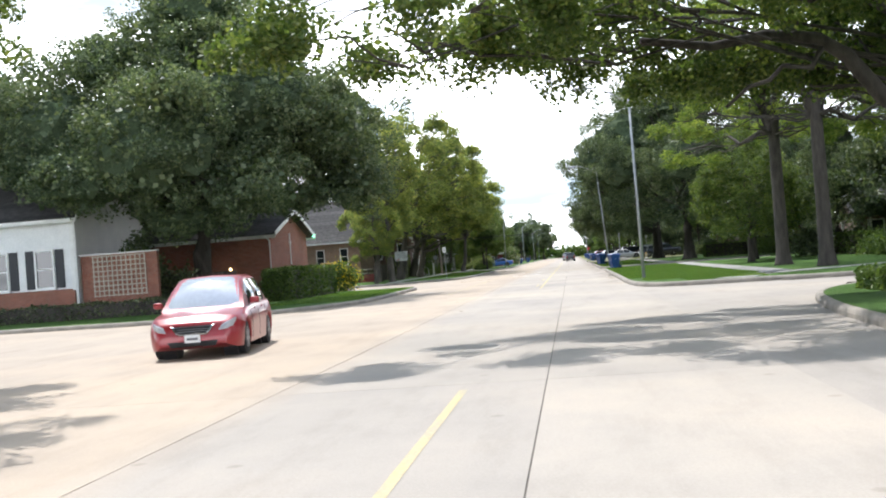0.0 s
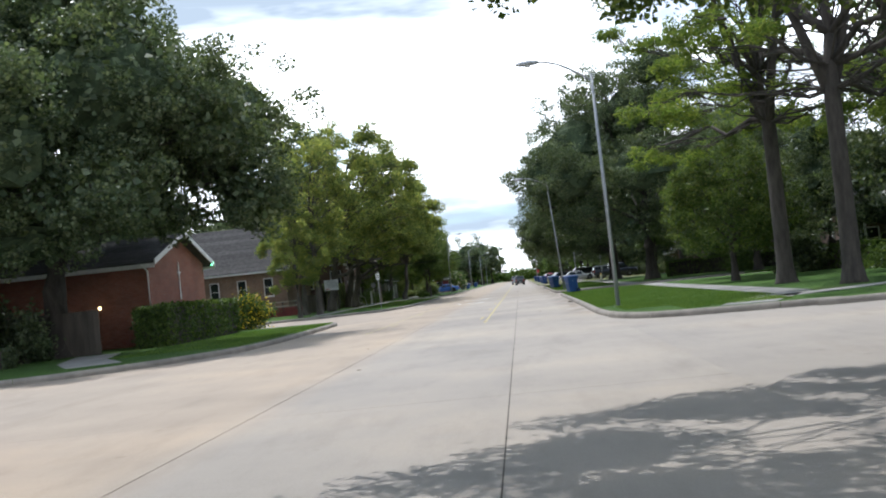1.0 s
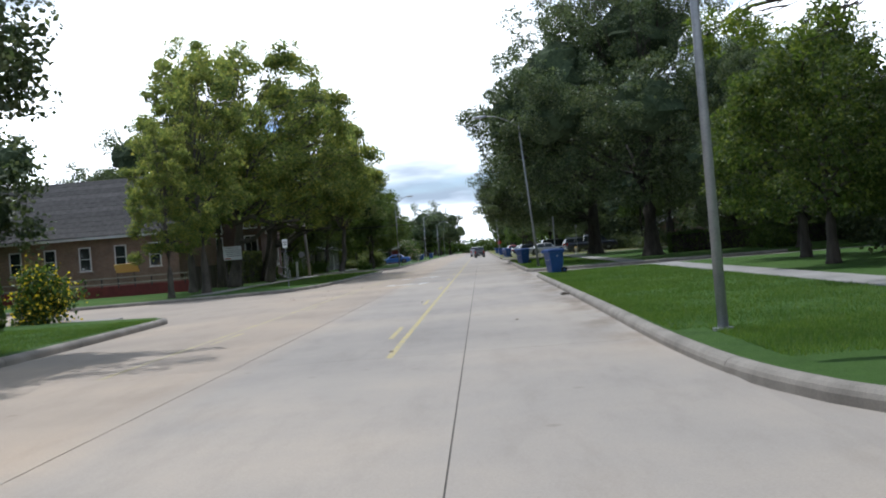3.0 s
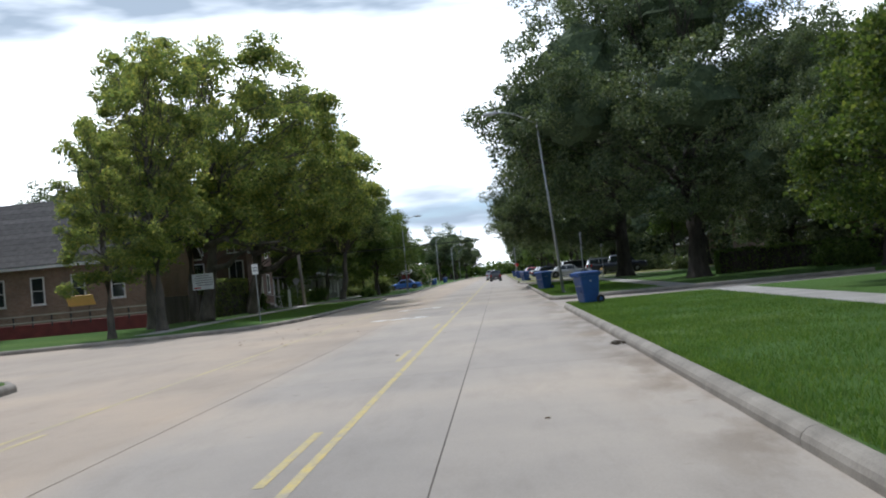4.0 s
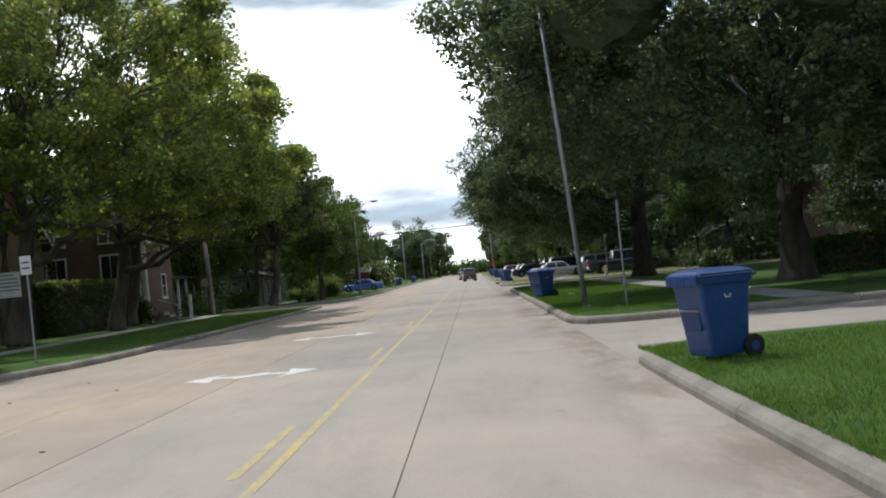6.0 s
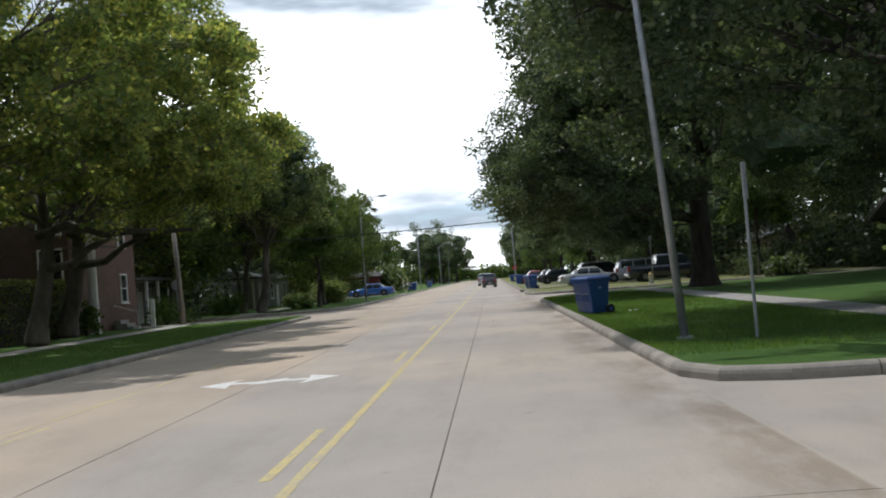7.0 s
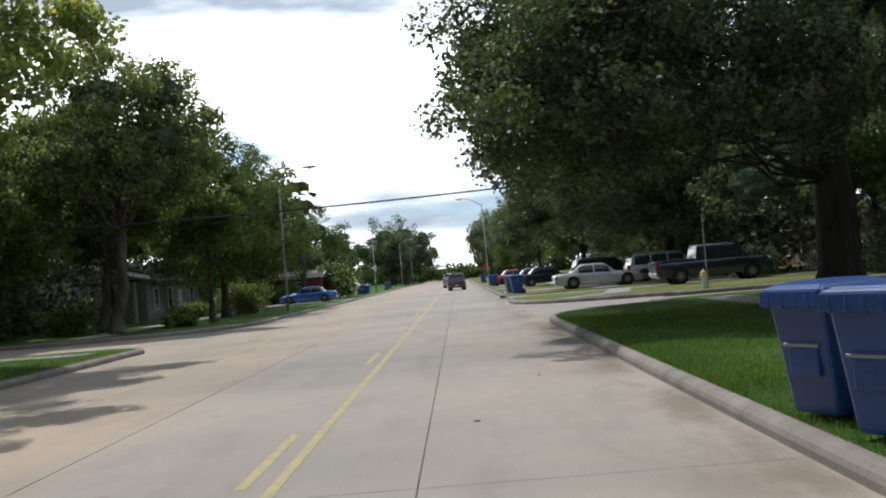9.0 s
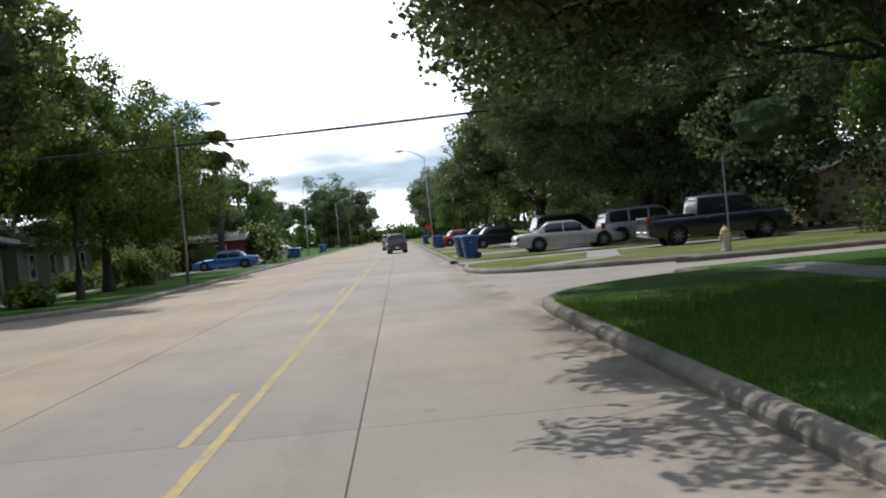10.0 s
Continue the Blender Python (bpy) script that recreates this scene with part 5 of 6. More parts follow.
garden_wall = tagged(mesh_object("garden_wall", a_box((-22.85, 48.9, 1.65), (3.9, 0.22, 3.1)), BRICK), "red brick garden wall beside the white house", "wall", kind="structure")
coping = tagged(mesh_object("wall_coping", a_box((-22.85, 48.9, 3.24), (4.0, 0.3, 0.07), 0.01), WHITE_TRIM), "pale coping on the garden wall", "wall", kind="structure")
trellis = thing("trellis", "pale wooden lattice trellis against the brick wall", "trellis")
for k in range(12):
    part("lath", a_box((-24.15 + 0.24 * k, 48.74, 2.15), (0.05, 0.025, 2.0)), CREAM_WALL, trellis)
for k in range(9):
    part("cross_lath", a_box((-22.83, 48.71, 1.2 + 0.24 * k), (2.75, 0.025, 0.05)), CREAM_WALL, trellis)

# tan brick hall behind the sycamores
hall, hall_wall = gable_house("parish_hall", "tan brick hall with white sash windows and a dark roof", -62, -23.8, 112.5, 124, 5.0, 4.4, "x", TAN_BRICK, over=0.5, category="hall", courses=True)
for x in (-25.6, -28.25, -31.0, -33.7, -36.4, -39.1):
    window(hall_wall, (x, 112.5), (1, 0), (0, -1), 0.85, 1.75, 2.2, panes=(1, 2))
board = thing("propped_board", "orange sheet of board propped beside the ramp", "board")
part("sheet", a_box((0, 0, 0), (1.7, 0.04, 0.75), 0.005, pose(-26.2, 107.6, 2.15, 35, 0, 0)), ORANGE_BOARD, board)
for x in (-26.9, -25.7):
    part("prop", a_tube([(x, 107.7, LAWN), (x, 107.6, 1.85)], 0.03, 6), DARK_WOOD, board)
ramp_rail = thing("ramp_railing", "maroon timber ramp with low railings beside the hall", "railing")
part("deck", a_box((-28.5, 108.2, 0.55), (14, 1.6, 0.8)), MAROON, ramp_rail)
for k in range(12):
    part("post", a_box((-35.2 + 1.2 * k, 107.4, 1.15), (0.08, 0.08, 0.75)), DARK_TRIM, ramp_rail)
for z in (1.1, 1.5):
    part("rail", a_box((-28.5, 107.33, z), (14, 0.05, 0.07)), CREAM_WALL, ramp_rail)

# notice board: its words cannot be made out
sign = thing("notice_board", "white notice board with rows of grey lettering", "sign")
part("panel", a_box((-18.4, 107.1, 2.58), (1.3, 0.06, 0.96), 0.01), plain("weathered_white_panel", (0.50, 0.51, 0.52), 0.6), sign)
for x in (-18.9, -17.9):
    part("post", a_box((x, 107.16, 1.15), (0.09, 0.06, 2.1)), DARK_WOOD, sign)
for k, w in enumerate((0.8, 1.05, 1.0, 1.1, 0.95)):
    part("text_bar", a_box((-18.4 + 0.03 * k, 107.064, 2.94 - 0.14 * k), (w, 0.012, 0.045)), BAR_GREY, sign, "row of grey lettering")
part("text_bar", a_box((-18.75, 107.064, 2.22), (0.4, 0.012, 0.09)), plain("sign_red_bar", (0.35, 0.06, 0.05), 0.6), sign, "short red bar of lettering")
# brick hedge line and fence behind the verge
fence = thing("board_fence", "dark weathered board fence behind the verge", "fence")
for k in range(26):
    part("board", a_box((-21.5, 108.4 + 0.36 * k, 1.0), (0.04, 0.34, 1.75)), DARK_WOOD, fence)
for k in range(4):
    part("post", a_box((-21.58, 108.5 + 3.0 * k, 1.0), (0.09, 0.1, 1.8)), DARK_WOOD, fence)

# houses half hidden by trees, left and right
L_HOUSES = [(-36, -23.5, 139.5, 150, GREY_WALL), (-36, -21.6, 172, 186, GREY_WALL), (-40, -26, 196, 209, GREY_WALL), (-36, -22.5, 232, 243, CREAM_WALL), (-36, -22, 262, 275, GREY_WALL)]
for x0, x1, y0, y1, mat in L_HOUSES:
    h, w = gable_house("house", "single-storey house with a dark shingle roof behind trees", x0, x1, y0, y1, 3.0, 1.9, "y", mat)
    for yy in (y0 + 2.2, y0 + 5.6, y1 - 2.4):
        window(w, (x1, yy), (0, 1), (1, 0), 1.0, 1.4, 0.95)
    part("door", a_box((x1 + 0.03, (y0 + y1) / 2 + 1.2, 1.15), (0.06, 0.95, 2.05), 0.01), WHITE_TRIM, h)
# the brick's dark tone takes in the deep shade under the sycamores
manse, manse_wall = gable_house("brick_house", "dark brick house, deep shade put into its walls, with a white arched window behind the verge", -34, -20.8, 128.5, 137.6, 7.2, 2.2, "x", DARK_SHADED_BRICK, over=0.4)
for y in (131.2, 135.6):
    window(manse_wall, (-20.8, y), (0, 1), (1, 0), 0.9, 1.6, 4.6, panes=(1, 2))
    window(manse_wall, (-20.8, y), (0, 1), (1, 0), 0.9, 1.5, 1.6, panes=(1, 2))
for x in (-21.7, -24.9, -28.1):
    window(manse_wall, (x, 128.5), (1, 0), (0, -1), 1.15, 1.75, 2.6, panes=(2, 1))
    # pointed tracery over the sash
    lancet = part("arched_window", a_box((x, 128.47, 5.05), (1.3, 0.07, 0.1)), WHITE_TRIM, manse, "white interlaced pointed tracery")
    for p, q in ((-0.6, 0.0), (0.0, 0.6), (-0.6, 0.6)):
        wide, rise = q - p, 1.1 if q - p < 1 else 1.45
        for s in (-1, 1):
            rib = [(x + (p + q) / 2 + s * wide / 2 * math.cos(k * math.pi / 10), 128.45, 5.1 + rise * math.sin(k * math.pi / 10)) for k in range(6)]
            part("tracery_rib", a_tube(rib, 0.035, 6), WHITE_TRIM, lancet)
entry = thing("porch", "white porch column and rail by the brick house", "porch")
part("column", a_tube([(-20.0, 129.3, 0.1), (-20.0, 129.3, 0.25), (-20.0, 129.3, 0.27), (-20.0, 129.3, 4.9)], [0.27, 0.27, 0.2, 0.17], 14), WHITE_TRIM, entry, smooth=30)
part("porch_roof", a_box((-20.2, 130.4, 5.0), (1.15, 3.0, 0.22), 0.02), WHITE_TRIM, entry)
stair_rail = thing("stair_railing", "thin white handrail beside garden steps", "railing")
part("rail", a_tube([(-20.5, 133.2, 1.45), (-19.3, 133.2, 1.05), (-19.2, 133.2, 0.15)], 0.03, 6), WHITE_TRIM, stair_rail)
for k in range(3):
    part("step", a_box((-19.75 - 0.34 * k, 134.0, 0.2 + 0.09 * k), (0.34, 1.3, 0.18 + 0.18 * k)), WALKWAY, stair_rail)
R_HOUSES = [(26.5, 40, 56, 72, BRICK), (28, 41, 97, 113, BRICK), (28, 40, 151, 166, GREY_WALL), (23.5, 35, 174, 188, TAN_BRICK), (22.5, 33, 194, 208, GREY_WALL), (21, 33, 214, 228, TAN_BRICK), (18, 30, 240, 254, CREAM_WALL)]
for x0, x1, y0, y1, mat in R_HOUSES:
    h, w = gable_house("house", "single-storey house with a dark shingle roof under oaks", x0, x1, y0, y1, 3.0, 2.0, "y", mat)
    for yy in (y0 + 2.4, y0 + 6.2, y1 - 2.6):
        window(w, (x0, yy), (0, 1), (-1, 0), 1.1, 1.4, 0.95)
    part("door", a_box((x0 - 0.03, (y0 + y1) / 2 + 1.4, 1.15), (0.06, 0.95, 2.05), 0.01), DARK_WOOD, h)
low_house, low_wall = gable_house("house", "low dark brick house with a grey shingle roof under oaks", 18.6, 31, 118.5, 131, 3.0, 2.3, "x", DARK_SHADED_BRICK, GREY_SHINGLE, over=0.6, courses=True, trim=DARK_WOOD)
for x in (20.2, 22.8, 26.8):
    window(low_wall, (x, 118.5), (1, 0), (0, -1), 1.3, 1.3, 1.0, panes=(2, 1))
part("door", a_box((24.6, 118.47, 1.15), (0.95, 0.06, 2.05), 0.01), DARK_WOOD, low_house)
# walls and trim coloured dark to stand for the shade below the trees
porch_house, porch_wall = gable_house("house", "brick house with white porch posts behind pines, walls and trim darkened for shade", 19.6, 31, 78.4, 84.2, 3.0, 2.0, "x", DARK_SHADED_BRICK, over=0.4, trim=DARK_WOOD)
for x in (21.0, 24.8):
    window(porch_wall, (x, 78.4), (1, 0), (0, -1), 1.1, 1.4, 0.95)
front_porch = thing("porch", "white posts and rail of a shaded front porch", "porch")
for k in range(5):
    part("post", a_box((18.2 + 1.9 * k, 76.4, 1.4), (0.14, 0.14, 2.6), 0.01), WHITE_TRIM, front_porch)
part("porch_roof", a_box((22.2, 77.2, 2.78), (8.4, 2.0, 0.16)), SHINGLE, front_porch)
part("rail", a_box((22.2, 76.4, 1.0), (7.4, 0.06, 0.07)), WHITE_TRIM, front_porch)
for k in range(22):
    part("baluster", a_box((18.7 + 0.33 * k, 76.4, 0.6), (0.04, 0.04, 0.76)), WHITE_TRIM, front_porch)
shed, shed_wall = gable_house("red_outbuilding", "low maroon painted outbuilding behind a parked car", -23, -14.4, 206, 212.5, 2.6, 0.5, "x", MAROON, over=0.3, category="outbuilding")
window(shed_wall, (-16.4, 206), (1, 0), (0, -1), 1.0, 0.9, 1.2)
side_porch = thing("porch", "cream porch columns before a shaded grey house", "porch")
for k in range(4):
    part("column", a_tube([(-21.4 - 1.0 * k, 168.8, 0.1), (-21.4 - 1.0 * k, 168.8, 2.75)], [0.17, 0.14], 12), CREAM_WALL, side_porch, smooth=30)
part("porch_roof", a_box((-23.0, 170.0, 2.85), (4.6, 3.2, 0.16), 0.02), SHINGLE, side_porch)
porch = thing("porch", "white porch posts in front of a shaded house", "porch")
for k in range(5):
    part("post", a_box((-21.8, 140.2 + 2.2 * k, 1.45), (0.16, 0.16, 2.7), 0.01), WHITE_TRIM, porch)
part("porch_roof", a_box((-22.6, 144.6, 2.9), (2.4, 10.2, 0.16)), SHINGLE, porch)


# ---------- hedges and shrubs ----------
def hedge(name, label, x0, x1, y0, y1, h, seed, leaf=SHRUB_LEAF, n=5200, z=LAWN):
    rng = np.random.default_rng(seed)
    root = thing(name, label, "hedge")
    ext = np.array([x1 - x0, y1 - y0, h])
    P = rng.uniform(0, 1, (n, 3))
    ax = rng.integers(0, 5, n)
    e = rng.normal(0.0, 0.035, n)
    for k, (i, v) in enumerate(((0, 0), (0, 1), (1, 0), (1, 1), (2, 1))):
        P[ax == k, i] = v
    P = P * ext + e[:, None] * np.array([1, 1, 1.4]) + np.array([x0, y0, z])
    P += np.sin(P[:, [1, 2, 0]] * 2.3) * 0.05
    leaf_mesh("foliage", P, 0.13, seed, leaf, 0.45, parent=root)
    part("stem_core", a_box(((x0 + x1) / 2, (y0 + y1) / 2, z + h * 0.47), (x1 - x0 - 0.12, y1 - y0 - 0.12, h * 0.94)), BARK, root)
    return root


def shrub(name, label, x, y, r, h, seed, leaf=SHRUB_LEAF, n=2600, size=0.13, bloom=None, z=LAWN):
    rng = np.random.default_rng(seed)
    root = thing(name, label, "shrub", pose(x, y, z))
    c = rng.normal(size=(26, 3))
    c /= np.linalg.norm(c, axis=1)[:, None]
    c[:, 2] = np.abs(c[:, 2])
    c = c * rng.uniform(0.45, 0.95, (26, 1)) * np.array([r, r, h * 0.85]) + np.array([0, 0, h * 0.12])
    idx = rng.integers(0, 26, n)
    g = rng.normal(size=(n, 3)) * r * 0.2
    P = c[idx] + g
    P[:, 2] = np.maximum(P[:, 2], 0.03)
    leaf_mesh("foliage", P, size, seed, leaf, parent=root)
    if bloom:
        k = rng.choice(n, n // 5, replace=False)
        Q = P[k] + (P[k] - np.array([0, 0, h * 0.4])) * 0.1
        leaf_mesh("blossom", Q, size * 0.8, seed + 1, bloom, 0.5, parent=root)
    bm = bmesh.new()
    for k in range(7):
        tube(bm, bent((0, 0, -0.05), c[k] * 0.8, seed + k, 0.05, 3), [0.03, 0.025, 0.02, 0.012], 5, False)
    part("stem_core", bm, BARK, root)
    return root


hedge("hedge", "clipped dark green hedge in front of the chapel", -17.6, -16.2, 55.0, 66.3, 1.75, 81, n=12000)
shrub("flowering_shrub", "green shrub covered in yellow blossom", -16.4, 70.2, 1.15, 1.9, 82, bloom=YELLOW_FLOWER, n=4200)
hedge("hedge", "low clipped hedge on the shaded corner", 6.2, 12.5, 23.8, 27.2, 0.42, 83, n=12000)
shrub("grass_clump", "tuft of long grass at the kerb corner", -16.3, 23.6, 0.9, 0.7, 84, n=2500)
for k, (x, y, r, h) in enumerate(((17.5, 99, 1.1, 1.2), (17.5, 103, 1.3, 1.3), (16.8, 60, 1.3, 1.4), (17, 64, 1.2, 1.2))):
    shrub("shrub", "rounded dark green shrub by a house", x, y, r, h, 90 + k, n=1800)
for k, (x, y, r, h) in enumerate(((-19.5, 152.5, 1.3, 1.4), (-14.2, 152.2, 0.8, 0.9), (-22.6, 127.6, 0.7, 1.4), (-19.8, 139.5, 1.5, 1.3), (-18.5, 205, 2.0, 2.4), (-16.5, 228, 2.2, 2.6), (-15.5, 244, 2.4, 2.6))):
    shrub("shrub", "loose green shrub in a front garden", x, y, r, h, 100 + k, n=2200)
shrub("crape_myrtle", "crape myrtle with pale blossom by a red house", -13.4, 208.5, 2.3, 4.4, 120, bloom=PALE_FLOWER, n=4200, size=0.24)
for k, (x, y, r, h) in enumerate(((22, 73, 1.8, 2.2), (22, 96, 1.9, 2.2), (24, 101, 2, 2.6), (24.5, 60, 2, 2.4), (23.5, 134, 2, 2.2), (16.5, 141.5, 1.2, 1.0), (18.6, 115.6, 1.8, 3.6), (21.6, 115.8, 1.8, 3.2), (15.6, 73.8, 1.5, 1.9), (18.8, 74.6, 1.4, 1.6))):
    shrub("shrub", "overgrown dark shrub under the oaks", x, y, r, h, 150 + k, leaf=OAK_LEAF, n=2600, size=0.2)
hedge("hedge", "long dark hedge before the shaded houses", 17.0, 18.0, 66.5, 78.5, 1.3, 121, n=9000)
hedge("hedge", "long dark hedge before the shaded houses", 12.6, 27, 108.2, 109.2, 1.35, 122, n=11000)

for k, (x, y, r, h) in enumerate([(-15.0, 169, 1.5, 2.2), (-18.2, 170.8, 1.0, 1.1), (-16.2, 180.5, 1.9, 2.8), (-17.4, 203, 1.6, 2.4)]):
    shrub("shrub", "large dark green shrub under the verge trees", x, y, r, h, 180 + k, leaf=HAZED_LEAF, n=3600, size=0.15)
for k, (x, y, r, h) in enumerate([(15.4, 160.5, 1.3, 1.8), (16.0, 166.0, 1.5, 2.0), (17.2, 151.5, 1.6, 2.0), (18.4, 148.5, 1.6, 2.4)]):
    shrub("shrub", "dark shrub below the oaks", x, y, r, h, 200 + k, leaf=OAK_LEAF, n=2600, size=0.14)

hedge("hedge", "low dark planting along the foot of the house", -34, -19.6, 47.4, 48.3, 0.7, 230, leaf=OAK_LEAF, n=6000)
for k, (x, y, r, h) in enumerate([(-22.9, 51.0, 1.3, 4.6), (-23.2, 53.0, 1.4, 5.2), (-21.0, 51.6, 1.2, 2.6), (-17.6, 57.4, 0.9, 1.3)]):
    shrub("shrub", "tall dark shrub in the shaded garden", x, y, r, h, 240 + k, leaf=OAK_LEAF, n=3000, size=0.15)

hedge("hedge", "dark clipped hedge before the brick house", -21.8, -20.6, 117.5, 127.6, 2.6, 250, leaf=HAZED_LEAF, n=9000)
shrub("shrub", "bright green shrub at the end of the hedge", -19.9, 127.9, 0.7, 1.7, 251, n=1500)
walkway("garden_path", [(-20.0, 134.0), (-16.0, 133.4), (-11.6, 132.6)], 1.2, "pale concrete path from the steps to the kerb")


# ---------- vehicles ----------
def car(name, label, paint, kind="sedan", L=4.6, W=1.78, H=1.46, category="car", cab=(0.17, 0.31, 0.55, 0.70)):
    """A parked vehicle; x points ahead, z up from the ground."""
    root = thing(name, label, category)
    hw, hl = W / 2, L / 2
    tall = kind in ("suv", "van", "pickup")
    zb = 0.34 if kind == "pickup" else 0.26 if tall else 0.2
    belt = H * (0.60 if tall else 0.63)
    hood = belt - (0.02 if tall else 0.05)
    r = 0.37 if tall else 0.315 * W / 1.78
    # side profile: (x, height of the upper edge); glass: foot of the rear window, foot of the windscreen, both ends of the roof
    if kind == "sedan":
        nose_up = 0.03
        line = [(-hl, belt - 0.22), (-hl + 0.06, belt - 0.06), (-hl + 0.2, belt + 0.0), (-hl + 0.8, belt + 0.04), (0.0, belt), (hl - 1.3, hood), (hl - 0.75, hood - 0.08), (hl - 0.35, hood - 0.18 + nose_up), (hl - 0.1, hood - 0.31 + nose_up), (hl, hood - 0.46)]
        glass = (-hl + cab[0] * L, -hl + cab[3] * L, -hl + cab[1] * L, -hl + cab[2] * L)
    elif kind == "pickup":
        line = [(-hl, belt - 0.05), (-hl + 0.05, belt), (-0.4, belt), (hl - 1.5, belt + 0.02), (hl - 0.6, belt - 0.03), (hl - 0.12, belt - 0.1), (hl, belt - 0.3)]
        glass = (-0.98, hl - 1.2, -0.84, hl - 1.95)
    else:
        line = [(-hl, belt - 0.12), (-hl + 0.06, belt), (-0.3, belt), (hl - 1.2, hood), (hl - 0.6, hood - 0.06), (hl - 0.2, hood - 0.17), (hl - 0.05, hood - 0.28), (hl, hood - 0.42)]
        glass = (-hl + 0.12, hl - 0.9, -hl + 0.42, hl - 1.75)
    ax = (-hl * 0.60, hl * 0.62)

    def upper(x):
        for (x0, z0), (x1, z1) in zip(line, line[1:]):
            if x <= x1:
                k = (x - x0) / (x1 - x0)
                return z0 + (z1 - z0) * k
        return line[-1][1]

    def plan(x):
        """Half width, rounded in plan towards nose and tail."""
        k = abs(x) / hl
        soft = 0.16 if kind == "pickup" and x < 0 else 0.30 if not tall else 0.24
        return hw * (1 - soft * max(0.0, (k - 0.72) / 0.28) ** 2.6)

    def sill(x):
        """Lower edge of the flank: it rises over the wheels and under the bumpers."""
        z = zb + 0.10 * max(0.0, (abs(x) / hl - 0.86) / 0.14) ** 2
        for a in ax:
            if abs(x - a) < r + 0.06:
                z = max(z, r + math.sqrt((r + 0.06) ** 2 - (x - a) ** 2))
        return z
    stations = sorted({-hl + L * k / 56 for k in range(57)} | {a + s * (r + 0.06) * math.cos(k * math.pi / 12) for a in ax for s in (-1, 1) for k in range(7)} | {x for x, z in line})
    bm = bmesh.new()
    rings = []
    for x in stations:
        w, zt, zl = plan(x), upper(x), sill(x)
        h = zt - zb
        half = [(w * 0.80, zl + 0.0), (w * 0.955, zl), (w * 0.985, max(zl + 0.02, zb + 0.22 * h)), (w, max(zl + 0.04, zb + 0.50 * h)), (w * 0.985, max(zl + 0.055, zb + 0.70 * h)), (w * 0.955, max(zl + 0.065, zb + 0.86 * h)), (w * 0.90, max(zl + 0.075, zb + 0.96 * h)), (w * 0.80, max(zl + 0.08, zt)), (w * 0.42, max(zl + 0.09, zt + 0.022))]
        rings.append([(x, y, z) for y, z in half] + [(x, 0, max(zl + 0.09, zt + 0.03))] + [(x, -y, z) for y, z in reversed(half)])
    loft(bm, rings)
    body = part("body", bm, paint, root, smooth=40)
    part("underside", a_box((0, 0, zb + 0.12), (L * 0.9, W * 0.70, 0.2)), DARK_TRIM, root)
    # cabin: a rounded greenhouse with panes let into it
    xa, xb, xc, xd = glass
    wb, wt = hw * 0.9, hw * (0.80 if tall else 0.72)
    z0, full = belt - 0.10, H - belt + 0.10

    def surface(u, v):
        """u from the tail to the nose, v from one belt line over the roof to the other."""
        x = xa + (xb - xa) * u
        if x < xc:
            h = full * (1 - (1 - (x - xa) / (xc - xa)) ** 1.5)
        elif x > xd:
            h = full * (1 - (1 - (xb - x) / (xb - xd)) ** 1.4)
        else:
            h = full
        mid = (x - (xc + xd) / 2) / (xd - xc)
        h = max(0.015, h * (1 - 0.05 * mid * mid))
        top = wb - (wb - wt) * h / full
        side = [(0.0, wb, 0.0), (0.13, wb * 0.985 if h < full * 0.5 else wb * 0.96, 0.48), (0.27, top, 0.90), (0.33, top * 0.86, 0.985), (0.5, 0.0, 1.03)]
        w, s = (v, 1) if v <= 0.5 else (1 - v, -1)
        for (v0, y0, h0), (v1, y1, h1) in zip(side, side[1:]):
            if w <= v1:
                k = (w - v0) / (v1 - v0)
                return Vector((x, s * (y0 + (y1 - y0) * k), z0 + h * (h0 + (h1 - h0) * k)))
        return Vector((x, 0, z0 + h))
    VS = [0.0, 0.13, 0.24, 0.27, 0.30, 0.33, 0.41, 0.5, 0.59, 0.67, 0.70, 0.73, 0.76, 0.87, 1.0]
    bm = bmesh.new()
    loft(bm, [[surface(k / 22, v) for v in VS] for k in range(23)])
    cabin = part("cabin", bm, paint, root, smooth=50)

    def pane(pname, u0, u1, v0, v1):
        bm = bmesh.new()
        centre = Vector(((xc + xd) / 2, 0, z0 + full * 0.4))
        rows = []
        nu, nv = 7, 6
        for i in range(nu + 1):
            row = []
            for j in range(nv + 1):
                u, v = u0 + (u1 - u0) * i / nu, v0 + (v1 - v0) * j / nv
                p = surface(u, v)
                n = (surface(min(1, u + 0.01), v) - surface(max(0, u - 0.01), v)).cross(surface(u, min(1, v + 0.01)) - surface(u, max(0, v - 0.01)))
                n = n.normalized() if n.length > 1e-9 else Vector((0, 0, 1))
                if n.dot(p - centre) < 0:
                    n = -n
                edge = i in (0, nu) or j in (0, nv)
                row.append(bm.verts.new(p + n * (0.002 if edge else 0.012)))
            rows.append(row)
        for i in range(nu):
            for j in range(nv):
                bm.faces.new((rows[i][j], rows[i + 1][j], rows[i + 1][j + 1], rows[i][j + 1]))
        bmesh.ops.recalc_face_normals(bm, faces=bm.faces)
        part(pname, bm, GLARE_GLASS if pname == "windscreen" else GLASS, cabin, smooth=True)
    uc, ud = (xc - xa) / (xb - xa), (xd - xa) / (xb - xa)
    pane("windscreen", ud + (1 - ud) * 0.1, 0.985, 0.315, 0.685)
    pane("rear_window", 0.03, uc * 0.88, 0.315, 0.685)
    n = 3 if kind in ("suv", "van") else 2
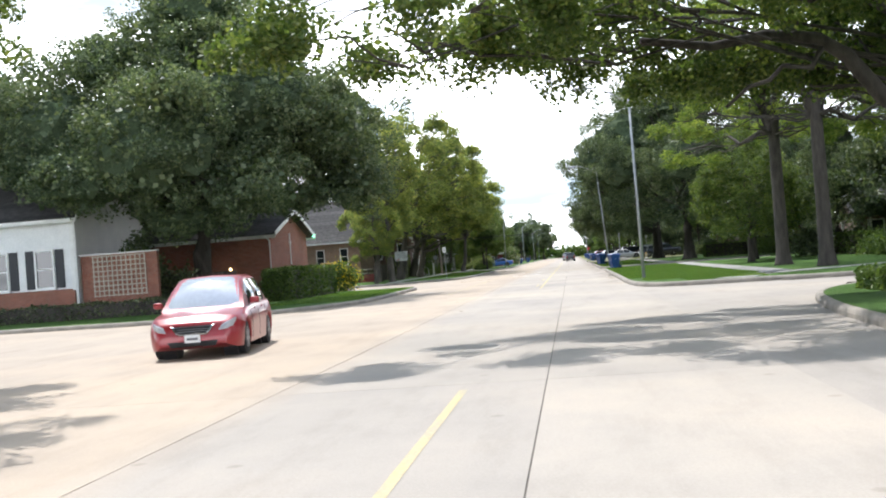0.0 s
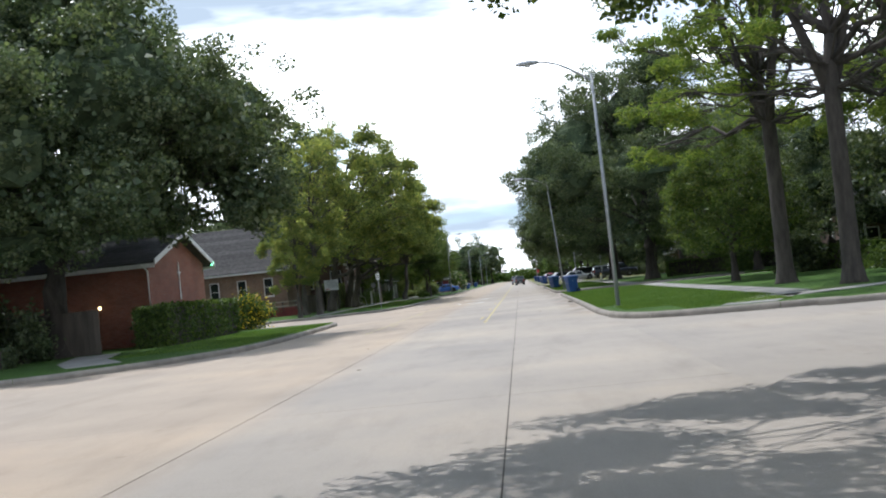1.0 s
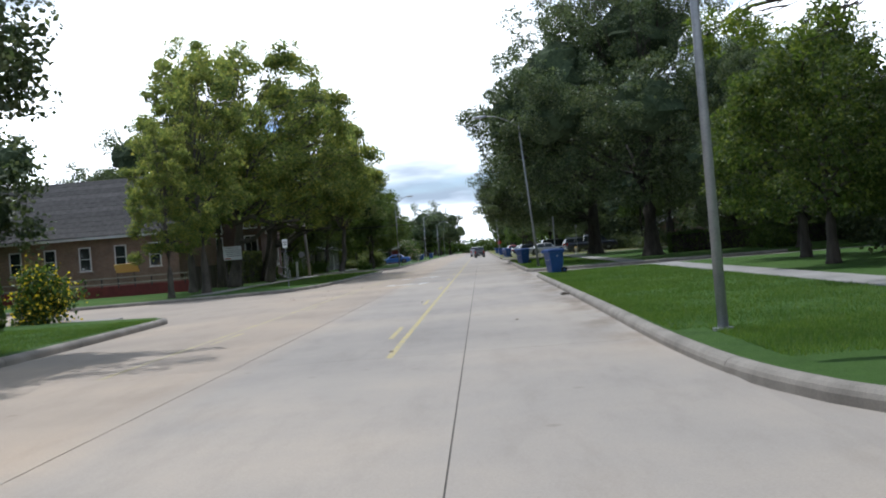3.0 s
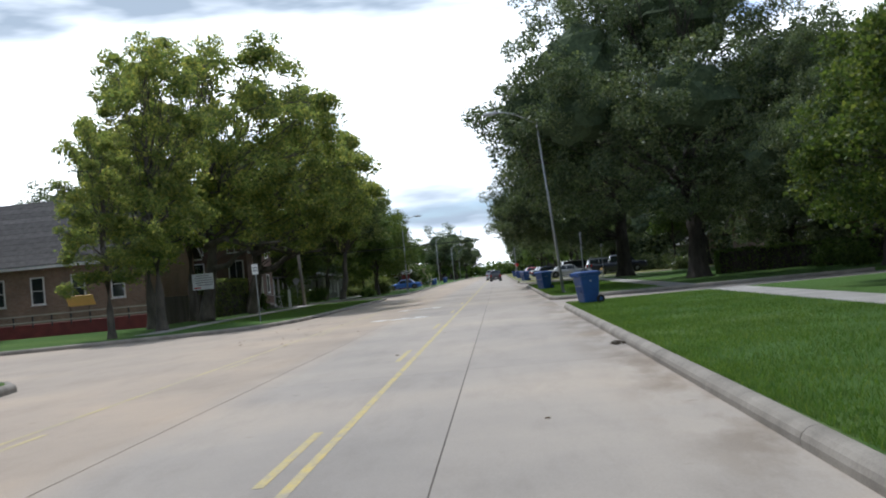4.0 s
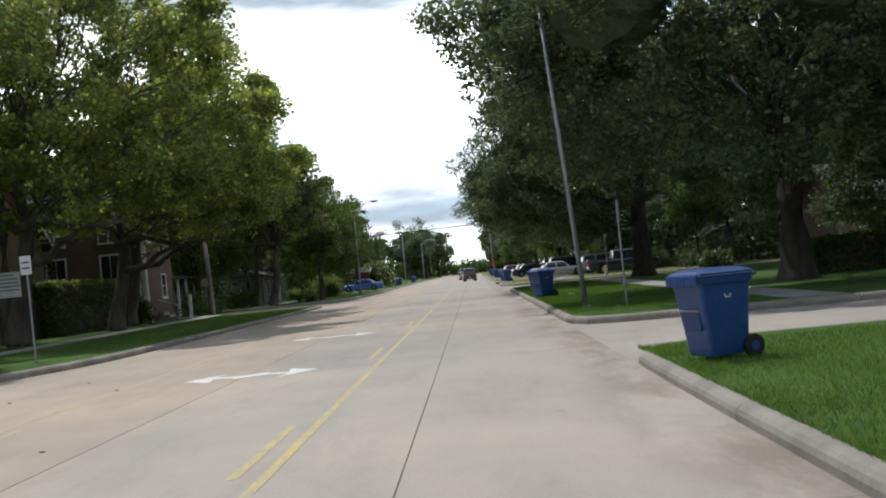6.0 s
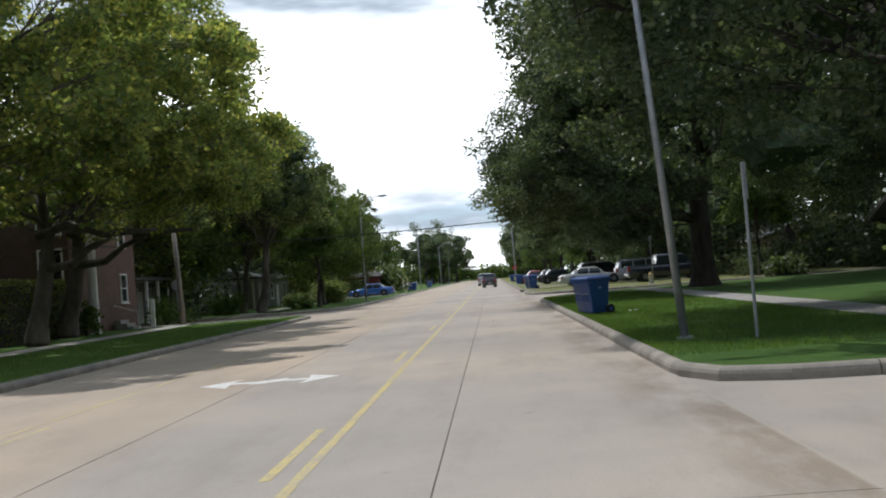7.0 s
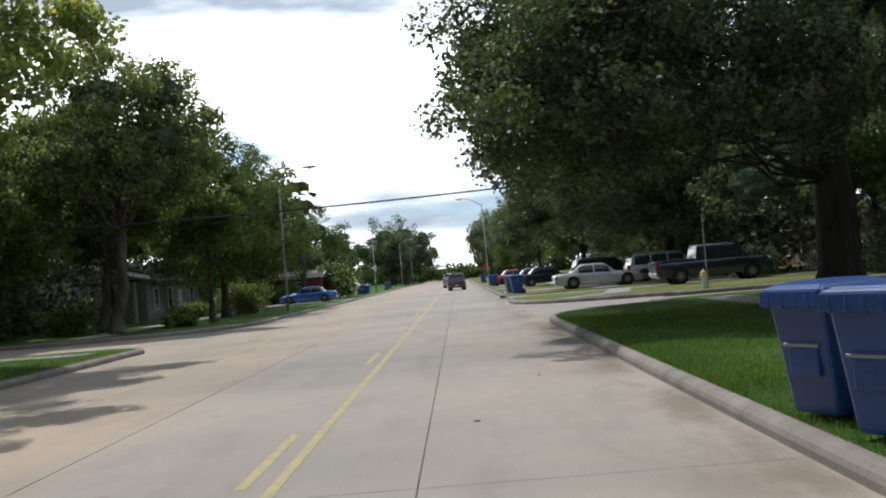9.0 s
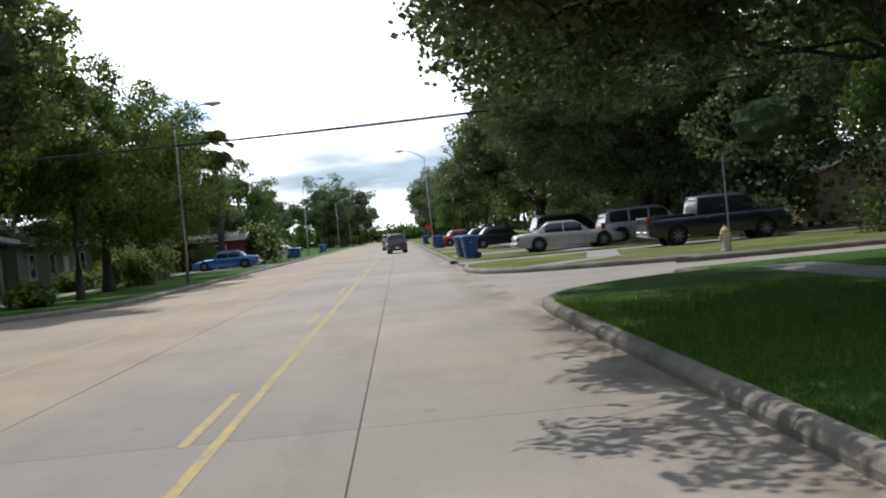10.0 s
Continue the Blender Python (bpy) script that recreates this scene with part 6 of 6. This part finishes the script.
    ua, ue = uc * (0.62 if kind == "sedan" else 0.9), ud + (1 - ud) * 0.45
    for v0, v1 in ((0.03, 0.255), (0.745, 0.97)):
        for k in range(n):
            p, q = ua + (ue - ua) * k / n, ua + (ue - ua) * (k + 1) / n
            pane("side_window", p + 0.012, q - 0.012, v0, v1)
    # wheels in dark arches
    for x in ax:
        for s in (-1, 1):
            part("wheel_arch", a_tube([(x, s * hw * 0.5, r + 0.01), (x, s * hw * 0.80, r + 0.01)], r + 0.075, 22), DARK_TRIM, root)
            out = hw * 0.965
            tyre = part("wheel", a_tube([(x, s * (out - 0.2), r), (x, s * (out - 0.18), r), (x, s * (out - 0.02), r), (x, s * out, r)], [r * 0.93, r, r, r * 0.92], 26), RUBBER, root, "black tyre", 40)
            part("rim", a_tube([(x, s * (out - 0.05), r), (x, s * (out + 0.003), r)], [r * 0.66, r * 0.66], 20), DARK_TRIM, tyre)
            bm = bmesh.new()
            for j in range(7):
                box(bm, (0, 0, r * 0.33), (r * 0.17, 0.02, r * 0.62), Matrix.Translation((x, s * out, r)) @ Matrix.Rotation(2 * math.pi * j / 7, 4, "Y"))
            tube(bm, [(x, s * (out - 0.01), r), (x, s * (out + 0.012), r)], r * 0.2, 12)
            part("spoke_wheel", bm, RIM, tyre, "silver spoked wheel")
    # lamps, bumpers, plates, mirrors, handles, seams
    def nose(y, z, d=0.0):
        """A place on the front skin at that height, d ahead of it."""
        x = hl
        while x > hl - 1.2 and (plan(x) * 0.93 < abs(y) or upper(x) + 0.03 * (1 - (y / hw) ** 2) < z):
            x -= 0.01
        return Vector((x + d, y, z))

    def nose_patch(pname, corners, mat, depth=0.02, label=""):
        """A raised panel that follows the front skin between four corners (y, z): inner low, outer low, outer high, inner high."""
        bm, n = bmesh.new(), 6
        (ya, za), (yb, zb_), (yc, zc), (yd, zd) = corners
        rows = []
        for i in range(n + 1):
            u = i / n
            row = []
            for j in range(n + 1):
                v = j / n
                y = (ya * (1 - u) + yb * u) * (1 - v) + (yd * (1 - u) + yc * u) * v
                z = (za * (1 - u) + zb_ * u) * (1 - v) + (zd * (1 - u) + zc * u) * v
                p = nose(y, z, 0)
                away = Vector((1.0, 1.1 * y / hw * abs(y / hw), 0.5)).normalized()
                row.append(bm.verts.new(p + away * (depth if 0 < i < n and 0 < j < n else depth * 0.5)))
            rows.append(row)
        for i in range(n):
            for j in range(n):
                bm.faces.new((rows[i][j], rows[i + 1][j], rows[i + 1][j + 1], rows[i][j + 1]))
        bmesh.ops.solidify(bm, geom=bm.faces[:], thickness=0.03)
        bmesh.ops.recalc_face_normals(bm, faces=bm.faces)
        part(pname, bm, mat, root, label, 40)
    zg = upper(hl) + 0.03
    top = hood - (0.30 if not tall else 0.16)
    for s in (-1, 1):
        nose_patch("headlamp", [(s * hw * 0.53, zg + 0.0), (s * hw * 0.85, zg + 0.04), (s * hw * 0.86, top + 0.10), (s * hw * 0.60, top - 0.02)], HEAD_CLEAR, 0.03, "clear headlamp")
        nose_patch("fog_lamp", [(s * hw * 0.66, zb + 0.10), (s * hw * 0.76, zb + 0.10), (s * hw * 0.76, zb + 0.18), (s * hw * 0.66, zb + 0.18)], HEAD_CLEAR, 0.02)
        part("tail_lamp", a_box((-hl + 0.075, s * hw * (0.76 if tall else 0.62), belt - (0.22 if not tall else 0.16)), (0.17, 0.22 if tall else 0.32, 0.34 if tall else 0.17), 0.03), TAIL_RED, root, "red tail lamp")
        part("mirror", a_box((xb - 0.42, s * (hw + 0.06), belt + 0.05), (0.11, 0.2, 0.13), 0.035), paint, root)
        for k in range(1 if kind == "pickup" else 2):
            part("door_handle", a_box((-0.55 + 0.95 * k, s * (hw * 0.982), belt - 0.13), (0.17, 0.03, 0.028), 0.006), CHROME if kind != "sedan" else paint, root)
        for x in (max(xa + 0.45, ax[0] + r + 0.12), -0.05, min(xb - 0.40, ax[1] - r - 0.1)):
            part("door_seam", a_tube([(x, s * plan(x) * k, zb + f * (upper(x) - zb)) for k, f in ((0.975, 0.12), (0.985, 0.22), (1.0, 0.5), (0.985, 0.7), (0.955, 0.86))], 0.006, 6), DARK_TRIM, root)
    nose_patch("grille", [(-hw * 0.27, zg - 0.05), (hw * 0.27, zg - 0.05), (hw * 0.40, zg + 0.12), (-hw * 0.40, zg + 0.12)], DARK_TRIM, 0.02)
    for k in range(3):
        nose_patch("grille_bar", [(-hw * (0.29 + 0.035 * k), zg + 0.0 + 0.045 * k), (hw * (0.29 + 0.035 * k), zg + 0.0 + 0.045 * k), (hw * (0.29 + 0.035 * k), zg + 0.014 + 0.045 * k), (-hw * (0.29 + 0.035 * k), zg + 0.014 + 0.045 * k)], RIM, 0.03)
    for s in (-1, 1):
        nose_patch("grille_surround", [(s * hw * 0.25, zg - 0.06), (s * hw * 0.31, zg - 0.06), (s * hw * 0.47, zg + 0.13), (s * hw * 0.40, zg + 0.13)], CHROME, 0.035)
    nose_patch("grille_sill", [(-hw * 0.28, zg - 0.07), (hw * 0.28, zg - 0.07), (hw * 0.29, zg - 0.035), (-hw * 0.29, zg - 0.035)], CHROME, 0.035)
    nose_patch("lower_grille", [(-hw * 0.46, zb + 0.06), (hw * 0.46, zb + 0.06), (hw * 0.52, zb + 0.17), (-hw * 0.52, zb + 0.17)], DARK_TRIM, 0.015)
    part("rear_bumper", a_box((-hl + 0.05, 0, zb + 0.2), (0.24, W * 0.84, 0.2), 0.06), paint if kind != "pickup" else CHROME, root)
    if tall:
        part("front_bumper", a_box((hl - 0.06, 0, zb + 0.18), (0.24, W * 0.76, 0.18), 0.06), paint if kind != "pickup" else CHROME, root)
    for x, s, z in ((hl + 0.035 + 0.06 * tall, 1, zg - 0.13), (-hl - 0.085, -1, zb + 0.24)):
        pl = part("plate", a_box((x, 0, z), (0.012, 0.31, 0.155), 0.003), PLATE, root, "white plate")
        part("plate_bar", a_box((x + s * 0.008, 0, z), (0.006, 0.22, 0.05)), BAR_GREY, pl)
    if kind == "pickup":
        # dark sheet near rim height stands in for the shaded hollow of the bed
        part("bed_floor", a_box(((-hl + xa) / 2, 0, belt + 0.03), (xa + hl - 0.2, W * 0.74, 0.012)), DARK_TRIM, root)
        for s in (-1, 1):
            part("bed_rail", a_box(((-hl + xa) / 2, s * hw * 0.86, belt + 0.035), (xa + hl - 0.06, 0.13, 0.08), 0.02), paint, root)
        part("tailgate", a_box((-hl + 0.02, 0, belt - 0.2), (0.09, W * 0.76, 0.46), 0.02), paint, root)
    if kind in ("suv", "van"):
        for s in (-1, 1):
            part("roof_rail", a_tube([(xc + 0.2, s * wt * 0.8, H + 0.05), (xd - 0.2, s * wt * 0.8, H + 0.05)], 0.02, 6), RIM, root)
    return root


def parked(c, x, y, heading, z=LAWN + 0.02):
    c.matrix_basis = pose(x, y, z, 0, 0, heading)
    return c


parked(car("red_sedan", "glossy red compact sedan coming out of the crossing", plain("red_paint", (0.24, 0.008, 0.014), 0.3, 0.1, 0.45), "sedan", 4.75, 1.92, 1.64, cab=(0.10, 0.28, 0.55, 0.77)), -8.75, 22.2, -82, 0.006)
parked(car("dark_suv", "dark brown-grey small sport utility car on the street", car_paint("dark_bronze_paint", (0.05, 0.042, 0.042)), "suv", 4.6, 1.86, 1.68), -1.05, 209, 90, 0.006)
parked(car("minivan", "pale minivan ahead on the street", car_paint("pale_grey_paint", (0.3, 0.3, 0.31)), "van", 4.9, 1.9, 1.8), -1.9, 236, 90, 0.006)
parked(car("silver_sedan", "silver four-door sedan parked across a driveway", car_paint("silver_paint", (0.40, 0.39, 0.37)), "sedan", 5.3, 1.86, 1.40), 7.45, 165.8, 4)
parked(car("pickup_truck", "black pickup truck parked on the lawn edge", car_paint("black_paint", (0.014, 0.016, 0.032)), "pickup", 6.0, 2.0, 1.92, "truck"), 12.15, 157.0, 2)
parked(car("silver_minivan", "silver minivan with dark windows in a driveway", car_paint("silver_grey_paint", (0.36, 0.36, 0.37)), "van", 5.0, 1.95, 1.8), 12.3, 169.8, 3)
parked(car("black_sedan", "black sedan parked in a driveway", car_paint("black_blue_paint", (0.012, 0.014, 0.022)), "sedan", 4.8, 1.82, 1.45), 6.2, 186, 5)
parked(car("black_suv", "black sport utility car under the oaks", car_paint("deep_black_paint", (0.014, 0.014, 0.016)), "suv", 4.8, 1.9, 1.8), 9.8, 179.5, 5)
parked(car("grey_sedan", "dark grey sedan parked by the pavement", car_paint("dark_grey_paint", (0.05, 0.055, 0.06)), "sedan", 4.8, 1.82, 1.45), 6.4, 201, 5)
parked(car("red_hatchback", "bright red car parked near the kerb", car_paint("bright_red_paint", (0.4, 0.02, 0.025)), "sedan", 4.3, 1.72, 1.45), 5.0, 211.5, 8)
parked(car("blue_sedan", "bright blue older sedan parked on a driveway", car_paint("bright_blue_paint", (0.035, 0.13, 0.42)), "sedan", 5.1, 1.84, 1.42), -14.3, 196, 178)
parked(car("white_hatchback", "pale car parked far along the street", car_paint("white_paint_car", (0.6, 0.6, 0.6)), "sedan", 4.3, 1.72, 1.45), -14.6, 236, 175)

# ---------- poles, signs, hydrant, cable ----------
pole = thing("utility_pole", "grey weathered wooden utility pole leaning on the verge", "utility pole", pose(-17.9, 136.6, LAWN, 0, -2.5, 0))
part("shaft", a_tube([(0, 0, -0.2), (0, 0, 5.2)], [0.15, 0.12], 12), WOOD_POLE, pole, smooth=True)
stub = thing("marker_post", "short white marker post beside the pavement", "post", pose(-18.6, 133.6, LAWN))
part("shaft", a_box((0, 0, 0.75), (0.22, 0.1, 1.5), 0.02), WHITE_TRIM, stub)


def sign_post(name, label, x, y, h, lean, w, hh, mat, turn=0.0, round_sign=False):
    root = thing(name, label, "sign post", pose(x, y, LAWN, 0, lean, turn))
    part("post", a_tube([(0, 0, -0.1), (0, 0, h)], 0.03, 8), GALVANISED, root)
    if round_sign:
        part("panel", a_tube([(0, -0.05, h - 0.3), (0, -0.03, h - 0.3)], w / 2, 20), mat, root)
    else:
        p = part("panel", a_box((0, -0.045, h - hh / 2), (w, 0.014, hh), 0.004), mat, root)
        for k in range(2):
            part("text_bar", a_box((0, -0.056, h - hh * (0.35 + 0.3 * k)), (w * 0.7, 0.006, hh * 0.1)), BAR_GREY, p)
    return root


sign_post("street_sign", "slim metal post with a small white sign on the verge", -12.4, 95.4, 2.85, -1.0, 0.3, 0.5, WHITE_TRIM)
sign_post("street_sign", "grey metal post with a narrow sign on the lawn", 3.6, 97.3, 2.95, -2, 0.18, 0.62, GALVANISED, 70)
sign_post("street_sign", "grey metal sign post beside the hydrant", 9.55, 146.9, 3.1, -1.5, 0.5, 0.3, GALVANISED, 60)
sign_post("street_sign", "grey back of a round sign on a thin post", -19.0, 139.4, 2.5, -1, 0.6, 0.6, GALVANISED, 0, True)
stop = sign_post("stop_sign", "red stop sign far along the street", 3.4, 262, 2.6, 0, 0.8, 0.8, plain("sign_red", (0.4, 0.02, 0.02), 0.5), 0, True)

hydrant = thing("fire_hydrant", "white fire hydrant with a yellow cap on the lawn", "fire hydrant", pose(9.35, 146.7, LAWN))
HYD_WHITE, HYD_CAP = plain("hydrant_white", (0.68, 0.68, 0.66), 0.5), plain("hydrant_yellow", (0.58, 0.38, 0.14), 0.5)
part("barrel", a_tube([(0, 0, -0.05), (0, 0, 0.05), (0, 0, 0.06), (0, 0, 0.5), (0, 0, 0.52), (0, 0, 0.57)], [0.17, 0.17, 0.115, 0.12, 0.17, 0.17], 16), HYD_WHITE, hydrant)
part("bonnet", a_tube([(0, 0, 0.57), (0, 0, 0.66), (0, 0, 0.73), (0, 0, 0.76)], [0.15, 0.135, 0.08, 0.05], 16), HYD_CAP, hydrant, "yellow bonnet")
part("nut", a_tube([(0, 0, 0.755), (0, 0, 0.82)], 0.028, 5), HYD_CAP, hydrant)
part("pumper_outlet", a_tube([(0, -0.1, 0.4), (0, -0.2, 0.4)], [0.085, 0.09], 12), HYD_WHITE, hydrant)
for s in (-1, 1):
    part("hose_outlet", a_tube([(s * 0.1, 0, 0.42), (s * 0.19, 0, 0.42)], [0.055, 0.06], 10), HYD_CAP, hydrant)

# overhead cable slung across the street
def cable(name, a, b, sag, r, label):
    pts = [Vector(a).lerp(Vector(b), t) - Vector((0, 0, sag * 4 * t * (1 - t))) for t in [k / 24 for k in range(25)]]
    root = thing(name, label, "cable")
    part("strand", a_tube(pts, r, 6), RUBBER, root)


cable("overhead_cable", (-24, 145.6, 4.95), (14, 143.2, 5.45), 0.5, 0.035, "thick black cable slung across the street")
cable("overhead_cable", (-30, 143, 6.5), (-10.9, 165.5, 6.6), 0.5, 0.012, "thin black wire from a lamp to a house")
cable("overhead_cable", (20, 262, 7.2), (-24, 258, 7.4), 0.7, 0.02, "thin black cable far along the street")

# fan palm
palm = thing("fan_palm", "shaggy fan palm behind the lamp", "palm", pose(-15.2, 199.4, LAWN) @ Matrix.Diagonal((1.15, 1.15, 1.12, 1)))
part("trunk", a_tube([(0, 0, -0.1), (0.1, 0, 3), (0.05, 0.1, 6), (0.0, 0.1, 8.6)], [0.3, 0.24, 0.22, 0.24], 12), BARK, palm, smooth=True)
prng = np.random.default_rng(9)
fan = bmesh.new()
for k in range(58):
    a, e = prng.uniform(0, 2 * math.pi), prng.uniform(-1.25, 1.3)
    d = Vector((math.cos(a) * math.cos(e), math.sin(a) * math.cos(e), math.sin(e)))
    hub = Vector((0, 0.1, 8.7)) + d * prng.uniform(0.7, 1.1)
    side = d.cross(Vector((0.1, 0.2, 1))).normalized()
    for j in range(15):
        w = (j - 7) / 7 * 1.35
        ray = (d * math.cos(w) + side * math.sin(w)).normalized()
        edge = ray.cross(side.cross(d)).normalized() * 0.075
        tip = hub + ray * prng.uniform(0.85, 1.15) + Vector((0, 0, -0.25))
        fan.faces.new([fan.verts.new(p) for p in (hub - edge * 0.4, hub + ray * 0.5 + edge, tip, hub + ray * 0.5 - edge)])
tagged(part("fronds", fan, PALM_LEAF, palm), kind="stuff")

# litter on the lawn and dry scraps on the street
paper = thing("litter_paper", "crumpled white paper lying on the lawn", "litter", pose(3.35, 110.7, LAWN))
bm = bmesh.new()
bmesh.ops.create_grid(bm, x_segments=5, y_segments=4, size=0.5, matrix=Matrix.Diagonal((0.3, 0.17, 1, 1)))
for v in bm.verts:
    v.co.z = 0.03 + 0.03 * noise.noise(v.co * 9)
part("sheet", bm, WHITE_TRIM, paper)
srng = random.Random(3)
DRY_LEAF = plain("dry_leaf_brown", (0.14, 0.095, 0.06), 0.9)
for k in range(26):
    x, y = (srng.uniform(-9.5, -6.8), srng.uniform(62, 90)) if k < 16 else (srng.uniform(-6, 1.2), srng.uniform(30, 128))
    scrap = thing("dry_leaf", "dry brown leaf lying on the street", "leaf", pose(x, y, 0.008, 0, 0, srng.uniform(0, 360)), "dry leaves on the street")
    bm = bmesh.new()
    n = 7
    ring = [(0.045 * math.cos(a) * srng.uniform(0.6, 1.2), 0.028 * math.sin(a) * srng.uniform(0.6, 1.2)) for a in [2 * math.pi * j / n for j in range(n)]]
    loft(bm, [[(px, py, 0.0) for px, py in ring], [(px * 0.7, py * 0.7, 0.012) for px, py in ring]])
    part("blade", bm, DRY_LEAF, scrap)
shrub("grass_clump", "dry tuft of weeds growing from the kerb", 1.42, 64.3, 0.16, 0.03, 140, leaf=plain("dry_weed", (0.085, 0.065, 0.04), 0.9), n=160, size=0.04, z=0.0)
